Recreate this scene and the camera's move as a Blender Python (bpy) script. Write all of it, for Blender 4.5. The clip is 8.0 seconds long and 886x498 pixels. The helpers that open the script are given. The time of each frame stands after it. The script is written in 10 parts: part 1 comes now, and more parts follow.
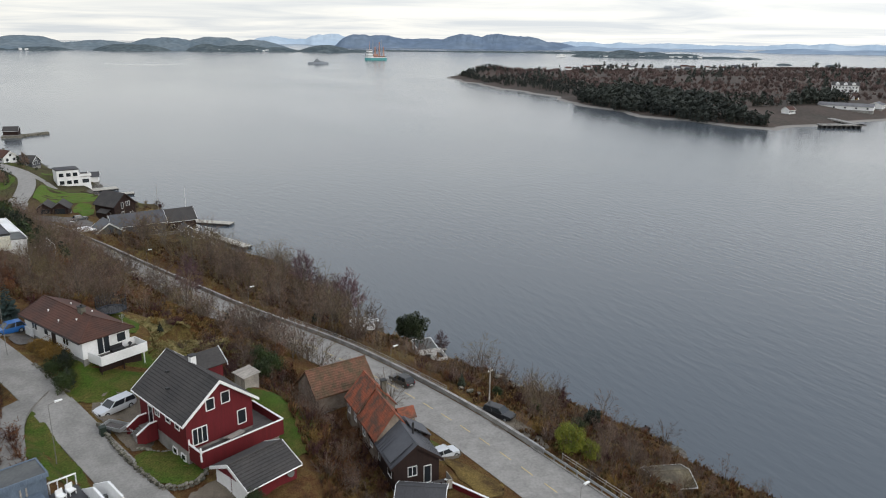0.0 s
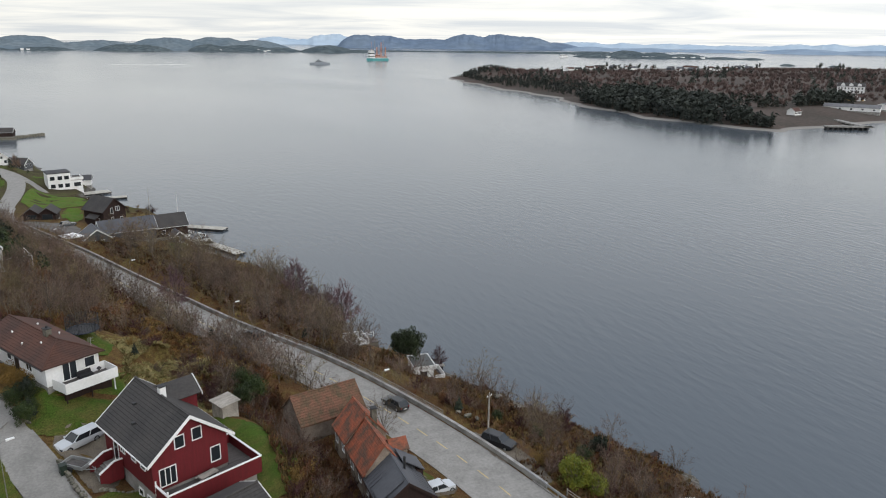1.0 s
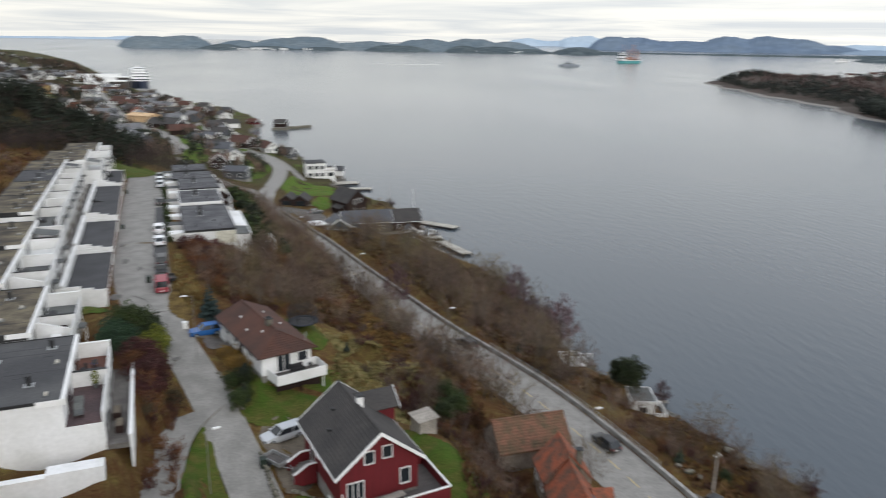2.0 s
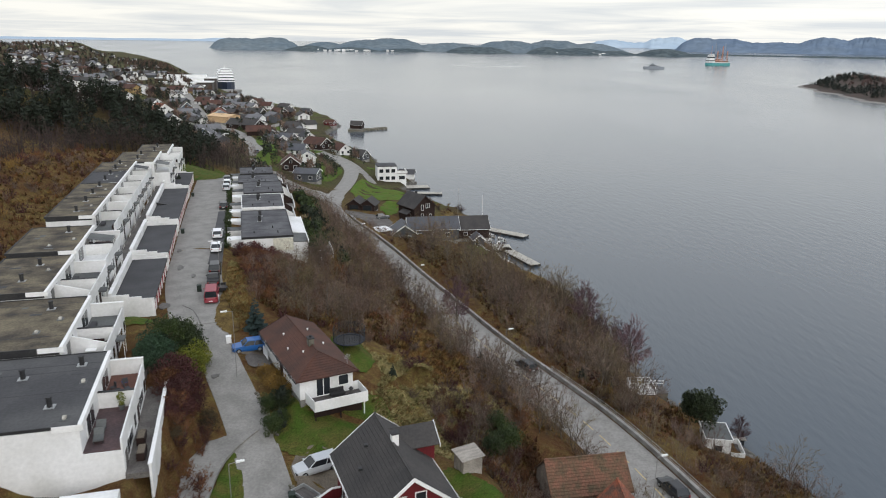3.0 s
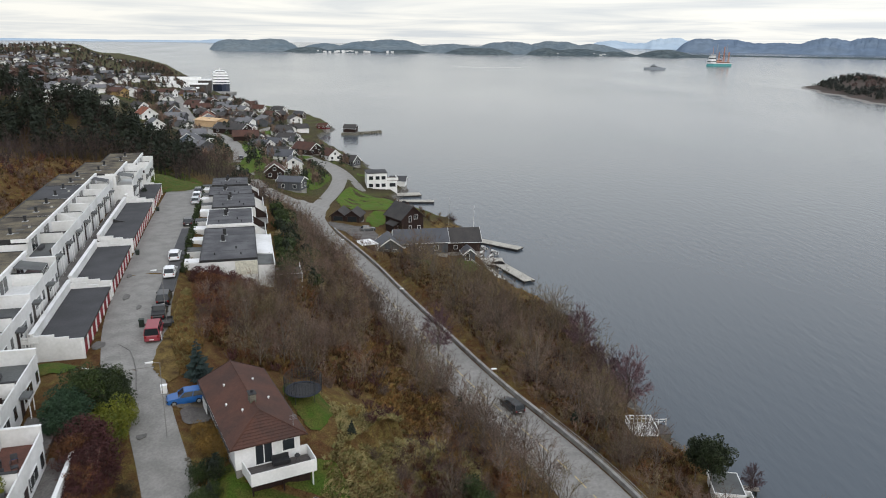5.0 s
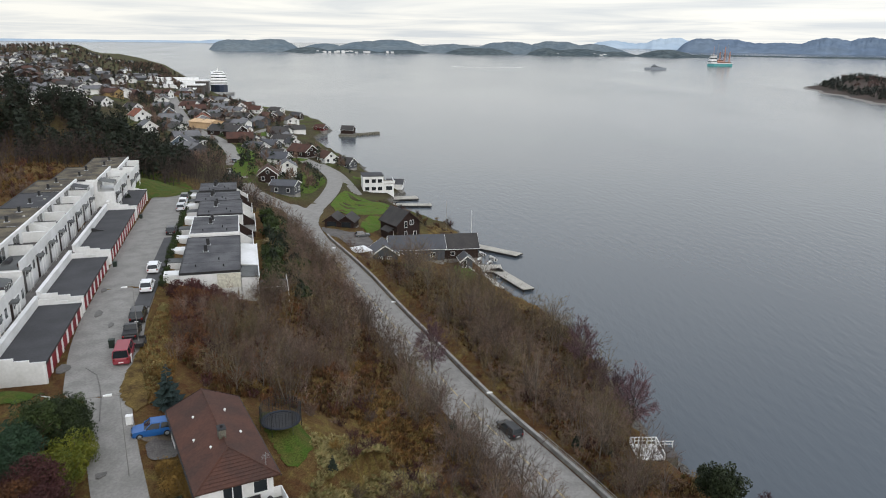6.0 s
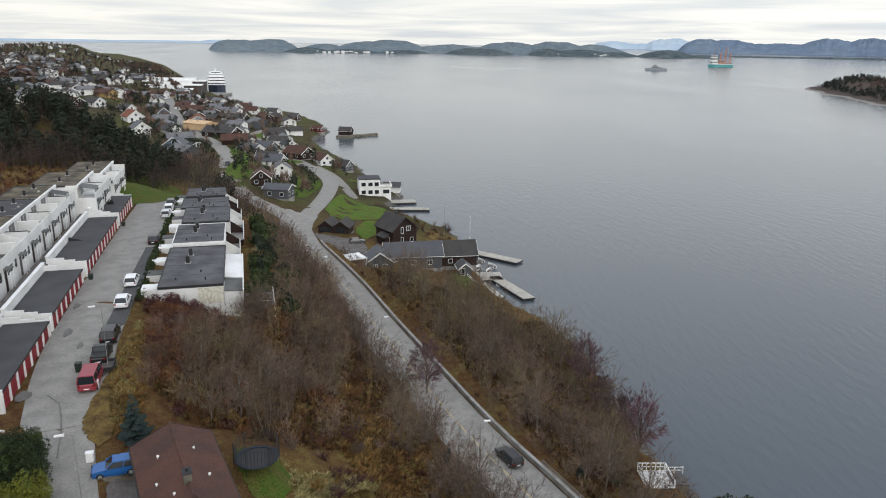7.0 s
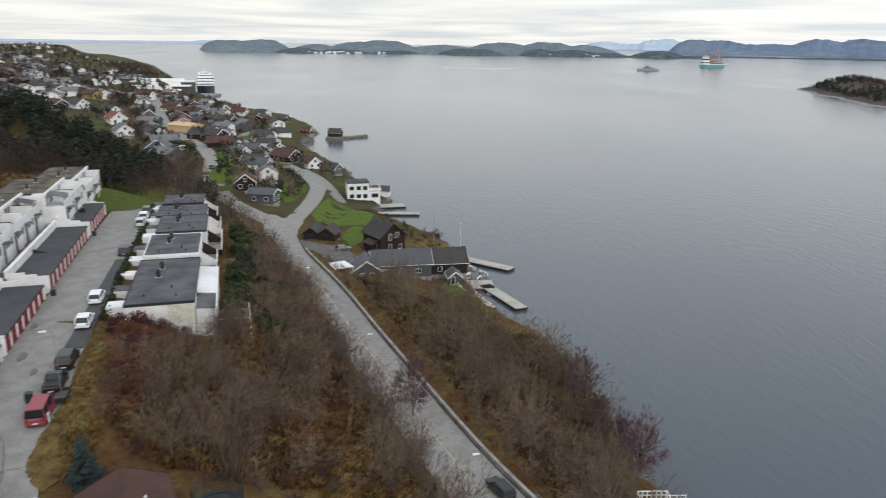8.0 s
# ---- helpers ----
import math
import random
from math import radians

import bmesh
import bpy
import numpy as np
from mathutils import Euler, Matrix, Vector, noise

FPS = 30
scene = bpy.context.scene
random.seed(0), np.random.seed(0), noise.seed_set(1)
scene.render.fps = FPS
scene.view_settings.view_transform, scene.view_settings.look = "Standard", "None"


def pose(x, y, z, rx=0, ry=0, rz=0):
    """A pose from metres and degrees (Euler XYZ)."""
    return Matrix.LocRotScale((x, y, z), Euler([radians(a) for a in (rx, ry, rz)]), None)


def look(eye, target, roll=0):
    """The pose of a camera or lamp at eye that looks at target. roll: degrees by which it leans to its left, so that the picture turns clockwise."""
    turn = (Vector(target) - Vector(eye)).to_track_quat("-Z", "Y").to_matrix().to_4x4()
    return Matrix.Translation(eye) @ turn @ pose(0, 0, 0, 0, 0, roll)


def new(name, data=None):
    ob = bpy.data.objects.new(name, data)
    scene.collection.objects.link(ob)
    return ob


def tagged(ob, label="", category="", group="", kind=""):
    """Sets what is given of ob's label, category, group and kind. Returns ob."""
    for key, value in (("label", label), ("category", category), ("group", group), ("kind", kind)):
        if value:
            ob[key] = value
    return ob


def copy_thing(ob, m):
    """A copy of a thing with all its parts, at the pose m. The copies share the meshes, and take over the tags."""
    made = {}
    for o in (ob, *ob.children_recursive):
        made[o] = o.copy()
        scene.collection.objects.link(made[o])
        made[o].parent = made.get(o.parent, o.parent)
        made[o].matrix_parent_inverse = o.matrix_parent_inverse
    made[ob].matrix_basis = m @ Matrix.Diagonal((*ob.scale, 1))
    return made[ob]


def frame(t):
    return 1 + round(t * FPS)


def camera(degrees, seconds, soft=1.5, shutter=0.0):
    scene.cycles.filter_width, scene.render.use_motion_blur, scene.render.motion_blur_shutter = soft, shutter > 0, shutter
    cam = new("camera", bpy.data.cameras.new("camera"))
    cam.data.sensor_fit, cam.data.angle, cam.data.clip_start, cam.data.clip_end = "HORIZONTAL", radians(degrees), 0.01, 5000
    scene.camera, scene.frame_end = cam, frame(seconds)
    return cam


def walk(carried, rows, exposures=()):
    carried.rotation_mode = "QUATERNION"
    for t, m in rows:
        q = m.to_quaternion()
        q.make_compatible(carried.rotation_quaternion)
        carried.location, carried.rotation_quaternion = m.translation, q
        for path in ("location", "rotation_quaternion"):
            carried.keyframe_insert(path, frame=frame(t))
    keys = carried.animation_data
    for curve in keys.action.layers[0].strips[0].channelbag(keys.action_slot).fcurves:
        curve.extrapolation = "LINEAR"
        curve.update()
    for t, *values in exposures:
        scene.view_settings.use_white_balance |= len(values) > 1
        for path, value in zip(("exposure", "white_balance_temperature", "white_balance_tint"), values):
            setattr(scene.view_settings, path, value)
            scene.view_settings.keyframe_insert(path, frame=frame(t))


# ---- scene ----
cam = camera(62.32, 8.0, soft=1.0, shutter=0.5)
PATH = [  # seconds, eye, heading (degrees left of +y), pitch, roll
    (0.0, 0.00, 0.00, 60.00, -25.205, -15.861, 0.691),
    (0.5, 1.99, 3.11, 60.00, -25.195, -15.861, 0.662),
    (1.0, 3.81, 6.24, 60.02, -25.040, -15.838, 0.712),
    (1.1, 4.11, 6.95, 60.00, -24.874, -15.847, 0.729),
    (1.2, 4.41, 7.65, 59.98, -24.411, -15.855, 0.745),
    (1.3, 4.71, 8.36, 59.96, -23.394, -15.863, 0.761),
    (1.4, 5.01, 9.07, 59.93, -21.863, -15.871, 0.777),
    (1.5, 5.31, 9.78, 59.91, -19.642, -15.879, 0.793),
    (1.6, 5.71, 10.51, 59.90, -17.516, -15.895, 0.815),
    (1.7, 6.11, 11.24, 59.88, -14.841, -15.911, 0.836),
    (1.8, 6.51, 11.97, 59.87, -11.978, -15.927, 0.858),
    (1.9, 6.91, 12.70, 59.85, -9.238, -15.943, 0.880),
    (2.0, 7.31, 13.43, 59.84, -6.315, -15.959, 0.901),
    (2.1, 7.64, 14.10, 59.85, -4.854, -15.968, 0.883),
    (2.2, 7.97, 14.76, 59.87, -3.133, -15.977, 0.864),
    (2.3, 8.27, 15.42, 59.90, -2.251, -15.972, 0.862),
    (2.4, 8.58, 16.08, 59.94, -1.438, -15.968, 0.860),
    (2.5, 8.88, 16.74, 59.97, -0.900, -15.963, 0.858),
    (2.6, 9.18, 17.40, 60.01, -0.555, -15.958, 0.856),
    (2.8, 9.78, 18.72, 60.08, -0.247, -15.948, 0.852),
    (3.3, 11.28, 22.02, 60.25, -0.058, -15.924, 0.843),
    (3.5, 11.66, 23.44, 60.29, -0.053, -15.913, 0.867),
    (4.0, 12.58, 26.60, 60.31, -0.017, -15.879, 0.812),
    (4.5, 13.30, 29.71, 60.35, -0.037, -15.867, 0.774),
    (6.0, 14.94, 39.56, 60.33, 0.005, -15.855, 0.712),
    (6.5, 15.28, 43.00, 60.27, 0.007, -15.839, 0.740),
    (7.0, 15.56, 46.49, 60.21, -0.000, -15.828, 0.773),
    (7.5, 15.86, 49.96, 60.14, 0.020, -15.816, 0.807),
    (7.9, 16.26, 52.69, 60.16, -0.081, -15.796, 0.795),
    (8.0, 16.36, 53.38, 60.16, -0.602, -15.791, 0.792),
]


def aim(x, y, z, heading, pitch, roll):
    h, p = radians(heading), radians(pitch)
    return look((x, y, z), (x - math.sin(h) * math.cos(p), y + math.cos(h) * math.cos(p), z + math.sin(p)), roll)


walk(cam, [(t, aim(*row)) for t, *row in PATH])
# ---- light ----
world = bpy.data.worlds.new("overcast_sky")
scene.world = world
world.use_nodes = True
SUN_UP, SUN_TURN = 24.0, 150.0  # the veiled sun: degrees above the horizon, compass turn


def build_sky():
    nt = world.node_tree
    nt.nodes.clear()
    N, L = nt.nodes.new, nt.links.new
    out, bg = N("ShaderNodeOutputWorld"), N("ShaderNodeBackground")
    sky = N("ShaderNodeTexSky")
    sky.sky_type, sky.sun_disc = "NISHITA", False
    sky.sun_elevation, sky.sun_rotation = radians(SUN_UP), radians(SUN_TURN)
    dim = N("ShaderNodeVectorMath")
    dim.operation = "SCALE"
    dim.inputs["Scale"].default_value = 0.07
    L(sky.outputs["Color"], dim.inputs[0])
    co = N("ShaderNodeTexCoord")
    sep = N("ShaderNodeSeparateXYZ")
    L(co.outputs["Generated"], sep.inputs[0])

    def math_node(op, a, b):
        m = N("ShaderNodeMath")
        m.operation = op
        for k, v in enumerate((a, b)):
            if isinstance(v, (int, float)):
                m.inputs[k].default_value = v
            else:
                L(v, m.inputs[k])
        return m.outputs[0]

    up = math_node("MAXIMUM", sep.outputs["Z"], 0.0)
    height = math_node("ADD", up, 0.035)
    comb = N("ShaderNodeCombineXYZ")
    L(math_node("DIVIDE", sep.outputs["X"], height), comb.inputs[0])
    L(math_node("DIVIDE", sep.outputs["Y"], height), comb.inputs[1])
    # a stratus deck seen in perspective: long flat bands towards the horizon
    n1 = N("ShaderNodeTexNoise")
    n1.inputs["Scale"].default_value, n1.inputs["Detail"].default_value = 0.24, 6.0
    n1.inputs["Roughness"].default_value, n1.inputs["Distortion"].default_value = 0.55, 0.6
    L(comb.outputs[0], n1.inputs["Vector"])
    ramp = N("ShaderNodeValToRGB")
    ramp.color_ramp.elements[0].position, ramp.color_ramp.elements[0].color = 0.35, (0.66, 0.70, 0.76, 1)
    ramp.color_ramp.elements[1].position, ramp.color_ramp.elements[1].color = 0.62, (0.965, 0.96, 0.94, 1)
    L(n1.outputs["Fac"], ramp.inputs[0])
    # overcast: raised in a low band above the view to brighten the sea
    rise = N("ShaderNodeValToRGB")
    rise.color_ramp.elements[0].position, rise.color_ramp.elements[0].color = 0.0, (1.04, 1.03, 0.99, 1)
    e = rise.color_ramp.elements.new(0.10)
    e.color = (1.17, 1.25, 1.45, 1)
    e = rise.color_ramp.elements.new(0.15)
    e.color = (1.28, 1.37, 1.60, 1)
    e = rise.color_ramp.elements.new(0.25)
    e.color = (1.26, 1.35, 1.58, 1)
    rise.color_ramp.elements[1].position, rise.color_ramp.elements[1].color = 1.0, (1.12, 1.18, 1.31, 1)
    L(up, rise.inputs[0])
    mul = N("ShaderNodeVectorMath")
    mul.operation = "MULTIPLY"
    L(ramp.outputs[0], mul.inputs[0])
    L(rise.outputs[0], mul.inputs[1])
    # the veiled sun brightens its side of the sky
    dot, glow, tint = N("ShaderNodeVectorMath"), N("ShaderNodeMapRange"), N("ShaderNodeVectorMath")
    dot.operation, tint.operation = "DOT_PRODUCT", "SCALE"
    dot.inputs[1].default_value = (math.sin(radians(SUN_TURN)), math.cos(radians(SUN_TURN)), 0.0)
    L(co.outputs["Generated"], dot.inputs[0])
    glow.inputs["From Min"].default_value, glow.inputs["From Max"].default_value = -1.0, 1.0
    glow.inputs["To Min"].default_value, glow.inputs["To Max"].default_value = 0.97, 1.38
    L(dot.outputs["Value"], glow.inputs["Value"])
    L(mul.outputs[0], tint.inputs[0])
    L(glow.outputs[0], tint.inputs["Scale"])
    mix = N("ShaderNodeMix")
    mix.data_type = "RGBA"
    mix.inputs["Factor"].default_value = 0.9
    L(dim.outputs[0], mix.inputs[6])
    L(tint.outputs[0], mix.inputs[7])
    L(mix.outputs[2], bg.inputs["Color"])
    bg.inputs["Strength"].default_value = 1.08
    L(bg.outputs[0], out.inputs[0])


build_sky()
sun = new("veiled_sun", bpy.data.lights.new("veiled_sun", "SUN"))
sun.data.energy, sun.data.angle, sun.data.color = 0.8, radians(25), (1.0, 0.95, 0.88)
_a, _e = radians(SUN_TURN), radians(SUN_UP)
sun.matrix_world = look((0, 0, 300), (-math.sin(_a) * math.cos(_e) * 10, -math.cos(_a) * math.cos(_e) * 10, 300 - math.sin(_e) * 10))


# ---- materials ----
MATS = {}


def mat(name, col, col2=None, rough=0.8, scale=0.8, fine=14.0, bump=0.25, metal=0.0, vary=0.0, grain=0.3, spec=0.35, stretch=None, coord="Object"):
    """A surface with two scales of variation: broad patches from col to col2, and grain; vary: spread between objects."""
    if name in MATS:
        return MATS[name]
    m = bpy.data.materials.new(name)
    MATS[name] = m
    m.use_nodes = True
    nt = m.node_tree
    N, L = nt.nodes.new, nt.links.new
    bsdf = nt.nodes["Principled BSDF"]
    bsdf.inputs["Roughness"].default_value = rough
    bsdf.inputs["Metallic"].default_value = metal
    bsdf.inputs["Specular IOR Level"].default_value = spec
    co = N("ShaderNodeTexCoord")
    vec = co.outputs[coord]
    if stretch:
        mp = N("ShaderNodeMapping")
        mp.inputs["Scale"].default_value = stretch
        L(vec, mp.inputs[0])
        vec = mp.outputs[0]
    n1, n2 = N("ShaderNodeTexNoise"), N("ShaderNodeTexNoise")
    n1.inputs["Scale"].default_value, n1.inputs["Detail"].default_value = scale, 5.0
    n2.inputs["Scale"].default_value, n2.inputs["Detail"].default_value = fine, 4.0
    L(vec, n1.inputs["Vector"])
    L(vec, n2.inputs["Vector"])
    col2 = col2 or tuple(c * 0.72 for c in col)
    ramp = N("ShaderNodeValToRGB")
    ramp.color_ramp.elements[0].position, ramp.color_ramp.elements[0].color = 0.38, (*col, 1)
    ramp.color_ramp.elements[1].position, ramp.color_ramp.elements[1].color = 0.64, (*col2, 1)
    L(n1.outputs["Fac"], ramp.inputs[0])
    hsv = N("ShaderNodeHueSaturation")
    L(ramp.outputs[0], hsv.inputs["Color"])
    val = N("ShaderNodeMapRange")
    val.inputs["From Min"].default_value, val.inputs["From Max"].default_value = 0.3, 0.7
    val.inputs["To Min"].default_value, val.inputs["To Max"].default_value = 1 - grain, 1 + grain
    L(n2.outputs["Fac"], val.inputs["Value"])
    value = val.outputs[0]
    if vary:
        info, add = N("ShaderNodeObjectInfo"), N("ShaderNodeMapRange")
        add.inputs["To Min"].default_value, add.inputs["To Max"].default_value = 1 - vary, 1 + vary
        L(info.outputs["Random"], add.inputs["Value"])
        mm = N("ShaderNodeMath")
        mm.operation = "MULTIPLY"
        L(value, mm.inputs[0])
        L(add.outputs[0], mm.inputs[1])
        value = mm.outputs[0]
    L(value, hsv.inputs["Value"])
    L(hsv.outputs[0], bsdf.inputs["Base Color"])
    if bump:
        b = N("ShaderNodeBump")
        b.inputs["Strength"].default_value, b.inputs["Distance"].default_value = bump, 0.03
        L(n2.outputs["Fac"], b.inputs["Height"])
        L(b.outputs[0], bsdf.inputs["Normal"])
    return m


def ground_material():
    """Winter hillside: bracken brown, ochre grass, moss green and dark soil in patches of several sizes."""
    m = bpy.data.materials.new("winter_ground")
    m.use_nodes = True
    nt = m.node_tree
    N, L = nt.nodes.new, nt.links.new
    bsdf = nt.nodes["Principled BSDF"]
    bsdf.inputs["Roughness"].default_value, bsdf.inputs["Specular IOR Level"].default_value = 0.95, 0.1
    co = N("ShaderNodeTexCoord")

    def noise_node(scale, detail=6.0, rough=0.6):
        n = N("ShaderNodeTexNoise")
        n.inputs["Scale"].default_value, n.inputs["Detail"].default_value, n.inputs["Roughness"].default_value = scale, detail, rough
        L(co.outputs["Object"], n.inputs["Vector"])
        return n.outputs["Fac"]

    big = N("ShaderNodeValToRGB")
    el = big.color_ramp.elements
    el[0].position, el[0].color = 0.30, (0.045, 0.028, 0.016, 1)
    el[1].position, el[1].color = 0.74, (0.10, 0.105, 0.03, 1)
    for pos, c in ((0.42, (0.10, 0.05, 0.022)), (0.52, (0.125, 0.078, 0.03)), (0.62, (0.17, 0.13, 0.042))):
        e = el.new(pos)
        e.color = (*c, 1)
    add = N("ShaderNodeMath")
    add.operation = "MULTIPLY_ADD"
    add.inputs[1].default_value = 0.55
    L(noise_node(0.9), add.inputs[0])
    half = N("ShaderNodeMath")
    half.operation = "MULTIPLY"
    half.inputs[1].default_value = 0.45
    L(noise_node(0.09, 5.0), half.inputs[0])
    L(half.outputs[0], add.inputs[2])
    L(add.outputs[0], big.inputs[0])
    fine = noise_node(7.0, 5.0, 0.7)
    hsv = N("ShaderNodeHueSaturation")
    mr = N("ShaderNodeMapRange")
    mr.inputs["From Min"].default_value, mr.inputs["From Max"].default_value = 0.3, 0.7
    mr.inputs["To Min"].default_value, mr.inputs["To Max"].default_value = 0.45, 1.6
    L(fine, mr.inputs["Value"])
    L(mr.outputs[0], hsv.inputs["Value"])
    green = N("ShaderNodeValToRGB")
    green.color_ramp.elements[0].position, green.color_ramp.elements[0].color = 0.36, (0.035, 0.036, 0.022, 1)
    green.color_ramp.elements[1].position, green.color_ramp.elements[1].color = 0.66, (0.065, 0.095, 0.022, 1)
    e = green.color_ramp.elements.new(0.5)
    e.color = (0.062, 0.058, 0.032, 1)
    L(noise_node(0.06, 6.0), green.inputs[0])
    where = N("ShaderNodeSeparateXYZ")
    L(co.outputs["Object"], where.inputs[0])
    settled = N("ShaderNodeMapRange")
    settled.inputs["From Min"].default_value, settled.inputs["From Max"].default_value = 225.0, 285.0
    settled.inputs["To Max"].default_value = 0.85
    L(where.outputs["Y"], settled.inputs["Value"])
    zone = N("ShaderNodeMix")
    zone.data_type = "RGBA"
    L(settled.outputs[0], zone.inputs["Factor"])
    L(big.outputs[0], zone.inputs[6])
    L(green.outputs[0], zone.inputs[7])
    L(zone.outputs[2], hsv.inputs["Color"])
    # bare wet rock and weed along the tide line
    sep = N("ShaderNodeSeparateXYZ")
    geo = N("ShaderNodeNewGeometry")
    L(geo.outputs["Position"], sep.inputs[0])
    tide = N("ShaderNodeMapRange")
    tide.inputs["From Min"].default_value, tide.inputs["From Max"].default_value = 1.8, 0.9
    L(sep.outputs["Z"], tide.inputs["Value"])
    rock = N("ShaderNodeMix")
    rock.data_type = "RGBA"
    L(tide.outputs[0], rock.inputs["Factor"])
    L(hsv.outputs[0], rock.inputs[6])
    rr = N("ShaderNodeValToRGB")
    rr.color_ramp.elements[0].position, rr.color_ramp.elements[0].color = 0.35, (0.05, 0.045, 0.04, 1)
    rr.color_ramp.elements[1].position, rr.color_ramp.elements[1].color = 0.65, (0.20, 0.19, 0.17, 1)
    L(noise_node(1.6), rr.inputs[0])
    L(rr.outputs[0], rock.inputs[7])
    L(rock.outputs[2], bsdf.inputs["Base Color"])
    b = N("ShaderNodeBump")
    b.inputs["Strength"].default_value, b.inputs["Distance"].default_value = 1.0, 0.25
    L(fine, b.inputs["Height"])
    L(b.outputs[0], bsdf.inputs["Normal"])
    return m


def sea_material():
    m = bpy.data.materials.new("fjord_water")
    m.use_nodes = True
    nt = m.node_tree
    N, L = nt.nodes.new, nt.links.new
    bsdf = nt.nodes["Principled BSDF"]
    bsdf.inputs["Base Color"].default_value = (0.072, 0.087, 0.102, 1)
    bsdf.inputs["IOR"].default_value = 1.333
    co = N("ShaderNodeTexCoord")

    def wave(scale, detail, turn, stretch):
        mp = N("ShaderNodeMapping")
        mp.inputs["Rotation"].default_value = (0, 0, radians(turn))
        mp.inputs["Scale"].default_value = stretch
        L(co.outputs["Object"], mp.inputs[0])
        n = N("ShaderNodeTexNoise")
        n.inputs["Scale"].default_value, n.inputs["Detail"].default_value = scale, detail
        L(mp.outputs[0], n.inputs["Vector"])
        return n.outputs["Fac"]

    near, gusts = wave(0.55, 4.0, 35, (1.0, 0.33, 1)), wave(0.006, 4.0, -20, (1, 0.35, 1))
    b = N("ShaderNodeBump")
    b.inputs["Distance"].default_value = 0.6
    ms = N("ShaderNodeMapRange")
    ms.inputs["From Min"].default_value, ms.inputs["From Max"].default_value = 0.2, 0.8
    ms.inputs["To Min"].default_value, ms.inputs["To Max"].default_value = 0.16, 0.28
    L(gusts, ms.inputs["Value"])
    L(ms.outputs[0], b.inputs["Strength"])
    L(near, b.inputs["Height"])
    L(b.outputs[0], bsdf.inputs["Normal"])
    rr = N("ShaderNodeMapRange")
    rr.inputs["From Min"].default_value, rr.inputs["From Max"].default_value = 0.2, 0.8
    rr.inputs["To Min"].default_value, rr.inputs["To Max"].default_value = 0.13, 0.19
    L(gusts, rr.inputs["Value"])
    L(rr.outputs[0], bsdf.inputs["Roughness"])
    return m


def glass_material():
    m = bpy.data.materials.new("window_glass")
    m.use_nodes = True
    bsdf = m.node_tree.nodes["Principled BSDF"]
    bsdf.inputs["Base Color"].default_value = (0.02, 0.024, 0.028, 1)
    bsdf.inputs["Roughness"].default_value = 0.08
    bsdf.inputs["IOR"].default_value = 1.5
    return m


GROUND, SEA, GLASS = ground_material(), sea_material(), glass_material()
ASPHALT = mat("worn_asphalt", (0.27, 0.258, 0.238), (0.222, 0.212, 0.196), 0.9, 0.6, 3.0, 0.15, grain=0.14)
STREET_GREY = mat("street_asphalt", (0.25, 0.24, 0.222), (0.195, 0.187, 0.172), 0.9, 0.45, 4.0, 0.15, grain=0.14)
ASPHALT_NEW = mat("dark_asphalt", (0.07, 0.07, 0.072), (0.055, 0.055, 0.056), 0.9, 0.4, 9.0, 0.15, grain=0.15)
GRAVEL = mat("gravel", (0.15, 0.125, 0.095), (0.095, 0.078, 0.058), 0.95, 0.5, 8.0, 0.5, grain=0.35)
PAVING = mat("wet_paving", (0.13, 0.12, 0.11), (0.085, 0.075, 0.07), 0.8, 0.6, 6.0, 0.3)
CONCRETE = mat("concrete", (0.30, 0.29, 0.27), (0.17, 0.16, 0.145), 0.9, 0.5, 8.0, 0.2, grain=0.15)
LAWN = mat("lawn", (0.046, 0.078, 0.012), (0.082, 0.080, 0.021), 0.95, 0.6, 7.0, 1.0, grain=0.5, spec=0.1)
LAWN_MOWN = mat("mown_lawn", (0.070, 0.125, 0.018), (0.090, 0.115, 0.024), 0.95, 0.4, 5.0, 0.6, grain=0.35, spec=0.1)
LAWN_DRY = mat("dry_grass", (0.15, 0.105, 0.036), (0.06, 0.038, 0.018), 0.95, 0.5, 6.0, 0.9, grain=0.45, spec=0.1)
WHITE = mat("white_paint", (0.80, 0.80, 0.79), (0.70, 0.70, 0.68), 0.6, 0.4, 5.0, 0.05, grain=0.05)
RENDERED = mat("white_render", (0.74, 0.74, 0.735), (0.60, 0.60, 0.58), 0.85, 0.25, 3.0, 0.1, grain=0.06)
RED = mat("red_boards", (0.125, 0.010, 0.014), (0.105, 0.009, 0.012), 0.7, 0.6, 6.0, 0.1, grain=0.12, stretch=(6, 6, 0.4))
DARKBROWN = mat("dark_brown_boards", (0.028, 0.014, 0.011), (0.02, 0.011, 0.009), 0.8, 0.6, 6.0, 0.1, stretch=(6, 6, 0.4))
ROOFGREY = mat("grey_roof_tiles", (0.052, 0.047, 0.044), (0.036, 0.034, 0.033), 0.75, 0.3, 4.0, 0.2, grain=0.2)
ROOFSLATE = mat("slate_metal_roof", (0.075, 0.078, 0.088), (0.06, 0.062, 0.07), 0.55, 0.3, 3.0, 0.05, grain=0.1)
ROOFBROWN = mat("brown_roof_tiles", (0.085, 0.036, 0.024), (0.055, 0.028, 0.021), 0.8, 0.35, 5.0, 0.2, grain=0.2)
ROOFORANGE = mat("orange_clay_tiles", (0.27, 0.075, 0.036), (0.105, 0.058, 0.04), 0.85, 0.9, 5.0, 0.3, grain=0.3)
ROOFPALE = mat("pale_grey_roof", (0.15, 0.15, 0.155), (0.11, 0.11, 0.115), 0.7, 0.3, 4.0, 0.1, grain=0.15)
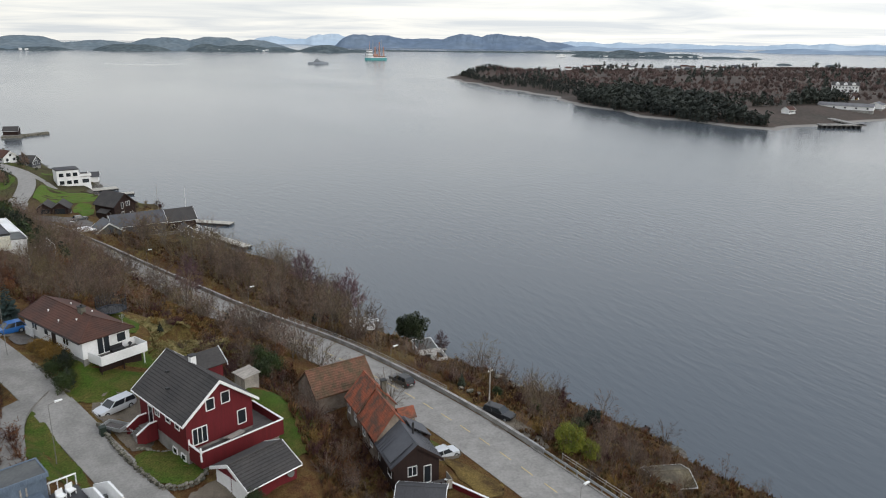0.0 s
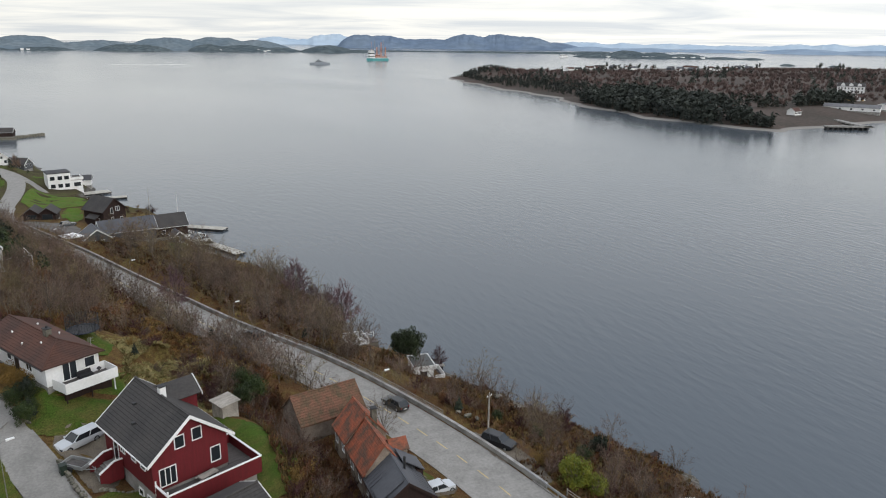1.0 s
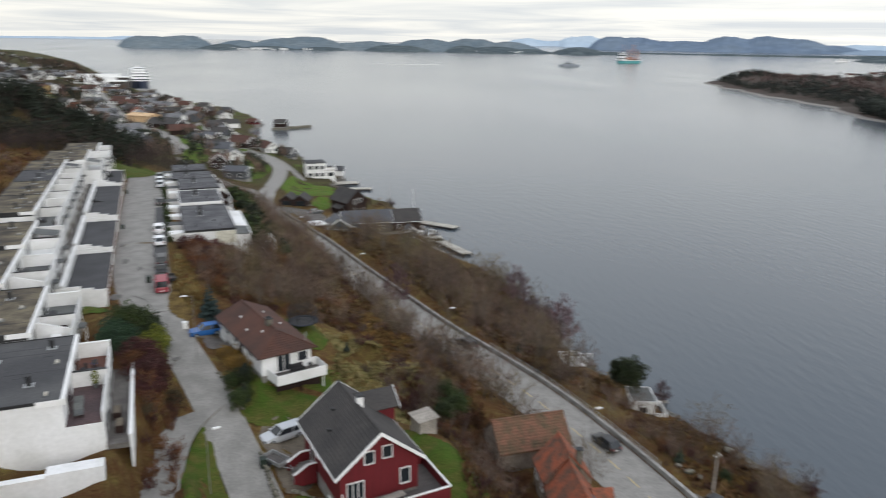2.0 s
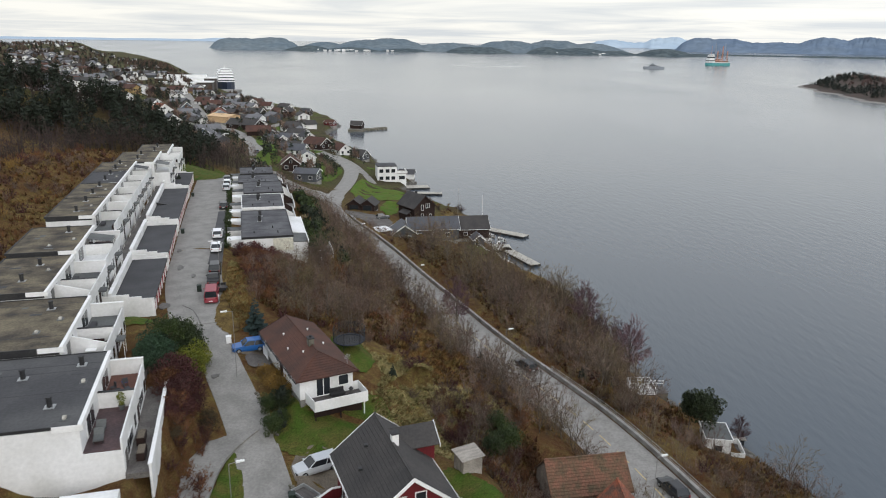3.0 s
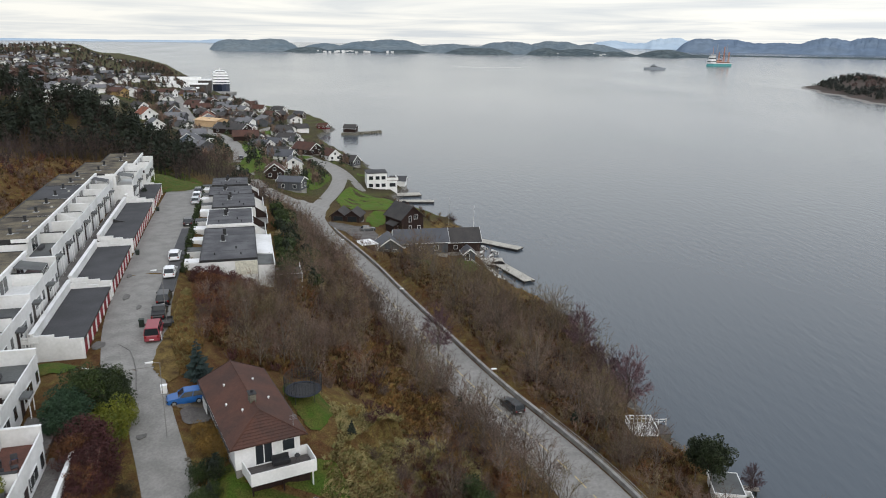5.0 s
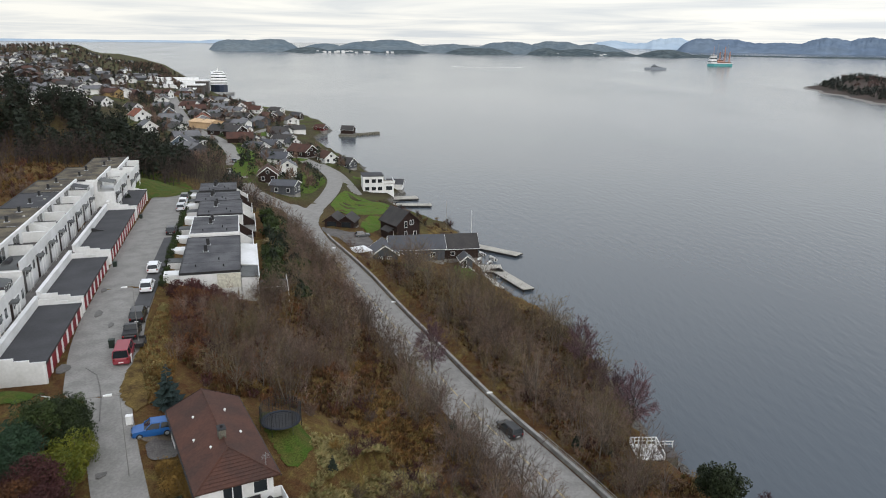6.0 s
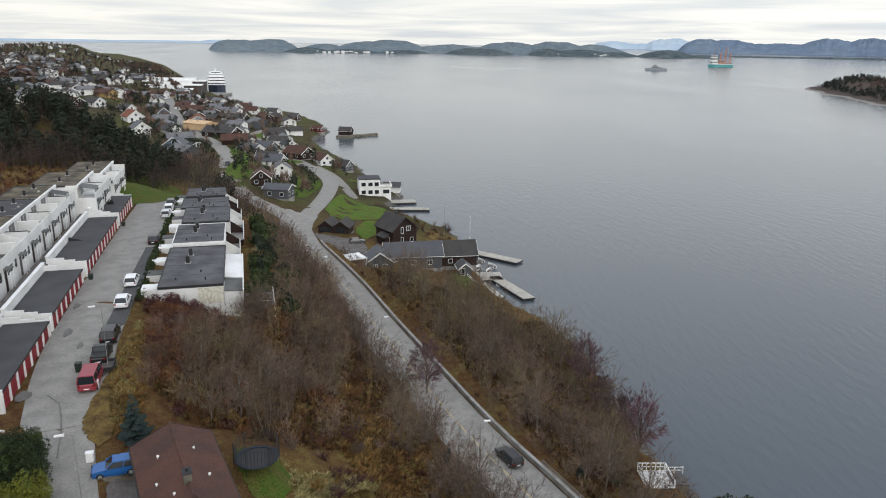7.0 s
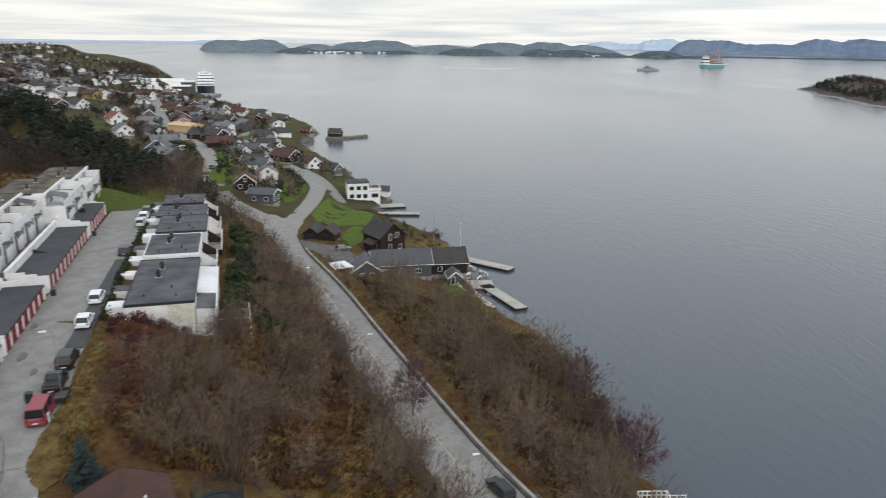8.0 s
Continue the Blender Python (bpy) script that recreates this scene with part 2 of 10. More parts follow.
ROOFOLD = mat("mossy_clay_tiles", (0.16, 0.078, 0.05), (0.085, 0.062, 0.036), 0.9, 0.9, 5.0, 0.3, grain=0.3)
FELT = mat("roof_felt", (0.062, 0.062, 0.066), (0.045, 0.045, 0.048), 0.9, 0.25, 5.0, 0.15, grain=0.12)
FELT_WORN = mat("worn_roof_felt", (0.105, 0.105, 0.110), (0.055, 0.055, 0.060), 0.85, 0.3, 5.0, 0.12, grain=0.16)
FELTMOSS = mat("mossy_roof_felt", (0.145, 0.122, 0.082), (0.045, 0.038, 0.031), 0.95, 0.34, 5.0, 0.2, grain=0.3)
FELTPALE = mat("pale_roof_felt", (0.13, 0.135, 0.13), (0.075, 0.078, 0.08), 0.9, 0.2, 4.0, 0.1, grain=0.12)
DECKBROWN = mat("brown_deck_tiles", (0.085, 0.052, 0.052), (0.06, 0.04, 0.042), 0.7, 0.5, 6.0, 0.1)
DECKGREY = mat("grey_decking", (0.10, 0.09, 0.085), (0.07, 0.064, 0.06), 0.85, 0.8, 8.0, 0.15, stretch=(1, 7, 1))
TIMBER = mat("weathered_timber", (0.34, 0.31, 0.27), (0.22, 0.20, 0.175), 0.9, 0.6, 8.0, 0.2, stretch=(1, 5, 1))
STONE = mat("field_stone", (0.17, 0.155, 0.13), (0.075, 0.075, 0.05), 0.95, 1.2, 7.0, 0.4, vary=0.3)
STEEL = mat("galvanised_steel", (0.42, 0.43, 0.43), (0.32, 0.33, 0.33), 0.5, 0.8, 6.0, 0.05, metal=0.6, grain=0.1)
POLE = mat("pale_pole", (0.22, 0.21, 0.20), (0.17, 0.165, 0.155), 0.7, 0.8, 6.0, 0.05, grain=0.1)
TARRED = mat("tarred_patch", (0.155, 0.148, 0.138), (0.11, 0.105, 0.098), 0.9, 0.6, 9.0, 0.15, grain=0.2)
BLACK = mat("black_metal", (0.02, 0.02, 0.022), (0.03, 0.03, 0.03), 0.6, 1, 8, 0.05)
RUBBER = mat("tyre_rubber", (0.015, 0.015, 0.015), (0.02, 0.02, 0.02), 0.85, 2, 12, 0.05)
BARK = mat("grey_bark", (0.165, 0.135, 0.105), (0.08, 0.064, 0.05), 0.95, 1.5, 8.0, 0.3, vary=0.25)
TWIGS = mat("bare_twigs", (0.152, 0.104, 0.078), (0.084, 0.057, 0.044), 0.95, 0.4, 3.0, 0, vary=0.5)
TWIGS_RED = mat("reddish_twigs", (0.135, 0.078, 0.085), (0.09, 0.055, 0.06), 0.95, 0.4, 3.0, 0, vary=0.35)
TWIGS_OLIVE = mat("olive_twigs", (0.165, 0.128, 0.066), (0.10, 0.076, 0.042), 0.95, 0.4, 3.0, 0, vary=0.4)
TWIGS_MAUVE = mat("mauve_twigs", (0.072, 0.047, 0.043), (0.046, 0.032, 0.030), 0.95, 0.4, 3.0, 0, vary=0.2)
DOCK = mat("pale_dock", (0.42, 0.40, 0.35), (0.33, 0.31, 0.27), 0.85, 0.6, 5.0, 0.2)
# headland foliage: the haze across the fjord is lifted into its base colours
NEEDLES_HAZED = mat("far_needles", (0.045, 0.052, 0.042), (0.03, 0.036, 0.032), 0.9, 0.05, 0.5, 0, vary=0.2)
TWIGS_HAZED = mat("far_twigs", (0.16, 0.112, 0.10), (0.095, 0.07, 0.064), 0.95, 0.03, 0.5, 0)
BARK_DARK = mat("dark_bark", (0.062, 0.048, 0.040), (0.036, 0.028, 0.025), 0.95, 1.5, 8.0, 0.2)
HEATH = mat("headland_heath", (0.066, 0.046, 0.036), (0.042, 0.034, 0.026), 0.95, 0.02, 0.4, 0.2)
BRACKEN = mat("russet_bracken", (0.15, 0.062, 0.024), (0.075, 0.036, 0.018), 0.95, 0.5, 4.0, 0, vary=0.35)
MAROON = mat("maroon_shrub", (0.07, 0.025, 0.024), (0.05, 0.022, 0.02), 0.95, 0.6, 4.0, 0, vary=0.25)
OLIVE_BROWN = mat("olive_brown_shrub", (0.062, 0.046, 0.024), (0.034, 0.026, 0.015), 0.95, 0.6, 4.0, 0, vary=0.3)
OCHRE = mat("ochre_shrub", (0.21, 0.125, 0.03), (0.14, 0.09, 0.03), 0.95, 0.6, 4.0, 0, vary=0.25)
NEEDLES = mat("dark_needles", (0.023, 0.031, 0.017), (0.013, 0.019, 0.012), 0.85, 0.8, 4.0, 0, vary=0.35)
PINE_NEEDLES = mat("pine_needles", (0.034, 0.046, 0.017), (0.016, 0.023, 0.010), 0.85, 0.8, 4.0, 0, vary=0.2)
NEEDLES_BLUE = mat("blue_needles", (0.022, 0.04, 0.036), (0.015, 0.027, 0.026), 0.85, 0.8, 4.0, 0, vary=0.2)
LEAF = mat("evergreen_leaves", (0.036, 0.054, 0.011), (0.013, 0.023, 0.007), 0.7, 0.7, 4.0, 0, vary=0.3)
JUNIPER = mat("juniper_needles", (0.03, 0.062, 0.03), (0.013, 0.028, 0.016), 0.8, 0.7, 4.0, 0, vary=0.2)
LEAF_LIME = mat("lime_leaves", (0.17, 0.175, 0.016), (0.06, 0.085, 0.012), 0.7, 0.7, 4.0, 0, vary=0.2)
YELLOW = mat("yellow_road_paint", (0.58, 0.44, 0.19), (0.42, 0.34, 0.19), 0.8, 1.0, 9.0, 0)
PAINTED_RED = mat("red_garage_doors", (0.25, 0.022, 0.03), (0.19, 0.02, 0.026), 0.6, 0.8, 6.0, 0.05, vary=0.12)
GREYWOOD = mat("grey_painted_boards", (0.085, 0.09, 0.10), (0.065, 0.07, 0.078), 0.75, 0.5, 6, 0.1, stretch=(5, 5, 0.5))
BLUEGREY = mat("blue_grey_boards", (0.12, 0.155, 0.20), (0.095, 0.125, 0.165), 0.75, 0.5, 6, 0.1, stretch=(5, 5, 0.5))
OCHREWOOD = mat("ochre_boards", (0.42, 0.29, 0.12), (0.34, 0.23, 0.10), 0.8, 0.5, 6, 0.1)
NEWWOOD = mat("fresh_timber", (0.62, 0.43, 0.25), (0.52, 0.36, 0.21), 0.8, 0.5, 6, 0.1, stretch=(1, 1, 6))


# ---- building blocks ----
class Geo:
    """Vertices and faces gathered for one mesh."""

    def __init__(self):
        self.v, self.f = [], []

    def add(self, pts, faces):
        n = len(self.v)
        self.v += [tuple(p) for p in pts]
        self.f += [tuple(i + n for i in f) for f in faces]
        return self

    def box(self, x0, y0, z0, x1, y1, z1):
        p = [(x, y, z) for z in (z0, z1) for x, y in ((x0, y0), (x1, y0), (x1, y1), (x0, y1))]
        return self.add(p, [(3, 2, 1, 0), (4, 5, 6, 7), (0, 1, 5, 4), (1, 2, 6, 5), (2, 3, 7, 6), (3, 0, 4, 7)])

    def prism(self, ring, ax, a, b):
        """A polygon of (p, q) drawn out along axis ax from a to b."""
        def put(p, q, w):
            return {"x": (w, p, q), "y": (p, w, q), "z": (p, q, w)}[ax]
        n = len(ring)
        pts = [put(p, q, a) for p, q in ring] + [put(p, q, b) for p, q in ring]
        return self.add(pts, [tuple(range(n))[::-1], tuple(range(n, 2 * n))] + [(i, (i + 1) % n, n + (i + 1) % n, n + i) for i in range(n)])

    def tube(self, p0, p1, r0, r1=None, n=6, cap=True):
        r1 = r0 if r1 is None else r1
        p0, p1 = Vector(p0), Vector(p1)
        d = (p1 - p0).normalized()
        a = d.orthogonal().normalized()
        b = d.cross(a)
        pts = [p + r * (math.cos(6.2832 * k / n) * a + math.sin(6.2832 * k / n) * b) for p, r in ((p0, r0), (p1, r1)) for k in range(n)]
        faces = [(k, (k + 1) % n, n + (k + 1) % n, n + k) for k in range(n)]
        if cap:
            faces += [tuple(range(n))[::-1], tuple(range(n, 2 * n))]
        return self.add(pts, faces)

    def slab(self, corners, t):
        """A flat quad with thickness t below it."""
        c = [Vector(p) for p in corners]
        nrm = (c[1] - c[0]).cross(c[2] - c[0]).normalized()
        if nrm.z < 0:
            nrm = -nrm
        low = [p - nrm * t for p in c]
        k = len(c)
        return self.add(c + low, [tuple(range(k)), tuple(range(k, 2 * k))[::-1]] + [(i, k + i, k + (i + 1) % k, (i + 1) % k) for i in range(k)])

    def mesh(self, name, material, smooth=False):
        me = bpy.data.meshes.new(name)
        me.from_pydata(self.v, [], self.f)
        me.materials.append(material)
        if smooth:
            me.polygons.foreach_set("use_smooth", [True] * len(me.polygons))
        me.update()
        bm = bmesh.new()
        bm.from_mesh(me)
        bmesh.ops.recalc_face_normals(bm, faces=bm.faces)
        bm.to_mesh(me)
        bm.free()
        return me


def raw_mesh(name, verts, faces, material, smooth=False):
    me = bpy.data.meshes.new(name)
    me.from_pydata(verts, [], faces)
    me.materials.append(material)
    if smooth:
        me.polygons.foreach_set("use_smooth", [True] * len(me.polygons))
    me.update()
    return me


def part(name, geo, material, parent, label="", smooth=False):
    """One mesh object under a thing or a part."""
    ob = new(name, geo.mesh(name, material, smooth) if isinstance(geo, Geo) else geo)
    ob.parent = parent
    return tagged(ob, label)


def thing(name, label, category, m=None, group="", kind=""):
    ob = new(name)
    ob.empty_display_size = 0.5
    if m is not None:
        ob.matrix_basis = m
    return tagged(ob, label, category, group, kind)


def solo(name, geo, material, label, category, m=None, group="", kind="", smooth=False):
    ob = new(name, geo.mesh(name, material, smooth) if isinstance(geo, Geo) else geo)
    if m is not None:
        ob.matrix_basis = m
    return tagged(ob, label, category, group, kind)


# the street's own axes: u along it to the north, v across it to the east
O, UU, VV = Vector((-27.9, 111.9)), Vector((-0.263, 0.965)), Vector((0.965, 0.263))
STREET_TURN = math.degrees(math.atan2(0.263, 0.965))


def uv(u, v):
    p = O + UU * u + VV * v
    return p.x, p.y


def ring_uv(*pts):
    return [uv(u, v) for u, v in pts]


# ---- land and sea ----
SHORE = [(110, -250), (95, -60), (84, 20), (80, 45), (75.7, 64), (72.6, 82), (64, 100), (56.0, 122), (49.6, 134), (46.8, 148), (45, 168), (42, 188), (35.5, 204),
         (29, 213), (25, 232), (24.5, 250), (20, 270), (10, 287), (-1, 300), (-4, 311), (-5, 322), (-1.5, 334), (-7, 348), (-20, 375), (-26, 398), (-40, 429), (-57, 470), (-66, 500), (-63, 543),
         (-74, 586), (-106, 654), (-164, 725), (-205, 797), (-253, 897), (-378, 1189), (-600, 1700), (-852, 2200), (-1150, 2750)]
MAIN_ROAD = [(56, -60, 12.5), (49, 20, 11.6), (45.2, 45, 11.1), (42.6, 62, 10.7), (40.2, 78, 10.3), (36.4, 93, 10.0), (31.6, 108, 9.8), (26.2, 120, 9.6),
             (18.8, 135, 9.4), (9.6, 158, 9.2), (1.6, 178, 9.0), (-5.2, 196, 8.9), (-13.5, 215, 8.8), (-20.5, 230, 8.7), (-26, 248, 8.6)]
VILLAGE_ROAD = [(-26, 248, 8.6), (-26.2, 266, 8.4), (-25, 284, 8.3), (-25.4, 304, 8.2), (-27.2, 322, 8.0), (-34, 342, 7.8), (-43, 360, 7.5),
                (-56, 386, 7.0), (-68, 410, 6.6), (-86, 445, 6.5), (-98, 480, 6.5), (-92, 505, 6.5), (-86, 525, 6.0)]
QUAY_LANE = [(-40.5, 362, 7.2), (-31, 349, 6.0), (-23.5, 331, 4.4), (-18, 315, 3.0)]
UPPER_VILLAGE = [(-27, 256, 8.7), (-36, 266, 9.6), (-47, 275, 11.5), (-55, 288, 13.0), (-64.4, 313, 14.0), (-71, 339, 14.2), (-82, 367, 14.2), (-94, 389, 14.5), (-118, 425, 15), (-150, 500, 16), (-190, 600, 18)]
STREET = [(*uv(101, 5.0), 24.6), (*uv(60, 4.2), 24.8), (*uv(30, 4.3), 24.7), (*uv(12, 4.0), 24.3), (-20.6, 109.5, 23.9), (-16.0, 100, 23.0), (-11.6, 92, 21.8), (-7.6, 84, 20.2),
          (-4.2, 76, 19.0), (-0.6, 67, 18.4), (4, 55, 18.0), (12, 35, 17.5), (25, 5, 16.5), (40, -40, 15)]
SIDE_STREET = [(-9.8, 88.6, 21.0), (-11.7, 84.8, 20.75), (-12.1, 81, 20.75), (-11.8, 77.5, 20.8), (-11.3, 73.5, 20.85), (-10.6, 66, 20.9), (-10, 58, 21.1), (-10, 30, 21.3), (-14, -40, 22.5)]
ALLEY = [(*uv(-45, 3.0), 25.4), (*uv(-28, 3.0), 25.4), (*uv(-14, 0.5), 26.0), (*uv(4, -5.8), 26.8), (*uv(45, -6.3), 27.0), (*uv(108, -6.3), 27.0)]
TERRACE_BACK = [(*uv(-50, -14), 28.4), (*uv(-12, -18), 29.2), (*uv(30, -20), 30.5), (*uv(80, -20), 30.5), (*uv(112, -18), 28.5)]
HILL_LOW = [(*uv(-70, -30), 32.5), (*uv(0, -32), 34), (*uv(60, -32), 35), (*uv(110, -28), 31), (*uv(132, -24), 27)]
HILL_CREST = [(-68, 260, 20), (-84, 264, 28), (-95, 266, 33), (-106, 267, 36.5), (-118, 268, 40), (-130, 268, 43), (-170, 262, 50)]
HILL_NORTH = [(-76, 288, 15), (-100, 302, 17), (-130, 315, 22), (-170, 330, 28)]
HILL_HIGH = [(*uv(-90, -70), 42), (*uv(0, -75), 44), (*uv(70, -75), 42), (*uv(130, -70), 40)]
HILL_TOP = [(-180, -100, 56), (-180, 60, 58), (-190, 200, 54), (-215, 300, 40), (-260, 380, 32)]
GARDEN_EAST = [(*uv(28, 24.5), 20.2), (*uv(50, 25), 20.2), (*uv(80, 25), 19.6), (*uv(102, 24), 18.5)]
FLATS_WEST = [(*uv(26, 10.2), 24.0), (*uv(60, 10.2), 24.0), (*uv(102, 10.2), 23.6)]
SLOPE_MID = [(*uv(20, 32), 14.8), (*uv(50, 37), 14.2), (*uv(80, 38), 13.4), (*uv(105, 36), 12.6)]
VERGE = [(*uv(2, 10), 24.2), (*uv(14, 11), 24.2), (*uv(22, 12), 23.6)]
BROWN_YARD = [(-12.5, 101, 22.9), (-8.5, 108, 23.2), (-2.2, 105, 23.0), (0, 98, 22.2), (-6, 91, 21.8), (-3, 88, 20.6)]
RED_YARD = [(-1.5, 82.5, 18.9), (1, 78, 18.7), (4, 70, 18.3), (8, 61, 17.7), (14.6, 66, 17.9), (17.0, 74, 18.1), (13.5, 82, 18.4), (5, 86, 19.3)]
CLEARING = [(3.5, 107, 20.6), (8, 112, 17.6), (13, 112, 14.8), (12, 103, 17.2), (15, 95, 15.6)]
OLD_HOUSES = [(22.6, 93, 12.6), (23.5, 84, 11.6), (24.6, 76, 11.0), (25.0, 64, 10.6), (33, 66, 10.5), (31, 50, 10.6)]
BOATYARD = [(-14, 240, 8.6), (-6, 228, 7.2), (2, 219, 5.2), (10, 221, 4.2), (20, 226, 2.6), (22, 240, 2.4), (6, 241, 5.2), (-4, 250, 6.4), (-10, 262, 6.8), (-12, 290, 5.2)]
BANK_TOP = [(*uv(-44, 4.2), 25.3), (*uv(-34, 4.2), 25.5), (*uv(-24, 4.2), 25.6)]
GARAGE_PAD = [(*uv(-0.5, -2.5), 24.0), (*uv(95, -2.5), 24.3)]
TOWN_MID = [(-105, 470, 9), (-130, 540, 9.5), (-190, 640, 11), (-260, 760, 14), (-320, 880, 17)]
TOWN_HIGH = [(-130, 385, 19), (-165, 420, 23.5), (-215, 530, 25), (-300, 606, 28), (-380, 810, 33), (-470, 880, 37), (-720, 1300, 38), (-1000, 2000, 37), (-1300, 2700, 33)]
TOWN_BACK = [(-420, 450, 46), (-560, 700, 50), (-800, 1100, 50), (-1300, 2000, 46)]
SHORE_YS = np.array([p[1] for p in SHORE], float)
SHORE_XS = np.array([p[0] for p in SHORE], float)


def shore_x(y):
    y = np.asarray(y, float)
    return np.interp(y, SHORE_YS, SHORE_XS) + 0.9 * np.sin(y * 0.9) * np.sin(y * 0.23 + 1) + 0.6 * np.sin(y * 0.41 + 2)


def near_line(x, y, line):
    """Distance from points to a line, and the height of the line there."""
    best = np.full(x.shape, 1e9)
    z = np.zeros(x.shape)
    for (ax, ay, az), (bx, by, bz) in zip(line, line[1:]):
        dx, dy = bx - ax, by - ay
        t = np.clip(((x - ax) * dx + (y - ay) * dy) / (dx * dx + dy * dy), 0, 1)
        d = np.hypot(x - ax - t * dx, y - ay - t * dy)
        hit = d < best
        best = np.where(hit, d, best)
        z = np.where(hit, az + t * (bz - az), z)
    return best, z


LINES = [MAIN_ROAD, VILLAGE_ROAD, QUAY_LANE, UPPER_VILLAGE, STREET, SIDE_STREET, ALLEY, TERRACE_BACK, HILL_LOW, HILL_CREST, HILL_NORTH, HILL_HIGH, HILL_TOP, GARDEN_EAST, FLATS_WEST, SLOPE_MID,
         VERGE, BROWN_YARD, RED_YARD, CLEARING, OLD_HOUSES, TOWN_MID, TOWN_HIGH, TOWN_BACK, BOATYARD, GARAGE_PAD, BANK_TOP]
FLAT = [(MAIN_ROAD, 4.6, 3.5), (VILLAGE_ROAD, 3.2, 3.5), (QUAY_LANE, 2.2, 3.5), (UPPER_VILLAGE, 3.2, 3.5), (GARAGE_PAD, 2.6, 3.5), (SIDE_STREET, 1.9, 1.2), (STREET, 3.4, 2.4)]


def height(x, y):
    """The height of the ground."""
    x, y = np.atleast_1d(np.asarray(x, float)), np.atleast_1d(np.asarray(y, float))
    top, low = np.zeros(x.shape), np.zeros(x.shape)
    inland = shore_x(y) - x
    w = 1.0 / (np.maximum(inland, 0.05) ** 2.2)
    top += w * np.clip(0.25 + inland * 0.75, 0.2, 2.6)
    low += w
    for line in LINES:
        d, z = near_line(x, y, line)
        w = 1.0 / (d + 0.4) ** 2.6
        top += w * z
        low += w
    z = top / low
    z = np.where(inland < 0, 0.3 + inland * 0.22, z)
    rough = np.sin(x * 0.9 + 1.3 * np.sin(y * 0.5)) * np.sin(y * 0.8 + 1.1 * np.sin(x * 0.45)) * 0.22 + 0.5 * np.sin(x * 0.21 + y * 0.13) * np.sin(y * 0.19 - x * 0.07)
    z = z + rough * np.clip(inland / 6, 0.2, 1)
    for line, half, blend in FLAT:
        d, zl = near_line(x, y, line)
        k = np.clip((d - half) / blend, 0, 1)
        k = k * k * (3 - 2 * k)
        z = np.where(inland > 1, zl * (1 - k) + z * k, z)
    return np.maximum(z, -7)


def gz(x, y):
    return float(height(x, y)[0])


def build_land():
    ds = np.concatenate([[-60, -32, -16, -9, -5, -3, -1.5, -0.6, 0, 0.5, 1], np.arange(2, 135, 1.1), np.arange(136, 240, 2.5), np.geomspace(245, 1700, 34)])
    ys = np.concatenate([np.arange(-250, 30, 20), np.arange(30, 236, 1.1), np.arange(236, 560, 3.5), np.geomspace(565, 2750, 70)])
    d, y = np.meshgrid(ds, ys)
    x = shore_x(y) - d
    z = height(x.ravel(), y.ravel()).reshape(x.shape)
    nx, ny = len(ds), len(ys)
    verts = np.stack([x, y, z], -1).reshape(-1, 3).tolist()
    faces = [(j * nx + i, (j + 1) * nx + i, (j + 1) * nx + i + 1, j * nx + i + 1) for j in range(ny - 1) for i in range(nx - 1)]
    me = raw_mesh("ground", verts, faces, GROUND, True)
    me.flip_normals()
    ob = new("ground", me)
    return tagged(ob, "brown winter hillside with bracken, dry grass and rocky shore", "ground", kind="structure")


def build_sea():
    rs = np.concatenate([np.linspace(0, 400, 9), np.geomspace(500, 4960, 40)])
    n = 96
    verts, faces = [(10.0, 30.0, 0.0)], []
    for r in rs[1:]:
        z = 39.0 * max(0.0, (r - 2600) / 2360) ** 2
        verts += [(10 + r * math.cos(6.28318 * k / n), 30 + r * math.sin(6.28318 * k / n), z) for k in range(n)]
    for j in range(len(rs) - 1):
        for k in range(n):
            a, b = 1 + (j - 1) * n + k, 1 + (j - 1) * n + (k + 1) % n
            c, d = 1 + j * n + k, 1 + j * n + (k + 1) % n
            faces.append((0, c, d) if j == 0 else (a, c, d, b))
    ob = new("water", raw_mesh("water", verts, faces, SEA, True))
    return tagged(ob, "calm grey fjord water with fine ripples", "water", kind="structure")


def smooth_line(line, step=2.0):
    """The line rounded at its corners and cut into short steps."""
    p = np.array(line, float)
    for _ in range(3):
        q = [p[0]]
        for a, b in zip(p, p[1:]):
            q += [a * 0.75 + b * 0.25, a * 0.25 + b * 0.75]
        p = np.array(q + [p[-1]])
    s = np.r_[0, np.cumsum(np.hypot(*np.diff(p[:, :2], axis=0).T))]
    k = np.linspace(0, s[-1], max(2, int(s[-1] / step)))
    return np.stack([np.interp(k, s, p[:, i]) for i in range(3)], -1)


def sides(line):
    t = np.gradient(line[:, :2], axis=0)
    t /= np.linalg.norm(t, axis=1)[:, None]
    return np.stack([t[:, 1], -t[:, 0]], -1)


def ribbon(line, left, right, lift, thick=0.3):
    """A strip along a line, from left to right of it (metres to its right), with thickness."""
    line = smooth_line(line)
    n = sides(line)
    g = Geo()
    pts = []
    for p, s in zip(line, n):
        for off, dz in ((left, lift), (right, lift), (right, lift - thick), (left, lift - thick)):
            pts.append((p[0] + s[0] * off, p[1] + s[1] * off, p[2] + dz))
    m = len(line)
    faces = [(0, 1, 2, 3), tuple(4 * (m - 1) + k for k in (3, 2, 1, 0))]
    for i in range(m - 1):
        for k in range(4):
            a, b = 4 * i + k, 4 * i + (k + 1) % 4
            faces.append((a, a + 4, b + 4, b))
    return g.add(pts, faces)


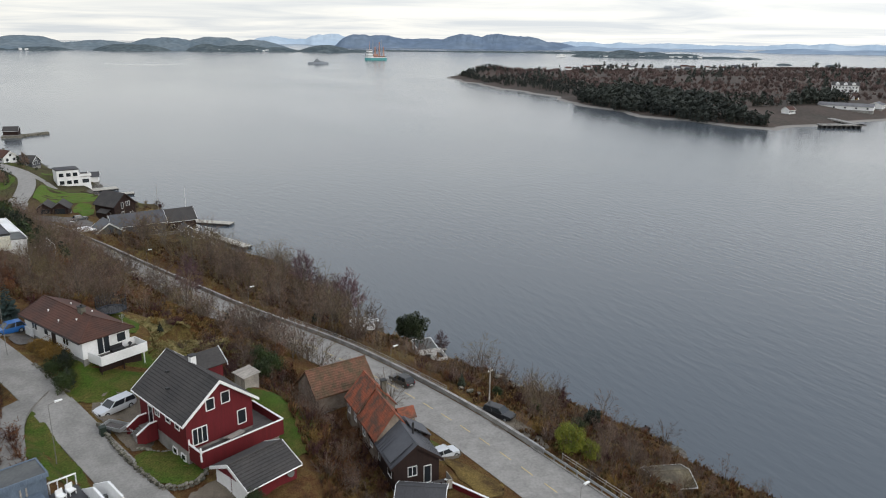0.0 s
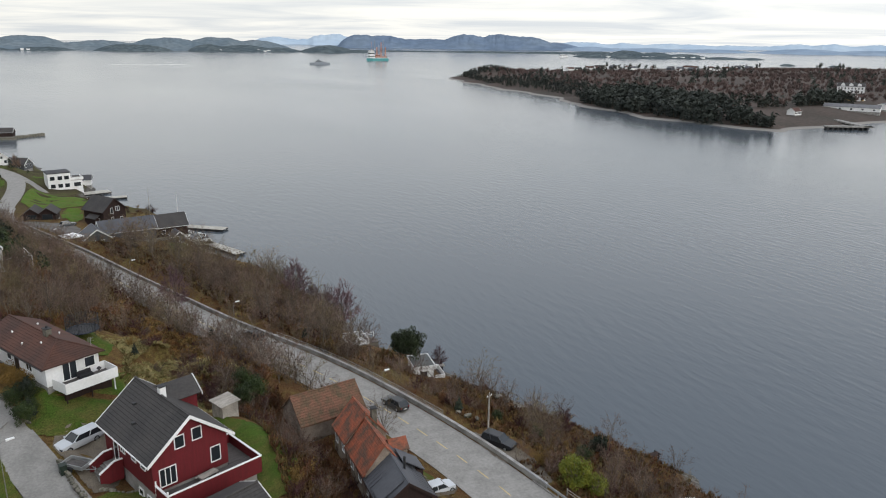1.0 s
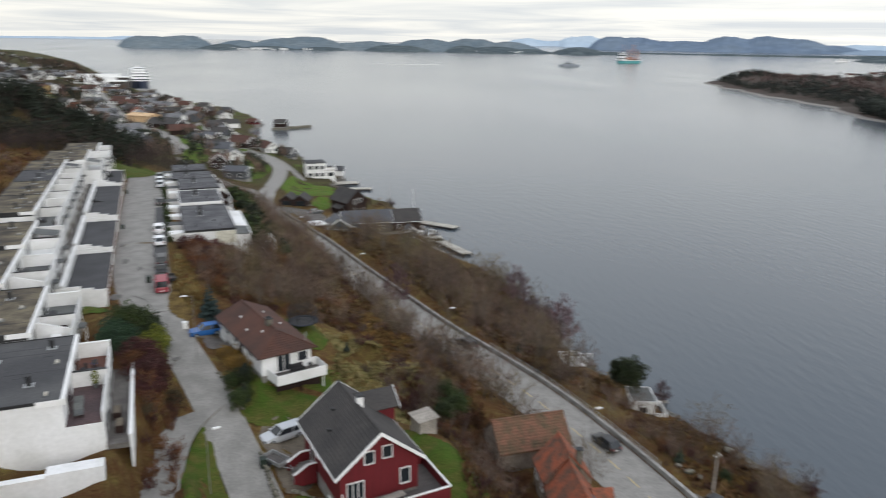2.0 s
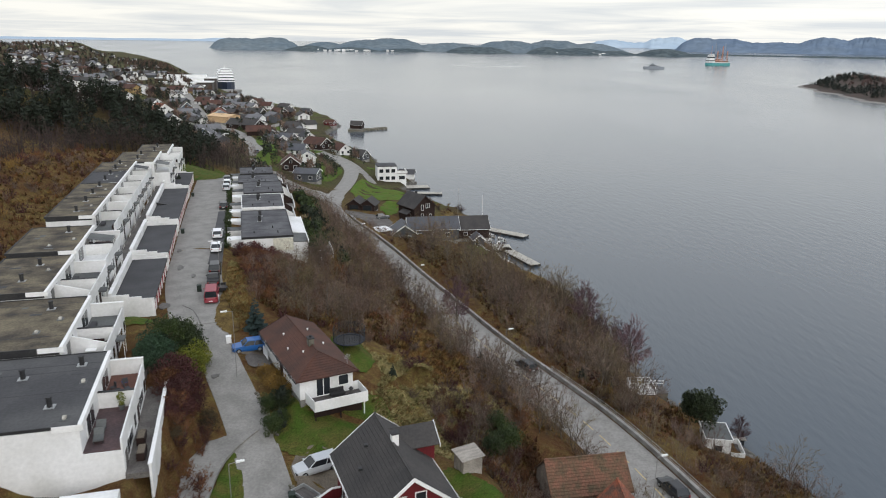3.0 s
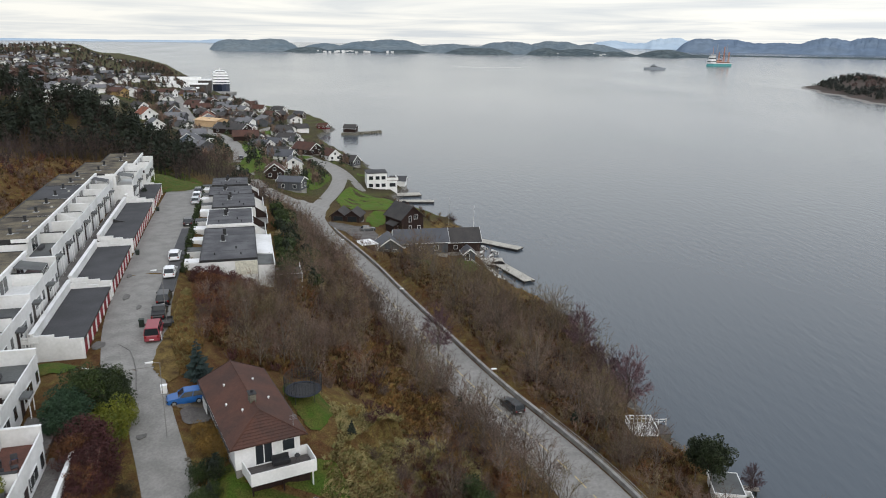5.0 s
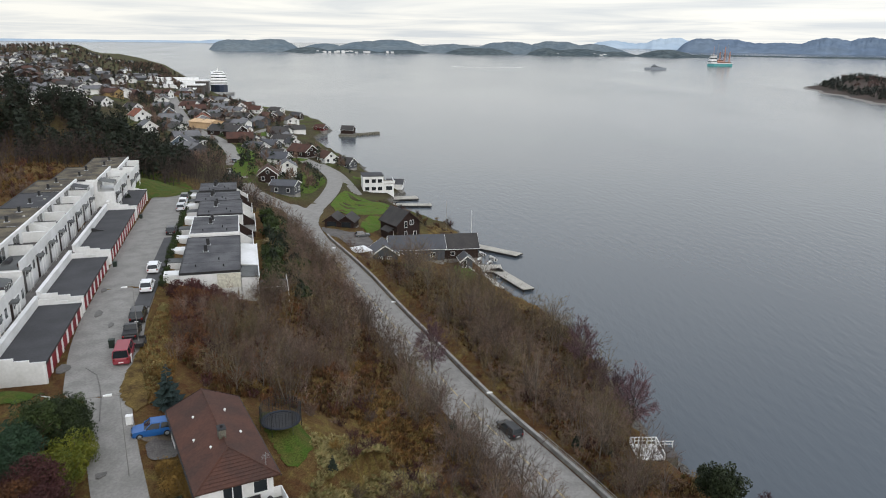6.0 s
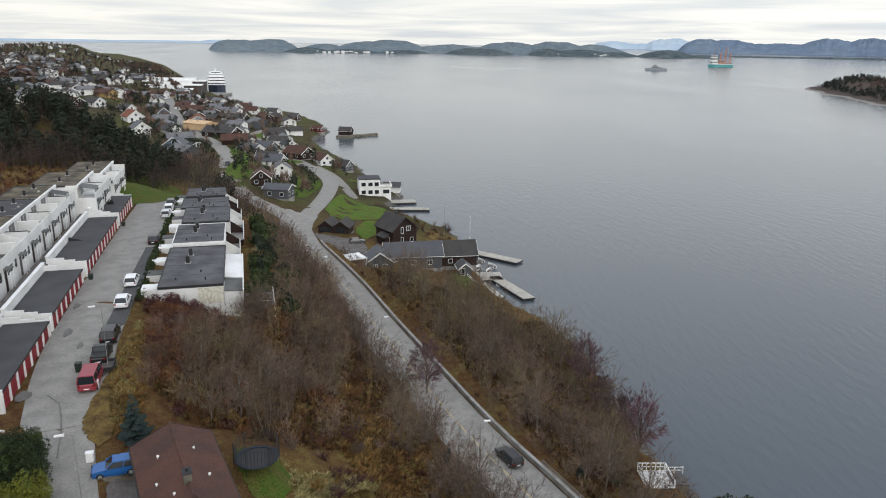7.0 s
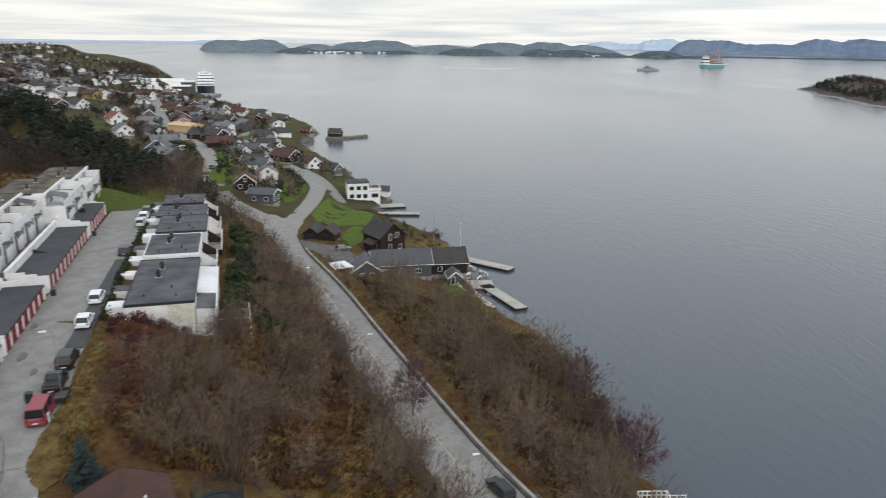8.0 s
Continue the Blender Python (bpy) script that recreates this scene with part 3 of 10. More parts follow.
def road(name, line, half, material, label, category="road", lift=0.06):
    return solo(name, ribbon(line, -half, half, lift), material, label, category, kind="structure")


def patch(name, ring, material, label, category, lift=0.09, cell=0.6):
    """A sheet of turf, gravel or paving laid over the ground inside a ring of points, its edge drawn to the ring."""
    p = [(a, b, 0.0) for a, b in ring]
    r = []
    for k in range(len(p)):
        a, b, c = p[k - 1], p[k], p[(k + 1) % len(p)]
        r += [tuple(0.25 * u + 0.75 * v for u, v in zip(a, b)), tuple(0.75 * v + 0.25 * w for v, w in zip(b, c))]
    ring = [(q[0], q[1]) for q in r]
    closed = r + [r[0]]
    xs, ys = [q[0] for q in ring], [q[1] for q in ring]
    gx = np.arange(min(xs) - cell, max(xs) + 2 * cell, cell)
    gy = np.arange(min(ys) - cell, max(ys) + 2 * cell, cell)
    X, Y = np.meshgrid(gx, gy)

    def inside(X, Y):
        ins = np.zeros(X.shape, bool)
        for (ax, ay), (bx, by) in zip(ring, ring[1:] + ring[:1]):
            if ay != by:
                ins ^= ((ay > Y) != (by > Y)) & (X < (bx - ax) * (Y - ay) / (by - ay) + ax)
        return ins
    ok = inside(X, Y)
    best = np.full(X.shape, 1e9)
    SX, SY = X.copy(), Y.copy()
    for (ax, ay, _), (bx, by, _) in zip(closed, closed[1:]):
        dx, dy = bx - ax, by - ay
        t = np.clip(((X - ax) * dx + (Y - ay) * dy) / (dx * dx + dy * dy + 1e-9), 0, 1)
        qx, qy = ax + t * dx, ay + t * dy
        d = np.hypot(X - qx, Y - qy)
        hit = d < best
        best = np.where(hit, d, best)
        SX, SY = np.where(hit, qx, SX), np.where(hit, qy, SY)
    near = ~ok & (best < cell * 0.95)
    PX, PY = np.where(near, SX, X), np.where(near, SY, Y)
    use = ok | near
    wav = 0.10 * np.sin(PX * 4.1 + PY * 2.3) * near
    Z = height(PX.ravel(), PY.ravel()).reshape(X.shape) + lift
    n = len(gx)
    keep, verts, faces = {}, [], []

    def vid(j, i):
        if (j, i) not in keep:
            keep[j, i] = len(verts)
            verts.append((float(PX[j, i] + wav[j, i]), float(PY[j, i] + wav[j, i]), float(Z[j, i])))
        return keep[j, i]
    for j in range(len(gy) - 1):
        for i in range(n - 1):
            c = ((j, i), (j, i + 1), (j + 1, i + 1), (j + 1, i))
            if all(use[q] for q in c) and any(ok[q] for q in c):
                faces.append(tuple(vid(*q) for q in c))
    ob = new(name, raw_mesh(name, verts, faces, material, True))
    return tagged(ob, label, category, kind="structure")


build_land()
build_sea()
road("road", MAIN_ROAD, 3.9, ASPHALT, "pale worn asphalt road with yellow centre dashes")
road("road", VILLAGE_ROAD, 2.9, ASPHALT, "narrow pale asphalt lane winding through the village")
road("road", QUAY_LANE, 1.9, ASPHALT, "narrow lane down to the quay")
road("road", UPPER_VILLAGE, 3.0, ASPHALT, "pale asphalt road climbing above the village")
patch("road", [(-36, 268), (-29, 268), (-22.6, 268), (-22.4, 250), (-18.4, 234), (-16, 226), (-21, 222), (-27, 236), (-31, 250)], ASPHALT, "worn asphalt at the village junction", "road", 0.11, 1.0)
road("road", SIDE_STREET, 1.75, STREET_GREY, "grey side street branching off beside the terrace", lift=0.07)
# the residential street widens in front of the garages
solo("road", ribbon(STREET[:5], -4.2, 4.0, 0.05), STREET_GREY, "wide grey asphalt street between garages and parked cars", "road", kind="structure")
solo("road", ribbon(STREET[3:], -2.5, 2.0, 0.09), STREET_GREY, "narrow grey asphalt street running downhill", "road", kind="structure")


# ---- buildings: kinds ----
def window(parent, side, a, z, w, h, W, L, bars=1, material=WHITE, name="window"):
    """A framed window on a wall of a W by L house; side: S, N (ends), E, W (long walls); a: along that wall; z: its middle."""
    g, p = Geo(), Geo()
    t = 0.09

    def put(geo, a0, z0, a1, z1, deep0, deep1):
        if side in "SN":
            s = -1 if side == "S" else 1
            y0, y1 = sorted((s * (L / 2 + deep0), s * (L / 2 + deep1)))
            geo.box(a0, y0, z0, a1, y1, z1)
        else:
            s = -1 if side == "W" else 1
            x0, x1 = sorted((s * (W / 2 + deep0), s * (W / 2 + deep1)))
            geo.box(x0, a0, z0, x1, a1, z1)
    put(g, a - w / 2 - t, z - h / 2 - t, a - w / 2, z + h / 2 + t, -0.05, 0.06)
    put(g, a + w / 2, z - h / 2 - t, a + w / 2 + t, z + h / 2 + t, -0.05, 0.06)
    put(g, a - w / 2, z + h / 2, a + w / 2, z + h / 2 + t, -0.05, 0.06)
    put(g, a - w / 2, z - h / 2 - t, a + w / 2, z - h / 2, -0.05, 0.08)
    for k in range(1, bars + 1):
        c = a - w / 2 + w * k / (bars + 1)
        put(g, c - 0.04, z - h / 2, c + 0.04, z + h / 2, -0.02, 0.05)
    put(p, a - w / 2, z - h / 2, a + w / 2, z + h / 2, -0.04, 0.015)
    win = part(name, g, material, parent)
    part("pane", p, GLASS, win)
    return win


def roof_geo(W, L, wall_h, rise, over, end, t=0.16, course=0.0):
    """Both roof slopes with thickness, in one piece; course: the step of its tile courses."""
    half = W / 2 + over
    drop = rise / (W / 2) * over
    lo, hi = wall_h - drop, wall_h + rise
    side = [(half, lo + t)]
    if course:
        n = max(3, int(math.hypot(half, rise + drop) / course))
        side = []
        for k in range(n):
            f0, f1 = k / n, (k + 1) / n
            side += [(half * (1 - f0), lo + t + 0.055 + (rise + drop) * f0), (half * (1 - f1) + 0.001, lo + t + (rise + drop) * f1)]
        side = [(half, lo + t)] + side
    ring = [(half, lo)] + side + [(0.13, hi + t + 0.02), (0.1, hi + t + 0.11), (-0.1, hi + t + 0.11), (-0.13, hi + t + 0.02)] + [(-x, z) for x, z in side[::-1]] + [(-half, lo), (0, hi)]
    return Geo().prism(ring, "y", -L / 2 - end, L / 2 + end)


def verge_geo(W, L, wall_h, rise, over, end, y_sign, t=0.16, deep=0.28):
    """The two sloping boards along one gable."""
    g = Geo()
    half, drop = W / 2 + over, rise / (W / 2) * over
    y0 = y_sign * (L / 2 + end)
    y1 = y0 + y_sign * 0.06
    for s in (-1, 1):
        ring = [(s * (half + 0.02), wall_h - drop + t + 0.07), (0, wall_h + rise + t + 0.09), (0, wall_h + rise + t - deep), (s * (half + 0.02), wall_h - drop + t - deep)]
        g.prism(ring, "y", min(y0, y1), max(y0, y1))
    return g


def gable_house(name, label, m, W, L, wall_h, rise, wall, roof, category="house", base=2.5, over=0.45, end=0.45, trim=WHITE, windows=(), doors=(), chimneys=(), course=0.0, group="", base_mat=None, gutter=True, plain=False):
    h = thing(name, label, category, m, group)
    g = Geo().prism([(-W / 2, 0), (W / 2, 0), (W / 2, wall_h), (0, wall_h + rise), (-W / 2, wall_h)], "y", -L / 2, L / 2)
    if plain:
        g = Geo().prism([(-W / 2, -base), (W / 2, -base), (W / 2, wall_h), (0, wall_h + rise), (-W / 2, wall_h)], "y", -L / 2, L / 2)
    part("wall", g, wall, h)
    if not plain:
        part("foundation", Geo().box(-W / 2 + 0.06, -L / 2 + 0.06, -base, W / 2 - 0.06, L / 2 - 0.06, 0.0), base_mat or CONCRETE, h)
    part("roof", roof_geo(W, L, wall_h, rise, over, end, course=course), roof, h)
    if trim:
        for s in (-1, 1):
            part("bargeboard", verge_geo(W, L, wall_h, rise, over, end, s), trim, h)
    if gutter:
        drop = rise / (W / 2) * over
        for s in (-1, 1):
            x = s * (W / 2 + over + 0.06)
            part("gutter", Geo().tube((x, -L / 2 - end, wall_h - drop + 0.06), (x, L / 2 + end, wall_h - drop + 0.06), 0.07), trim or BLACK, h)
    for w in windows:
        if plain:
            side, a, z, w2, h2 = w[:5]
            box = (a - w2 / 2, -L / 2 - 0.04, z - h2 / 2, a + w2 / 2, -L / 2 + 0.1, z + h2 / 2) if side == "S" else (W / 2 - 0.1, a - w2 / 2, z - h2 / 2, W / 2 + 0.04, a + w2 / 2, z + h2 / 2)
            part("window", Geo().box(*box), GLASS, h)
        else:
            window(h, *w[:5], W, L, *(w[5:] or (1,)))
    for side, a, w, hh, dm in doors:
        window(h, side, a, hh / 2 + 0.1, w, hh, W, L, 0, dm, "door")
    for x, y, s, top, cm in chimneys:
        c = part("chimney", Geo().box(x - s / 2, y - s / 2, wall_h, x + s / 2, y + s / 2, top), cm, h)
        part("cap", Geo().box(x - s / 2 - 0.08, y - s / 2 - 0.08, top, x + s / 2 + 0.08, y + s / 2 + 0.08, top + 0.1), BLACK, c)
    return h


def rail_wall(g, pts, z0, z1, t=0.1):
    """Thin upright panels along a row of points."""
    for (ax, ay), (bx, by) in zip(pts, pts[1:]):
        d = Vector((bx - ax, by - ay)).normalized()
        n = Vector((-d.y, d.x)) * t / 2
        g.prism([(ax + n.x, ay + n.y), (bx + n.x, by + n.y), (bx - n.x, by - n.y), (ax - n.x, ay - n.y)], "z", z0, z1)
    return g


# ---- the red house, its deck and garage ----
def red_house():
    W, L, wall_h, rise = 7.6, 10.4, 3.5, 3.05
    h = gable_house("house", "dark red timber house with grey tiled roof and white trim", pose(6.45, 76.45, 19.75, 0, 0, 21.3), W, L, wall_h, rise, RED, ROOFGREY, base=3.0, over=0.55, end=0.5, course=0.36,
                    windows=[("S", -1.0, 4.25, 0.85, 1.15, 0), ("S", 0.75, 4.45, 0.85, 1.15, 0), ("S", -2.35, 1.25, 1.5, 1.7, 2), ("S", 2.5, 1.55, 0.9, 1.5, 0),
                             ("W", -3.4, 2.3, 0.9, 0.9, 0), ("W", -1.4, 2.3, 0.9, 0.9, 0), ("W", 1.0, 2.2, 0.9, 1.0, 1), ("W", -4.2, -1.1, 0.8, 0.6, 0), ("W", -2.4, -1.1, 0.8, 0.6, 0),
                             ("E", -2.0, 1.6, 1.2, 1.2, 1), ("E", 2.0, 1.6, 1.2, 1.2, 1), ("N", 0, 1.6, 1.2, 1.2, 1)],
                    doors=[("W", 2.6, 0.95, 2.05, WHITE)], chimneys=[(0.25, 0.3, 0.6, 7.5, WHITE)])
    # cross gable with its own roof on the fjord side
    d = part("dormer", Geo().prism([(1.9, 2.2), (1.9, 5.0), (3.3, 6.0), (4.7, 5.0), (4.7, 2.2)], "x", 0.4, 4.6), RED, h, "cross gable with a grey tiled roof")
    g = Geo()
    for s in (-1, 1):
        g.slab([(-0.2, 3.3 + s * 1.85, 4.85), (4.95, 3.3 + s * 1.85, 4.85), (4.95, 3.3, 6.25), (-0.2, 3.3, 6.25)], 0.14)
    part("dormer_roof", g, ROOFGREY, d)
    b = Geo()
    for s in (-1, 1):
        b.prism([(3.3 + s * 1.9, 4.9), (3.3, 6.34), (3.3, 6.0), (3.3 + s * 1.9, 4.56)], "x", 4.95, 5.01)
    part("bargeboard", b, WHITE, d)
    for x, y in ((-1.9, 1.9), (-3.0, -0.2)):
        part("roof_hatch", Geo().box(x - 0.17, y - 0.17, 4.2 + (x + 3.8) * 0.80, x + 0.17, y + 0.17, 4.42 + (x + 3.8) * 0.80), BLACK, h)
    # deck round the front gable and the fjord side
    top, floor = 0.75, -0.25
    ring = [(-3.6, -5.2), (-3.6, -7.6), (6.0, -7.6), (6.0, -1.6), (3.85, -1.6)]
    dk = thing("deck", "raised deck with dark red boarded railing and white cap", "deck", pose(6.45, 76.45, 19.75, 0, 0, 21.3))
    part("floor", Geo().box(-3.55, -7.55, floor - 0.2, 5.95, -5.25, floor).box(3.85, -5.2, floor - 0.2, 5.95, -1.65, floor), DECKGREY, dk)
    part("railing", rail_wall(Geo(), ring, floor - 0.75, top, 0.09), RED, dk)
    part("cap", rail_wall(Geo(), ring, top, top + 0.08, 0.2), WHITE, dk)
    part("wall", Geo().box(-3.3, -7.3, -3.0, 5.6, -5.3, floor - 0.2).box(3.9, -5.3, -3.0, 5.6, -2.0, floor - 0.2), CONCRETE, dk)
    for x, y in ((-3.6, -5.2), (-3.6, -7.6)):
        part("post", Geo().box(x - 0.07, y - 0.07, floor, x + 0.07, y + 0.07, top + 0.5), WHITE, dk)
    # bench table on the deck
    t = thing("picnic_table", "weathered grey timber picnic table on the deck", "table", pose(6.45, 76.45, 19.75, 0, 0, 21.3) @ pose(1.0, -6.35, floor, 0, 0, 8))
    part("tabletop", Geo().box(-0.95, -0.4, 0.70, 0.95, 0.4, 0.76), TIMBER, t)
    for s in (-1, 1):
        part("bench", Geo().box(-0.95, s * 0.7 - 0.14, 0.42, 0.95, s * 0.7 + 0.14, 0.47), TIMBER, t)
        part("leg", Geo().box(s * 0.7 - 0.04, -0.75, 0.34, s * 0.7 + 0.04, 0.75, 0.42).box(s * 0.7 - 0.04, -0.3, 0, s * 0.7 + 0.04, 0.3, 0.7), TIMBER, t)
    # entrance steps with dark red sides
    st = thing("entrance_stair", "concrete entrance steps with red side walls and white caps", "stairs", pose(6.45, 76.45, 19.75, 0, 0, 21.3))
    for k in range(5):
        part("step", Geo().box(-4.9 - 0.3 * k, 1.4, -1.2, -4.6 - 0.3 * k + (0.8 if k == 0 else 0), 3.6, -0.1 - 0.19 * k), CONCRETE, st)
    for y in (1.25, 3.7):
        part("side_wall", Geo().prism([(-3.85, -1.2), (-3.85, 0.9), (-4.7, 0.9), (-6.1, 0.1), (-6.1, -1.2)], "y", y - 0.07, y + 0.07), RED, st)
        part("cap", Geo().prism([(-3.85, 0.9), (-3.85, 0.98), (-4.72, 0.98), (-6.16, 0.16), (-6.1, 0.1), (-4.7, 0.9)], "y", y - 0.12, y + 0.12), WHITE, st)
    # garage
    gr = gable_house("garage", "dark red timber double garage with grey tiled roof", pose(10.55, 64.75, 17.75, 0, 0, -66.0), 5.4, 5.6, 2.15, 1.25, RED, ROOFGREY, "garage", base=1.2, over=0.4, end=0.35, course=0.36)
    for s in (-1, 1):
        part("garage_door", Geo().box(s * 1.3 - 1.2, -2.87, 0.05, s * 1.3 + 1.2, -2.8, 2.0), WHITE, gr, "white boarded double doors")
    dish = Geo()
    dish.tube((2.85, 1.9, 1.6), (2.98, 1.9, 1.66), 0.36, 0.42, 14)
    part("satellite_dish", dish, FELTPALE, gr, "pale round dish")
    # shed roof behind the house
    s = thing("shed", "small weathered shed with pale board roof", "shed", pose(13.4, 84.8, gz(13.4, 84.8), 0, 0, 30))
    part("wall", Geo().box(-1.1, -0.9, -0.5, 1.1, 0.9, 1.7), TIMBER, s)
    part("roof", Geo().slab([(-1.35, -1.1, 1.72), (1.35, -1.1, 1.72), (1.35, 1.1, 2.05), (-1.35, 1.1, 2.05)], 0.07), TIMBER, s)


# ---- the brown-roofed bungalow ----
def bungalow():
    W, L, wall_h, rise = 6.0, 14.6, 2.45, 1.35
    m = pose(-5.2, 98.7, 22.85, 0, 0, 27.9)
    h = thing("house", "low white rendered bungalow under a brown tiled roof", "house", m)
    part("wall", Geo().prism([(-W / 2, 0), (W / 2, 0), (W / 2, wall_h), (-W / 2, wall_h)], "y", -L / 2, L / 2)
         .prism([(-W / 2, wall_h), (W / 2, wall_h), (0, wall_h + rise)], "y", -1.0, L / 2), RENDERED, h)
    part("foundation", Geo().box(-W / 2 + 0.05, -L / 2 + 0.05, -3.2, W / 2 - 0.05, L / 2 - 0.05, 0), CONCRETE, h)
    g = Geo()
    hw, drop, ov = W / 2 + 0.5, 0.22, 0.5
    ys, yn, hip = -L / 2 - ov, L / 2 + ov, -L / 2 - ov + hw
    n = 11
    for k in range(n):
        f0, f1 = k / n, min(1, (k + 1.1) / n)
        def at(f):
            return hw * (1 - f), ys + (hip - ys) * f, wall_h - drop + (rise + drop + 0.05) * f
        (x0, y0, z0), (x1, y1, z1) = at(f0), at(f1)
        for s in (-1, 1):
            part("tile_course", Geo().slab([(s * x0, y0, z0 + 0.2), (s * x0, yn, z0 + 0.2), (s * x1, yn, z1 + 0.15), (s * x1, y1, z1 + 0.15)], 0.06), ROOFBROWN, h)
        part("tile_course", Geo().slab([(-x0, y0, z0 + 0.2), (x0, y0, z0 + 0.2), (x1, y1, z1 + 0.15), (-x1, y1, z1 + 0.15)], 0.06), ROOFBROWN, h)
    for s in (-1, 1):
        g.slab([(s * hw, ys, wall_h - drop + 0.14), (s * hw, yn, wall_h - drop + 0.14), (0, yn, wall_h + rise + 0.14), (0, hip, wall_h + rise + 0.14)], 0.12)
    g.slab([(-hw, ys, wall_h - drop + 0.14), (hw, ys, wall_h - drop + 0.14), (0, hip, wall_h + rise + 0.14)], 0.12)
    part("roof", g, ROOFBROWN, h)
    ridge = Geo().tube((0, hip, wall_h + rise + 0.22), (0, yn, wall_h + rise + 0.22), 0.11)
    for s in (-1, 1):
        ridge.tube((s * hw, ys, wall_h - drop + 0.2), (0, hip, wall_h + rise + 0.22), 0.09)
    part("ridge_tiles", ridge, ROOFBROWN, h)
    part("bargeboard", verge_geo(W, L, wall_h, rise, 0.5, 0.5, 1, deep=0.2), DARKBROWN, h)
    for s in (-1, 1):
        x = s * (hw + 0.06)
        part("gutter", Geo().tube((x, ys, wall_h - drop + 0.06), (x, yn, wall_h - drop + 0.06), 0.07), BLACK, h)
    c = part("chimney", Geo().box(-0.35, -2.6, wall_h + 0.6, 0.25, -1.7, wall_h + rise + 0.95), STONE, h, "grey slate-clad chimney")
    part("cap", Geo().box(-0.42, -2.67, wall_h + rise + 0.95, 0.32, -1.63, wall_h + rise + 1.02), BLACK, c)
    part("pot", Geo().tube((-0.05, -2.15, wall_h + rise + 1.0), (-0.05, -2.15, wall_h + rise + 1.25), 0.13), BLACK, c)
    for x, y in ((-1.6, 3.4), (1.3, 3.3), (-2.2, -0.4), (-1.2, -3.0), (1.8, -1.0)):
        z = wall_h + rise * (1 - abs(x) / 3.0)
        v = part("roof_vent", Geo().tube((x, y, z), (x, y, z + 0.36), 0.06), WHITE, h)
        part("hood", Geo().tube((x, y, z + 0.36), (x, y, z + 0.45), 0.13, 0.09), WHITE, v)
    for w in [("W", 4.6, 1.5, 1.3, 1.0, 1), ("W", 1.5, 1.5, 1.0, 1.0, 0), ("W", -3.4, 1.5, 1.3, 1.1, 1), ("S", -0.4, 1.12, 1.5, 2.0, 1), ("S", 1.9, 1.45, 1.1, 1.1, 0), ("E", 3, 1.5, 1.4, 1.1, 1), ("E", -2, 1.5, 1.4, 1.1, 1)]:
        window(h, *w[:5], W, L, w[5])
    part("door", Geo().box(-W / 2 - 0.06, -0.9, 0.05, -W / 2 + 0.02, 0.1, 2.1), DARKBROWN, h)
    dk = thing("deck", "raised deck with solid white panel railing", "deck", m)
    ring = [(-2.4, -L / 2 - 0.0), (-2.2, -L / 2 - 2.6), (3.7, -L / 2 - 2.6), (3.7, -L / 2 + 0.2), (3.0, -L / 2 + 0.2)]
    part("floor", Geo().box(-2.2, -L / 2 - 2.55, -0.25, 3.65, -L / 2, -0.05), DECKGREY, dk)
    part("railing", rail_wall(Geo(), ring, -0.35, 0.85, 0.08), WHITE, dk)
    # dark posts and a dark sheet stand in for the shade below the deck
    for x in (-2.0, 0.8, 3.5):
        part("post", Geo().box(x - 0.06, -L / 2 - 2.1, -3.2, x + 0.06, -L / 2 - 1.98, -0.25), WHITE if x > 3 else DARKBROWN, dk)
    part("skirting", Geo().box(-2.0, -L / 2 - 1.6, -3.2, 3.4, -L / 2 - 1.5, -0.25), DARKBROWN, dk, "dark sheet standing in for the shaded underside of the deck")
    bb = thing("grill", "black kettle grill on the white deck", "grill", m @ pose(2.4, -L / 2 - 1.0, -0.05))
    part("kettle", Geo().tube((0, 0, 0.55), (0, 0, 0.75), 0.12, 0.28, 10).tube((0, 0, 0.75), (0, 0, 0.95), 0.28, 0.1, 10), BLACK, bb)
    for k in range(3):
        part("leg", Geo().tube((0.28 * math.cos(2.1 * k), 0.28 * math.sin(2.1 * k), 0), (0, 0, 0.6), 0.015), BLACK, bb)
    so = thing("garden_sofa", "dark woven garden sofa on the white deck", "sofa", m @ pose(1.0, -L / 2 - 0.55, -0.05))
    part("seat", Geo().box(-0.8, -0.35, 0.1, 0.8, 0.35, 0.42), BLACK, so)
    part("backrest", Geo().box(-0.8, 0.3, 0.42, 0.8, 0.42, 0.8), BLACK, so)
    # antenna pole at the roof corner
    an = thing("antenna", "thin metal aerial pole on the roof edge", "antenna", m @ pose(2.6, -L / 2 + 0.6, wall_h - 0.1))
    part("pole", Geo().tube((0, 0, 0), (0, 0, 1.7), 0.025), STEEL, an)
    for k in range(4):
        part("rod", Geo().tube((-0.35, 0.0, 1.2 + 0.13 * k), (0.35, 0, 1.2 + 0.13 * k), 0.01, n=4), STEEL, an)
    # white fence flank between bungalow and parking bay
    fe = thing("fence", "short white board fence beside the bungalow", "fence", m @ pose(-3.3, 4.6, -0.1))
    for k in range(7):
        part("board", Geo().box(-0.03, k * 0.32, 0, 0.03, k * 0.32 + 0.26, 1.1), WHITE, fe)


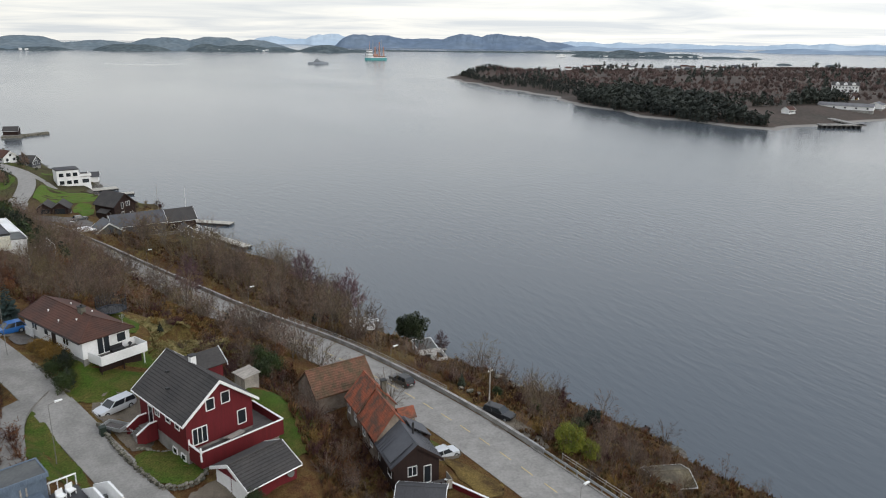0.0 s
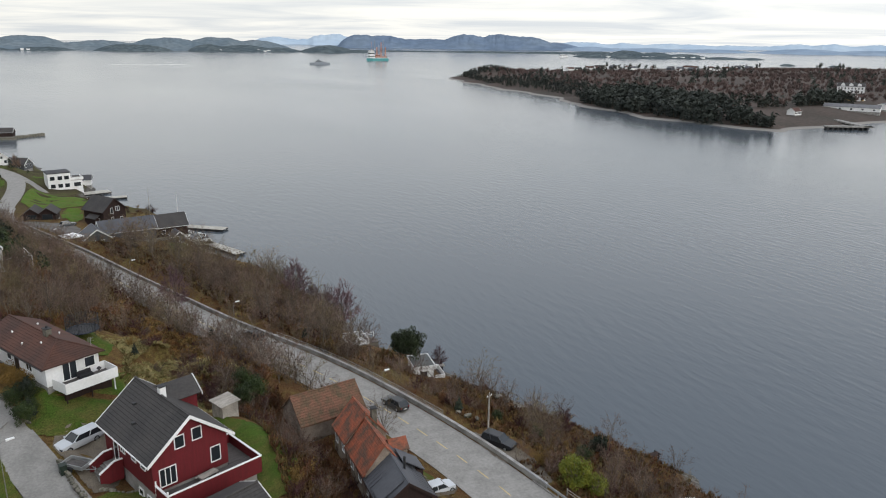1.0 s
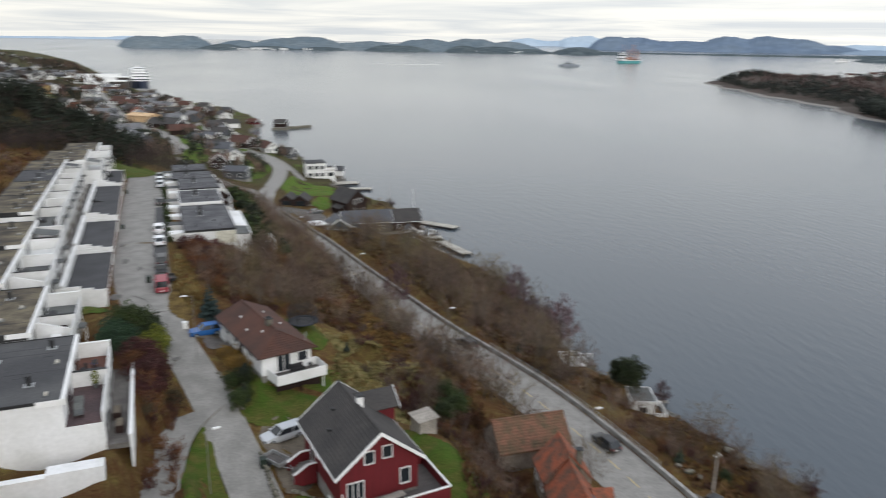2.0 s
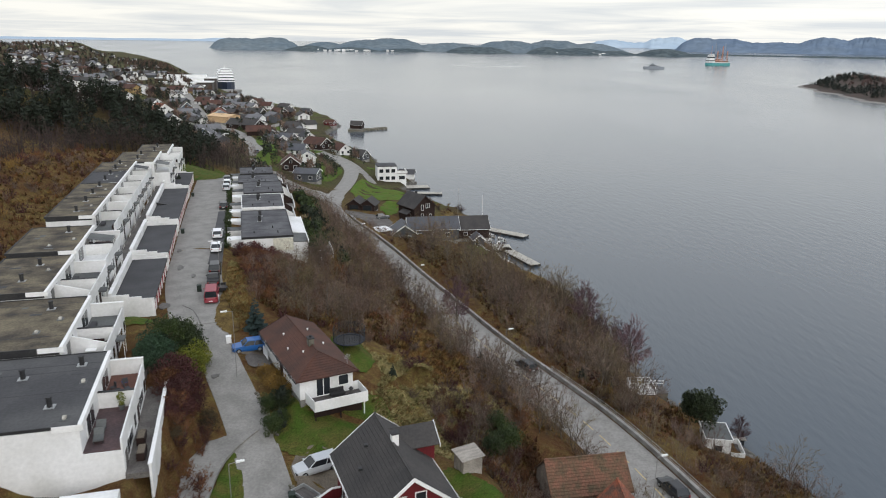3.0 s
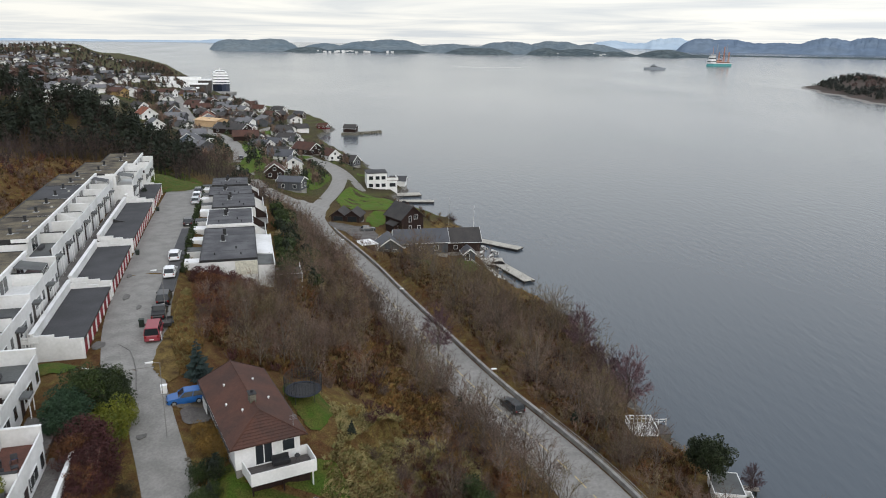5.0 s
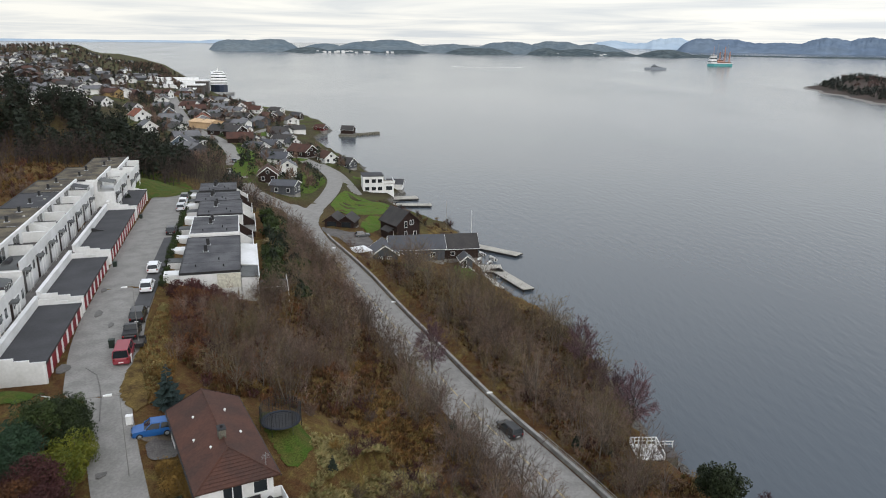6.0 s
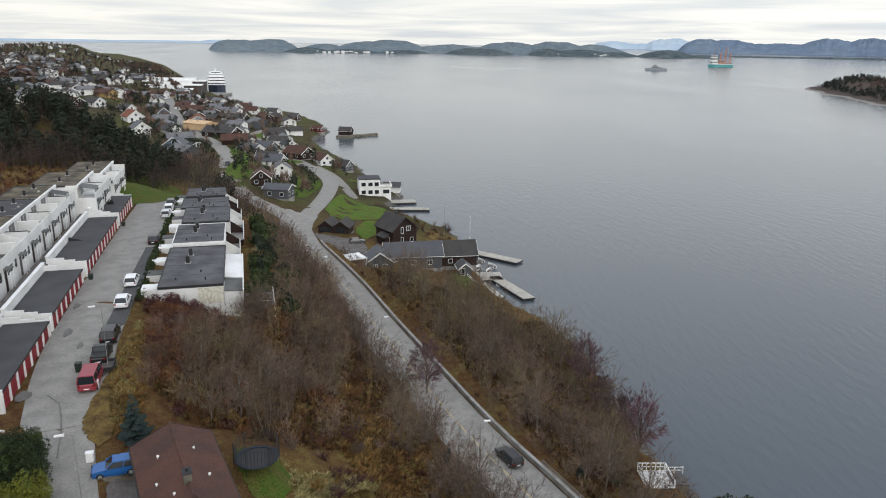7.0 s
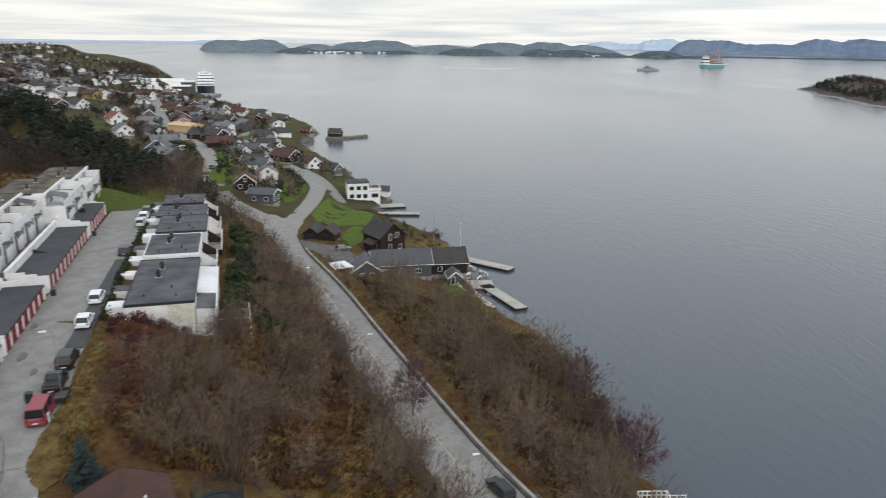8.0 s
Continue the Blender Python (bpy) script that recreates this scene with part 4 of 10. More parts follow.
def trampoline():
    t = thing("trampoline", "round black trampoline with safety net", "trampoline", pose(-0.9, 104.6, gz(-0.9, 104.6)))
    part("mat", Geo().tube((0, 0, 0.84), (0, 0, 0.86), 1.62, 1.62, 28), BLACK, t)
    n = 32
    ang = [6.2832 * k / n for k in range(n)]
    pad = Geo().add([(r * math.cos(t), r * math.sin(t), z) for r, z in ((1.62, 0.92), (1.95, 0.92), (1.97, 0.84), (1.62, 0.84)) for t in ang],
                    [(j * n + k, j * n + (k + 1) % n, (j + 1) % 4 * n + (k + 1) % n, (j + 1) % 4 * n + k) for j in range(4) for k in range(n)])
    part("pad", pad, mat("dark_blue_pad", (0.02, 0.026, 0.04), rough=0.6), t)
    net = Geo()
    for k in range(40):
        a = 6.2832 * k / 40
        net.tube((1.95 * math.cos(a), 1.95 * math.sin(a), 0.9), (1.95 * math.cos(a), 1.95 * math.sin(a), 2.55), 0.02, n=3, cap=False)
    for j in range(9):
        z = 1.05 + j * 0.19
        for k in range(24):
            a, b = 6.2832 * k / 24, 6.2832 * (k + 1) / 24
            net.tube((1.95 * math.cos(a), 1.95 * math.sin(a), z), (1.95 * math.cos(b), 1.95 * math.sin(b), z), 0.018, n=3, cap=False)
    part("net", net, BLACK, t, "fine black safety net")
    for k in range(6):
        a = 6.2832 * k / 6 + 0.3
        part("pole", Geo().tube((2.0 * math.cos(a), 2.0 * math.sin(a), 0), (2.0 * math.cos(a), 2.0 * math.sin(a), 2.65), 0.03), BLACK, t)


# ---- the old houses by the main road ----
def old_houses():
    barn = gable_house("barn", "old stone barn under mossy brown clay tiles", pose(26.2, 89.9, 11.9, 0, 0, -79.5), 5.4, 8.8, 2.6, 2.5, mat("old_plaster", (0.26, 0.215, 0.175), (0.15, 0.12, 0.095), 0.95, 0.7), ROOFOLD, "barn", base=3, over=0.35, end=0.2, trim=None, course=0.34, gutter=False,
                       windows=[("W", -2.4, 1.3, 0.6, 0.7, 0)])
    plaster = mat("stained_plaster", (0.30, 0.25, 0.20), (0.17, 0.13, 0.10), 0.95, 0.6)
    gable_house("house", "old plastered house with bright orange clay tiles", pose(28.5, 82.2, 11.4, 0, 0, 1), 5.0, 4.6, 3.5, 2.9, plaster, ROOFORANGE, base=2.5, over=0.3, end=0.15, trim=None, course=0.32, gutter=False,
                windows=[("W", -1.2, 2.2, 0.8, 1.0, 1), ("W", 1.2, 2.2, 0.8, 1.0, 1)], chimneys=[(1.0, -2.1, 0.6, 7.0, STONE)])
    o = gable_house("house", "lower wing with faded orange clay tiles and dormer", pose(28.4, 76.6, 11.2, 0, 0, 0), 4.6, 6.4, 3.2, 2.9, plaster, ROOFORANGE, base=2.5, over=0.3, end=0.15, trim=None, course=0.32, gutter=False,
                    windows=[("W", -1.5, 1.9, 0.8, 1.0, 1), ("W", 1.3, 1.9, 0.8, 1.0, 1)])
    part("porch", Geo().prism([(-1.0, 0), (-1.0, 3.9), (0, 4.7), (1.0, 3.9), (1.0, 0)], "x", 1.6, 3.6), plaster, o)
    g = Geo()
    for s in (-1, 1):
        g.slab([(1.5, s * 1.25, 3.8), (3.8, s * 1.25, 3.8), (3.8, 0, 4.85), (1.5, 0, 4.85)], 0.1)
    part("porch_roof", g, ROOFORANGE, o)
    dk = gable_house("house", "dark brown timber house under a slate grey roof", pose(29.75, 71.4, 10.9, 0, 0, -2), 6.6, 8.6, 3.0, 2.1, DARKBROWN, ROOFSLATE, base=2.5, over=0.45, end=0.4, trim=DARKBROWN,
                     windows=[("S", -0.6, 1.9, 1.2, 1.1, 1), ("W", -2.9, 1.6, 1.3, 0.9, 0), ("W", 1.5, 1.6, 1.2, 1.0, 1), ("S", -2.4, -1.0, 0.9, 0.9, 0)], doors=[("S", 1.6, 0.95, 2.1, WHITE)])
    dk.matrix_basis = pose(29.0, 71.7, 10.9, 0, 0, -2) @ Matrix.Diagonal((0.84, 0.93, 1, 1))
    part("flue", Geo().tube((0.9, -0.9, 4.4), (0.9, -0.9, 6.2), 0.16, n=10), BLACK, dk)
    part("roof_step", Geo().slab([(-3.6, -3.9, 3.35), (-3.6, -1.2, 3.35), (-0.4, -1.2, 5.25), (-0.4, -3.9, 5.25)], 0.1), ROOFSLATE, dk)
    part("dormer_roof", Geo().slab([(1.2, 0.4, 5.0), (4.3, 0.4, 3.3), (4.3, 3.4, 3.3), (1.2, 3.4, 5.0)], 0.12), ROOFSLATE, dk)
    part("dormer", Geo().box(2.0, 0.5, 0, 4.1, 3.3, 3.3), DARKBROWN, dk)
    # seams of the metal roof
    seam = Geo()
    for k in range(17):
        y = -4.5 + k * 0.57
        for s in (-1, 1):
            seam.slab([(s * 3.7, y, 3.0), (s * 3.7, y + 0.05, 3.0), (0, y + 0.05, 5.33), (0, y, 5.33)], 0.05)
    part("roof_seams", seam, ROOFSLATE, dk)
    dc = thing("deck", "small brown timber deck with boarded railing", "deck", pose(29.0, 71.7, 10.9, 0, 0, -2) @ Matrix.Diagonal((0.84, 0.93, 1, 1)))
    part("floor", Geo().box(-0.4, -6.2, -0.2, 4.4, -4.32, 0.0), DECKGREY, dc)
    part("railing", rail_wall(Geo(), [(-0.4, -4.4), (-0.4, -6.2), (2.9, -6.2)], -0.25, 0.85, 0.08), DARKBROWN, dc)
    part("railing", rail_wall(Geo(), [(4.4, -4.4), (4.4, -6.2), (3.6, -6.2)], -0.25, 0.95, 0.08), TIMBER, dc)
    for x in (-0.3, 4.3):
        part("post", Geo().box(x - 0.06, -6.15, -1.6, x + 0.06, -6.03, -0.2), DARKBROWN, dc)
    gable_house("shed", "low outbuilding with dark felt roof and white edges", pose(27.6, 63.4, 10.6, 0, 0, 60), 4.4, 5.0, 1.9, 1.0, DARKBROWN, FELT, "shed", base=1.5, over=0.25, end=0.25)
    # stair wall with white cap next to the deck
    sw = thing("garden_wall", "low dark red garden wall with white capping", "wall", pose(33.6, 64.4, 10.2, 0, 0, 28))
    part("panel", Geo().box(-0.07, -3.0, -0.3, 0.07, 3.0, 0.9), RED, sw)
    part("cap", Geo().box(-0.13, -3.05, 0.9, 0.13, 3.05, 0.98), WHITE, sw)


red_house()
bungalow()
trampoline()
old_houses()


# ---- the terrace, garages and flats along the street ----
STREET_POSE = pose(O.x, O.y, 0, 0, 0, STREET_TURN)  # x across the street, y along it


def chimney_pipe(parent, x, y, z, h=0.75, r=0.2, material=BLACK):
    if material is WHITE:
        c = part("vent_hood", Geo().prism([(y - 0.24, z), (y + 0.24, z), (y + 0.2, z + 0.24), (y - 0.08, z + 0.28), (y - 0.24, z + 0.12)], "x", x - 0.14, x + 0.14), DOCK, parent)
        part("flashing", Geo().box(x - 0.32, y - 0.45, z, x + 0.32, y + 0.45, z + 0.04), FELTPALE, c)
        return
    c = part("vent_pipe", Geo().tube((x, y, z), (x, y, z + h), r, r, 10), material, parent)
    part("cowl", Geo().tube((x, y, z + h), (x, y, z + h + 0.1), r * 1.35, r * 1.2, 10), material, c)
    part("flashing", Geo().box(x - r * 1.9, y - r * 1.9, z, x + r * 1.9, y + r * 1.9, z + 0.05), STEEL if r > 0.21 else FELTPALE, c)


def parapet(g, x0, y0, x1, y1, z0, z1, t=0.16):
    return g.box(x0, y0, z0, x1, y0 + t, z1).box(x0, y1 - t, z0, x1, y1, z1).box(x0, y0 + t, z0, x0 + t, y1 - t, z1).box(x1 - t, y0 + t, z0, x1, y1 - t, z1)


def terrace_house(y0, y1, back, edge, out, roof_z, foot, roof_mat, decks, deck_drop=2.7, label="", fascia=WHITE, pipes=(), south=True, porch=True):
    """A flat-roofed house of the terrace: roof from back to edge, balconies from edge to out; decks: rows of (y0, y1, floor material)."""
    h = thing("terraced_house", label or "white rendered terraced house with flat roof and balconies", "house", STREET_POSE, "terrace houses")
    deck_z = roof_z - deck_drop
    part("wall", Geo().box(back, y0 + 0.02, foot - 3, edge, y1 - 0.02, roof_z - 0.3), RENDERED, h)
    part("lower_wall", Geo().box(edge, y0 + 0.02, foot - 3, out, y1 - 0.02, deck_z - 0.12), RENDERED, h)
    part("roof", Geo().box(back - 0.1, y0 + 0.1, roof_z - 0.3, edge - 0.1, y1 - 0.1, roof_z - 0.05), roof_mat, h)
    part("fascia", Geo().box(back - 0.2, y0, roof_z - 0.3, back, y1, roof_z + 0.02).box(back, y1 - 0.12, roof_z - 0.3, edge - 0.1, y1, roof_z + 0.02).box(back, y0, roof_z - (0.75 if fascia is BLACK else 0.22), edge - 0.1, y0 + 0.12, roof_z + 0.02), BLACK, h, "black felt roof edge")
    part("eave_board", Geo().box(edge - 0.1, y0, roof_z - 0.45, edge + 0.22, y1, roof_z + 0.05), WHITE, h, "white eave board above the balconies")
    rng = random.Random(int(y0 * 10))
    for _ in range(3):
        u, v = rng.uniform(back + 1, edge - 1.5), rng.uniform(y0 + 1, y1 - 2)
        part("felt_seam", Geo().box(back + 0.1, v, roof_z - 0.05, edge - 0.15, v + 0.07, roof_z - 0.035), FELT, h)
        part("roof_patch", Geo().box(u, v - 0.9, roof_z - 0.05, u + rng.uniform(0.5, 1.4), v - 0.9 + rng.uniform(0.4, 0.8), roof_z - 0.03), FELT if rng.random() < 0.6 else FELTPALE, h)
    for k, (a, b, dm) in enumerate(decks):
        part("balcony_floor", Geo().box(edge, a + 0.15, deck_z - 0.12, out - 0.12, b - 0.15, deck_z), dm, h)
        part("party_wall", Geo().box(edge, b - 0.14, deck_z, out + 0.02, b + 0.1, deck_z + 1.55), RENDERED, h)
        part("coping", Geo().box(edge, b - 0.19, deck_z + 1.55, out + 0.06, b + 0.14, deck_z + 1.62), WHITE if k % 2 else BLACK, h)
        part("balcony_wall", Geo().box(out - 0.14, a, deck_z - 0.2, out, b - 0.14, deck_z + 1.0), RENDERED, h)
        mid = (a + b) / 2
        win = part("patio_window", Geo().box(edge - 0.02, mid - 1.6, deck_z + 0.05, edge + 0.05, mid + 1.6, deck_z + 2.1), WHITE, h)
        part("pane", Geo().box(edge, mid - 1.45, deck_z + 0.15, edge + 0.07, mid - 0.1, deck_z + 2.0).box(edge, mid + 0.1, deck_z + 0.15, edge + 0.07, mid + 1.45, deck_z + 2.0), GLASS, win)
        lw = part("window", Geo().box(out - 0.02, mid - 1.1, deck_z - 1.7, out + 0.05, mid + 1.1, deck_z - 0.5), WHITE, h)
        part("pane", Geo().box(out, mid - 1.0, deck_z - 1.6, out + 0.06, mid - 0.05, deck_z - 0.6).box(out, mid + 0.05, deck_z - 1.6, out + 0.06, mid + 1.0, deck_z - 0.6), GLASS, lw)
        for yy in (a + 2.6, b - 0.9):
            part("window", Geo().box(out - 0.02, yy - 0.4, deck_z - 1.75, out + 0.045, yy + 0.4, deck_z - 0.55), GLASS, h)
        pick = (k + int(abs(y0))) % 4 if porch else 0
        if pick == 1:  # a glazed balcony
            gz0 = part("conservatory", Geo().slab([(edge, a + 0.2, deck_z + 2.35), (edge, mid, deck_z + 2.35), (out - 0.1, mid, deck_z + 1.75), (out - 0.1, a + 0.2, deck_z + 1.75)], 0.06), FELTPALE, h, "pale glazed balcony roof")
            for t in range(6):
                yy = a + 0.3 + (mid - a - 0.5) * t / 5
                part("glazing_bar", Geo().box(out - 0.13, yy - 0.035, deck_z + 1.0, out - 0.05, yy + 0.035, deck_z + 1.75), WHITE, gz0)
            part("pane", Geo().box(out - 0.1, a + 0.25, deck_z + 1.0, out - 0.07, mid - 0.05, deck_z + 1.72), GLASS, gz0)
        elif pick == 2:  # a raised screen wall with a sloping top
            part("screen_wall", Geo().prism([(edge, deck_z), (out, deck_z), (out, deck_z + 1.2), (edge, deck_z + 2.3)], "y", mid - 0.08, mid + 0.08), RENDERED, h)
        elif pick == 3:
            part("planter", Geo().box(out - 0.62, a + 1.0, deck_z, out - 0.2, a + 2.6, deck_z + 0.5), DARKBROWN, h)
            part("bench", Geo().box(edge + 0.5, mid - 0.9, deck_z + 0.1, edge + 1.1, mid + 0.9, deck_z + 0.5), FELT, h, "dark covered balcony seat")
        part("door", Geo().box(out - 0.02, a + 0.8, foot - 0.3, out + 0.05, a + 1.7, deck_z - 0.75), DARKBROWN if k % 2 else DECKGREY, h)
        if not porch:
            continue
        pc = part("porch", Geo().prism([(a + 0.5, deck_z - 0.55), (a + 2.0, deck_z - 0.55), (a + 2.0, deck_z - 0.35), (a + 0.5, deck_z - 0.35)], "x", out, out + 0.9), FELTPALE, h)
        for yy in (a + 0.6, a + 1.9):
            part("post", Geo().box(out + 0.78, yy - 0.035, foot - 0.6, out + 0.85, yy + 0.035, deck_z - 0.55), WHITE, pc)
    for x, y, mt in pipes:
        chimney_pipe(h, x, y, roof_z - 0.05, 0.85 if mt is BLACK else 0.6, 0.22, mt)
    if south:
        part("end_trim", Geo().box(edge - 2.0, y0 - 0.05, roof_z - 0.5, edge + 0.3, y0 + 0.0, roof_z + 0.02), WHITE, h)
    return h


def terrace():
    # the southern pair, then stepped back units, then the long row
    terrace_house(-41.0, -26.2, -12.5, -1.1, 1.9, 30.35, 25.4, mat("faded_roof_felt", (0.095, 0.095, 0.094), (0.052, 0.052, 0.055), 0.9, 0.12, 4.0, 0.1, grain=0.15), [(-41, -33.2, DECKBROWN), (-33.2, -26.2, mat("red_deck_tiles", (0.14, 0.062, 0.045), rough=0.8))], 2.6,
                  "white rendered end terrace with dark flat roof and tiled balconies", pipes=[(-4.0, -37.2, BLACK), (-3.0, -29.0, BLACK), (-2.2, -32.8, WHITE), (-2.4, -39.6, WHITE), (-7.5, -31, BLACK)], porch=False)
    terrace_house(-26.1, -10.9, -16.5, -5.4, -1.9, 31.1, 26.0, FELTMOSS, [(-26.1, -18.6, DECKGREY), (-18.6, -10.9, FELTPALE)], 2.6,
                  "white terraced house with mossy brown flat roof", BLACK, pipes=[(-8.6, -14.5, BLACK), (-8.5, -21.5, WHITE), (-7.0, -18.0, WHITE)])
    terrace_house(-10.8, 4.6, -18.0, -10.0, -6.0, 31.9, 26.8, FELTMOSS, [(-10.8, -3.2, DECKGREY), (-3.2, 4.6, FELTPALE)], 2.6, "white terraced house with mossy flat roof and black edge", BLACK,
                  pipes=[(-13, 0.5, BLACK), (-13.5, -6, BLACK), (-11.5, -2, WHITE)])
    terrace_house(4.8, 19.0, -18.0, -9.8, -6.2, 32.4, 26.8, FELTMOSS, [(4.8, 11.8, RENDERED), (11.8, 19.0, DECKBROWN)], 2.6, "white terraced house with dark mossy flat roof", BLACK,
                  pipes=[(-13.5, 8.0, WHITE), (-12.5, 15.5, BLACK), (-11, 11, WHITE)])
    row = [(23.6, 38.0, FELTMOSS), (38.1, 51.5, FELTMOSS), (51.6, 64.5, FELT), (64.6, 77.6, FELTMOSS)]
    for k, (a, b, rm) in enumerate(row):
        mid = (a + b) / 2
        terrace_house(a, b, -17.4, -10.7, -7.6, 32.9, 26.9, rm, [(a, mid, FELTPALE), (mid, b, FELTPALE if k % 2 else DECKGREY)], 2.55, "white rendered terraced house in the long row with flat roof", BLACK if k == 0 else WHITE,
                      pipes=[(-13.6, a + 3.5, BLACK), (-13.6, b - 3.0, BLACK), (-12.0, mid, WHITE)])
    terrace_house(77.8, 94.5, -15.5, -7.0, -3.8, 32.6, 26.9, FELTMOSS, [(77.8, 86, RENDERED), (86, 94.5, RENDERED)], 2.55, "white terraced house at the stepped end of the row", WHITE, pipes=[(-11, 83, BLACK), (-11, 90, BLACK)])
    terrace_house(95.0, 112.0, -13.0, -5.6, -3.2, 32.0, 26.6, FELTMOSS, [(95, 103, RENDERED), (103, 112, RENDERED)], 2.5, "white end house of the terrace with stepped balconies", WHITE, pipes=[(-9, 100, BLACK), (-9, 107, BLACK)])
    gw = thing("garden_wall", "long low white garden wall below the end terrace", "wall", STREET_POSE)
    part("panel", Geo().box(-14.0, -45.2, 22.5, -2.4, -44.9, 25.7), RENDERED, gw)
    part("cap", Geo().box(-14.0, -45.4, 25.7, -2.4, -44.7, 25.8), WHITE, gw)
    part("end_block", Geo().box(-2.4, -45.4, 22.5, 1.9, -44.0, 26.0), RENDERED, gw)
    # garden fence along the southern pair
    f = thing("fence", "long white rendered garden wall beside the paved path", "fence", STREET_POSE)
    part("panel", Geo().box(3.75, -41.2, 23.0, 3.95, -25.4, 26.2), RENDERED, f)
    part("cap", Geo().box(3.68, -41.25, 26.2, 4.02, -25.35, 26.28), WHITE, f)
    solo("path", Geo().box(1.9, -41.2, 25.0, 3.75, -25.0, 25.52), PAVING, "wet grey paved garden path", "path", STREET_POSE, kind="structure")
    solo("path", Geo().box(-1.5, -25.0, 25.2, 1.6, -10.5, 25.95), PAVING, "dark paved yard between terrace and hedge", "path", STREET_POSE, kind="structure")
    solo("path", Geo().box(-7.0, 4.0, 26.2, -5.1, 112, 27.05), PAVING, "brown paved alley behind the garages", "path", STREET_POSE, kind="structure")
    # projecting lower wing of the end terrace
    wing = thing("terrace_wing", "low white projecting wing with flat felt roof and dark windows", "house", STREET_POSE)
    part("wall", Geo().box(-20, -36.5, 22, -12.6, -27.5, 28.6), RENDERED, wing)
    part("roof", Geo().box(-20.2, -36.7, 28.6, -12.5, -27.3, 28.85), FELTPALE, wing)
    part("window", Geo().box(-14.5, -36.62, 26.3, -13.2, -36.48, 27.9), GLASS, wing)
    # garden things
    for x, y, z, r in ((-0.2, -39.0, 27.75, 5), (-0.3, -37.6, 27.75, 0)):
        s = thing("sun_lounger", "grey sun lounger beside the balcony wall", "lounger", STREET_POSE @ pose(x, y, z, 0, 0, r), "balcony loungers")
        part("mattress", Geo().box(-0.4, -0.75, 0.25, 0.4, 0.3, 0.36).prism([(0.3, 0.25), (0.3, 0.36), (0.8, 0.75), (0.8, 0.66)], "x", -0.4, 0.4), FELTPALE, s)
        for lx in (-0.35, 0.35):
            part("leg", Geo().box(lx - 0.03, -0.7, 0, lx + 0.03, -0.64, 0.25).box(lx - 0.03, 0.4, 0, lx + 0.03, 0.46, 0.25), BLACK, s)
    pp = thing("potted_shrub", "yellow-green shrub in a grey balcony pot", "potted plant", STREET_POSE @ pose(0.9, -33.9, 27.75))
    part("pot", Geo().tube((0, 0, 0), (0, 0, 0.45), 0.22, 0.3, 12), FELTPALE, pp)
    rng = random.Random(6)
    lv = Geo()
    for _ in range(160):
        a, z = rng.uniform(0, 6.28), rng.uniform(0.45, 1.7)
        r = 0.42 * math.sin((z - 0.3) / 1.5 * 3.0) * rng.uniform(0.4, 1.0)
        c = Vector((math.cos(a) * r, math.sin(a) * r, z))
        e = Vector((rng.gauss(0, 1), rng.gauss(0, 1), rng.gauss(0, 1))).normalized() * 0.09
        o = e.orthogonal() * 0.5
        lv.add([c - e, c + o, c + e, c - o], [(0, 1, 2, 3)])
    part("leaves", lv, LEAF_LIME, pp)
    for k, (x, y, r) in enumerate(((0.3, -31.6, 20), (0.9, -30.4, 110), (0.5, -29.0, 200), (-0.4, -30.0, 300))):
        c = thing("garden_chair", "dark grey garden chair on the red tiled balcony", "chair", STREET_POSE @ pose(x, y, 27.75, 0, 0, r), "balcony chairs")
        part("seat", Geo().box(-0.25, -0.25, 0.40, 0.25, 0.25, 0.46), FELT if k % 2 else mat("blue_cushion", (0.06, 0.09, 0.24), rough=0.9), c)
        part("backrest", Geo().box(-0.25, 0.22, 0.46, 0.25, 0.28, 0.92), FELT, c)
        for lx in (-0.22, 0.22):
            for ly in (-0.22, 0.22):
                part("leg", Geo().box(lx - 0.02, ly - 0.02, 0, lx + 0.02, ly + 0.02, 0.4), BLACK, c)
    for x, y in ((2.9, -38.6), (2.6, -36.0)):
        pl = thing("planter", "dark timber planter box on the garden path", "planter", STREET_POSE @ pose(x, y, 25.52))
        part("box", Geo().box(-0.35, -0.8, 0, 0.35, 0.8, 0.7), DARKBROWN, pl)
        part("soil", Geo().box(-0.3, -0.75, 0.7, 0.3, 0.75, 0.74), GRAVEL, pl)
    tb = thing("garden_table", "long white balcony table with dark bench", "table", STREET_POSE @ pose(-3.4, -22.2, 28.5))
    part("tabletop", Geo().box(-0.5, -1.0, 0.7, 0.5, 1.0, 0.76), WHITE, tb)
    for sx in (-0.4, 0.4):
        for sy in (-0.9, 0.9):
            part("leg", Geo().box(sx - 0.04, sy - 0.04, 0, sx + 0.04, sy + 0.04, 0.7), WHITE, tb)
    bn = thing("bench", "dark brown balcony bench", "bench", STREET_POSE @ pose(-3.4, -20.6, 28.5))
    part("seat", Geo().box(-0.9, -0.2, 0.38, 0.9, 0.25, 0.45), DARKBROWN, bn)
    part("backrest", Geo().box(-0.9, 0.22, 0.45, 0.9, 0.28, 0.9), DARKBROWN, bn)
    part("leg", Geo().box(-0.8, -0.15, 0, -0.72, 0.2, 0.38), DARKBROWN, bn)
    part("leg", Geo().box(0.72, -0.15, 0, 0.8, 0.2, 0.38), DARKBROWN, bn)


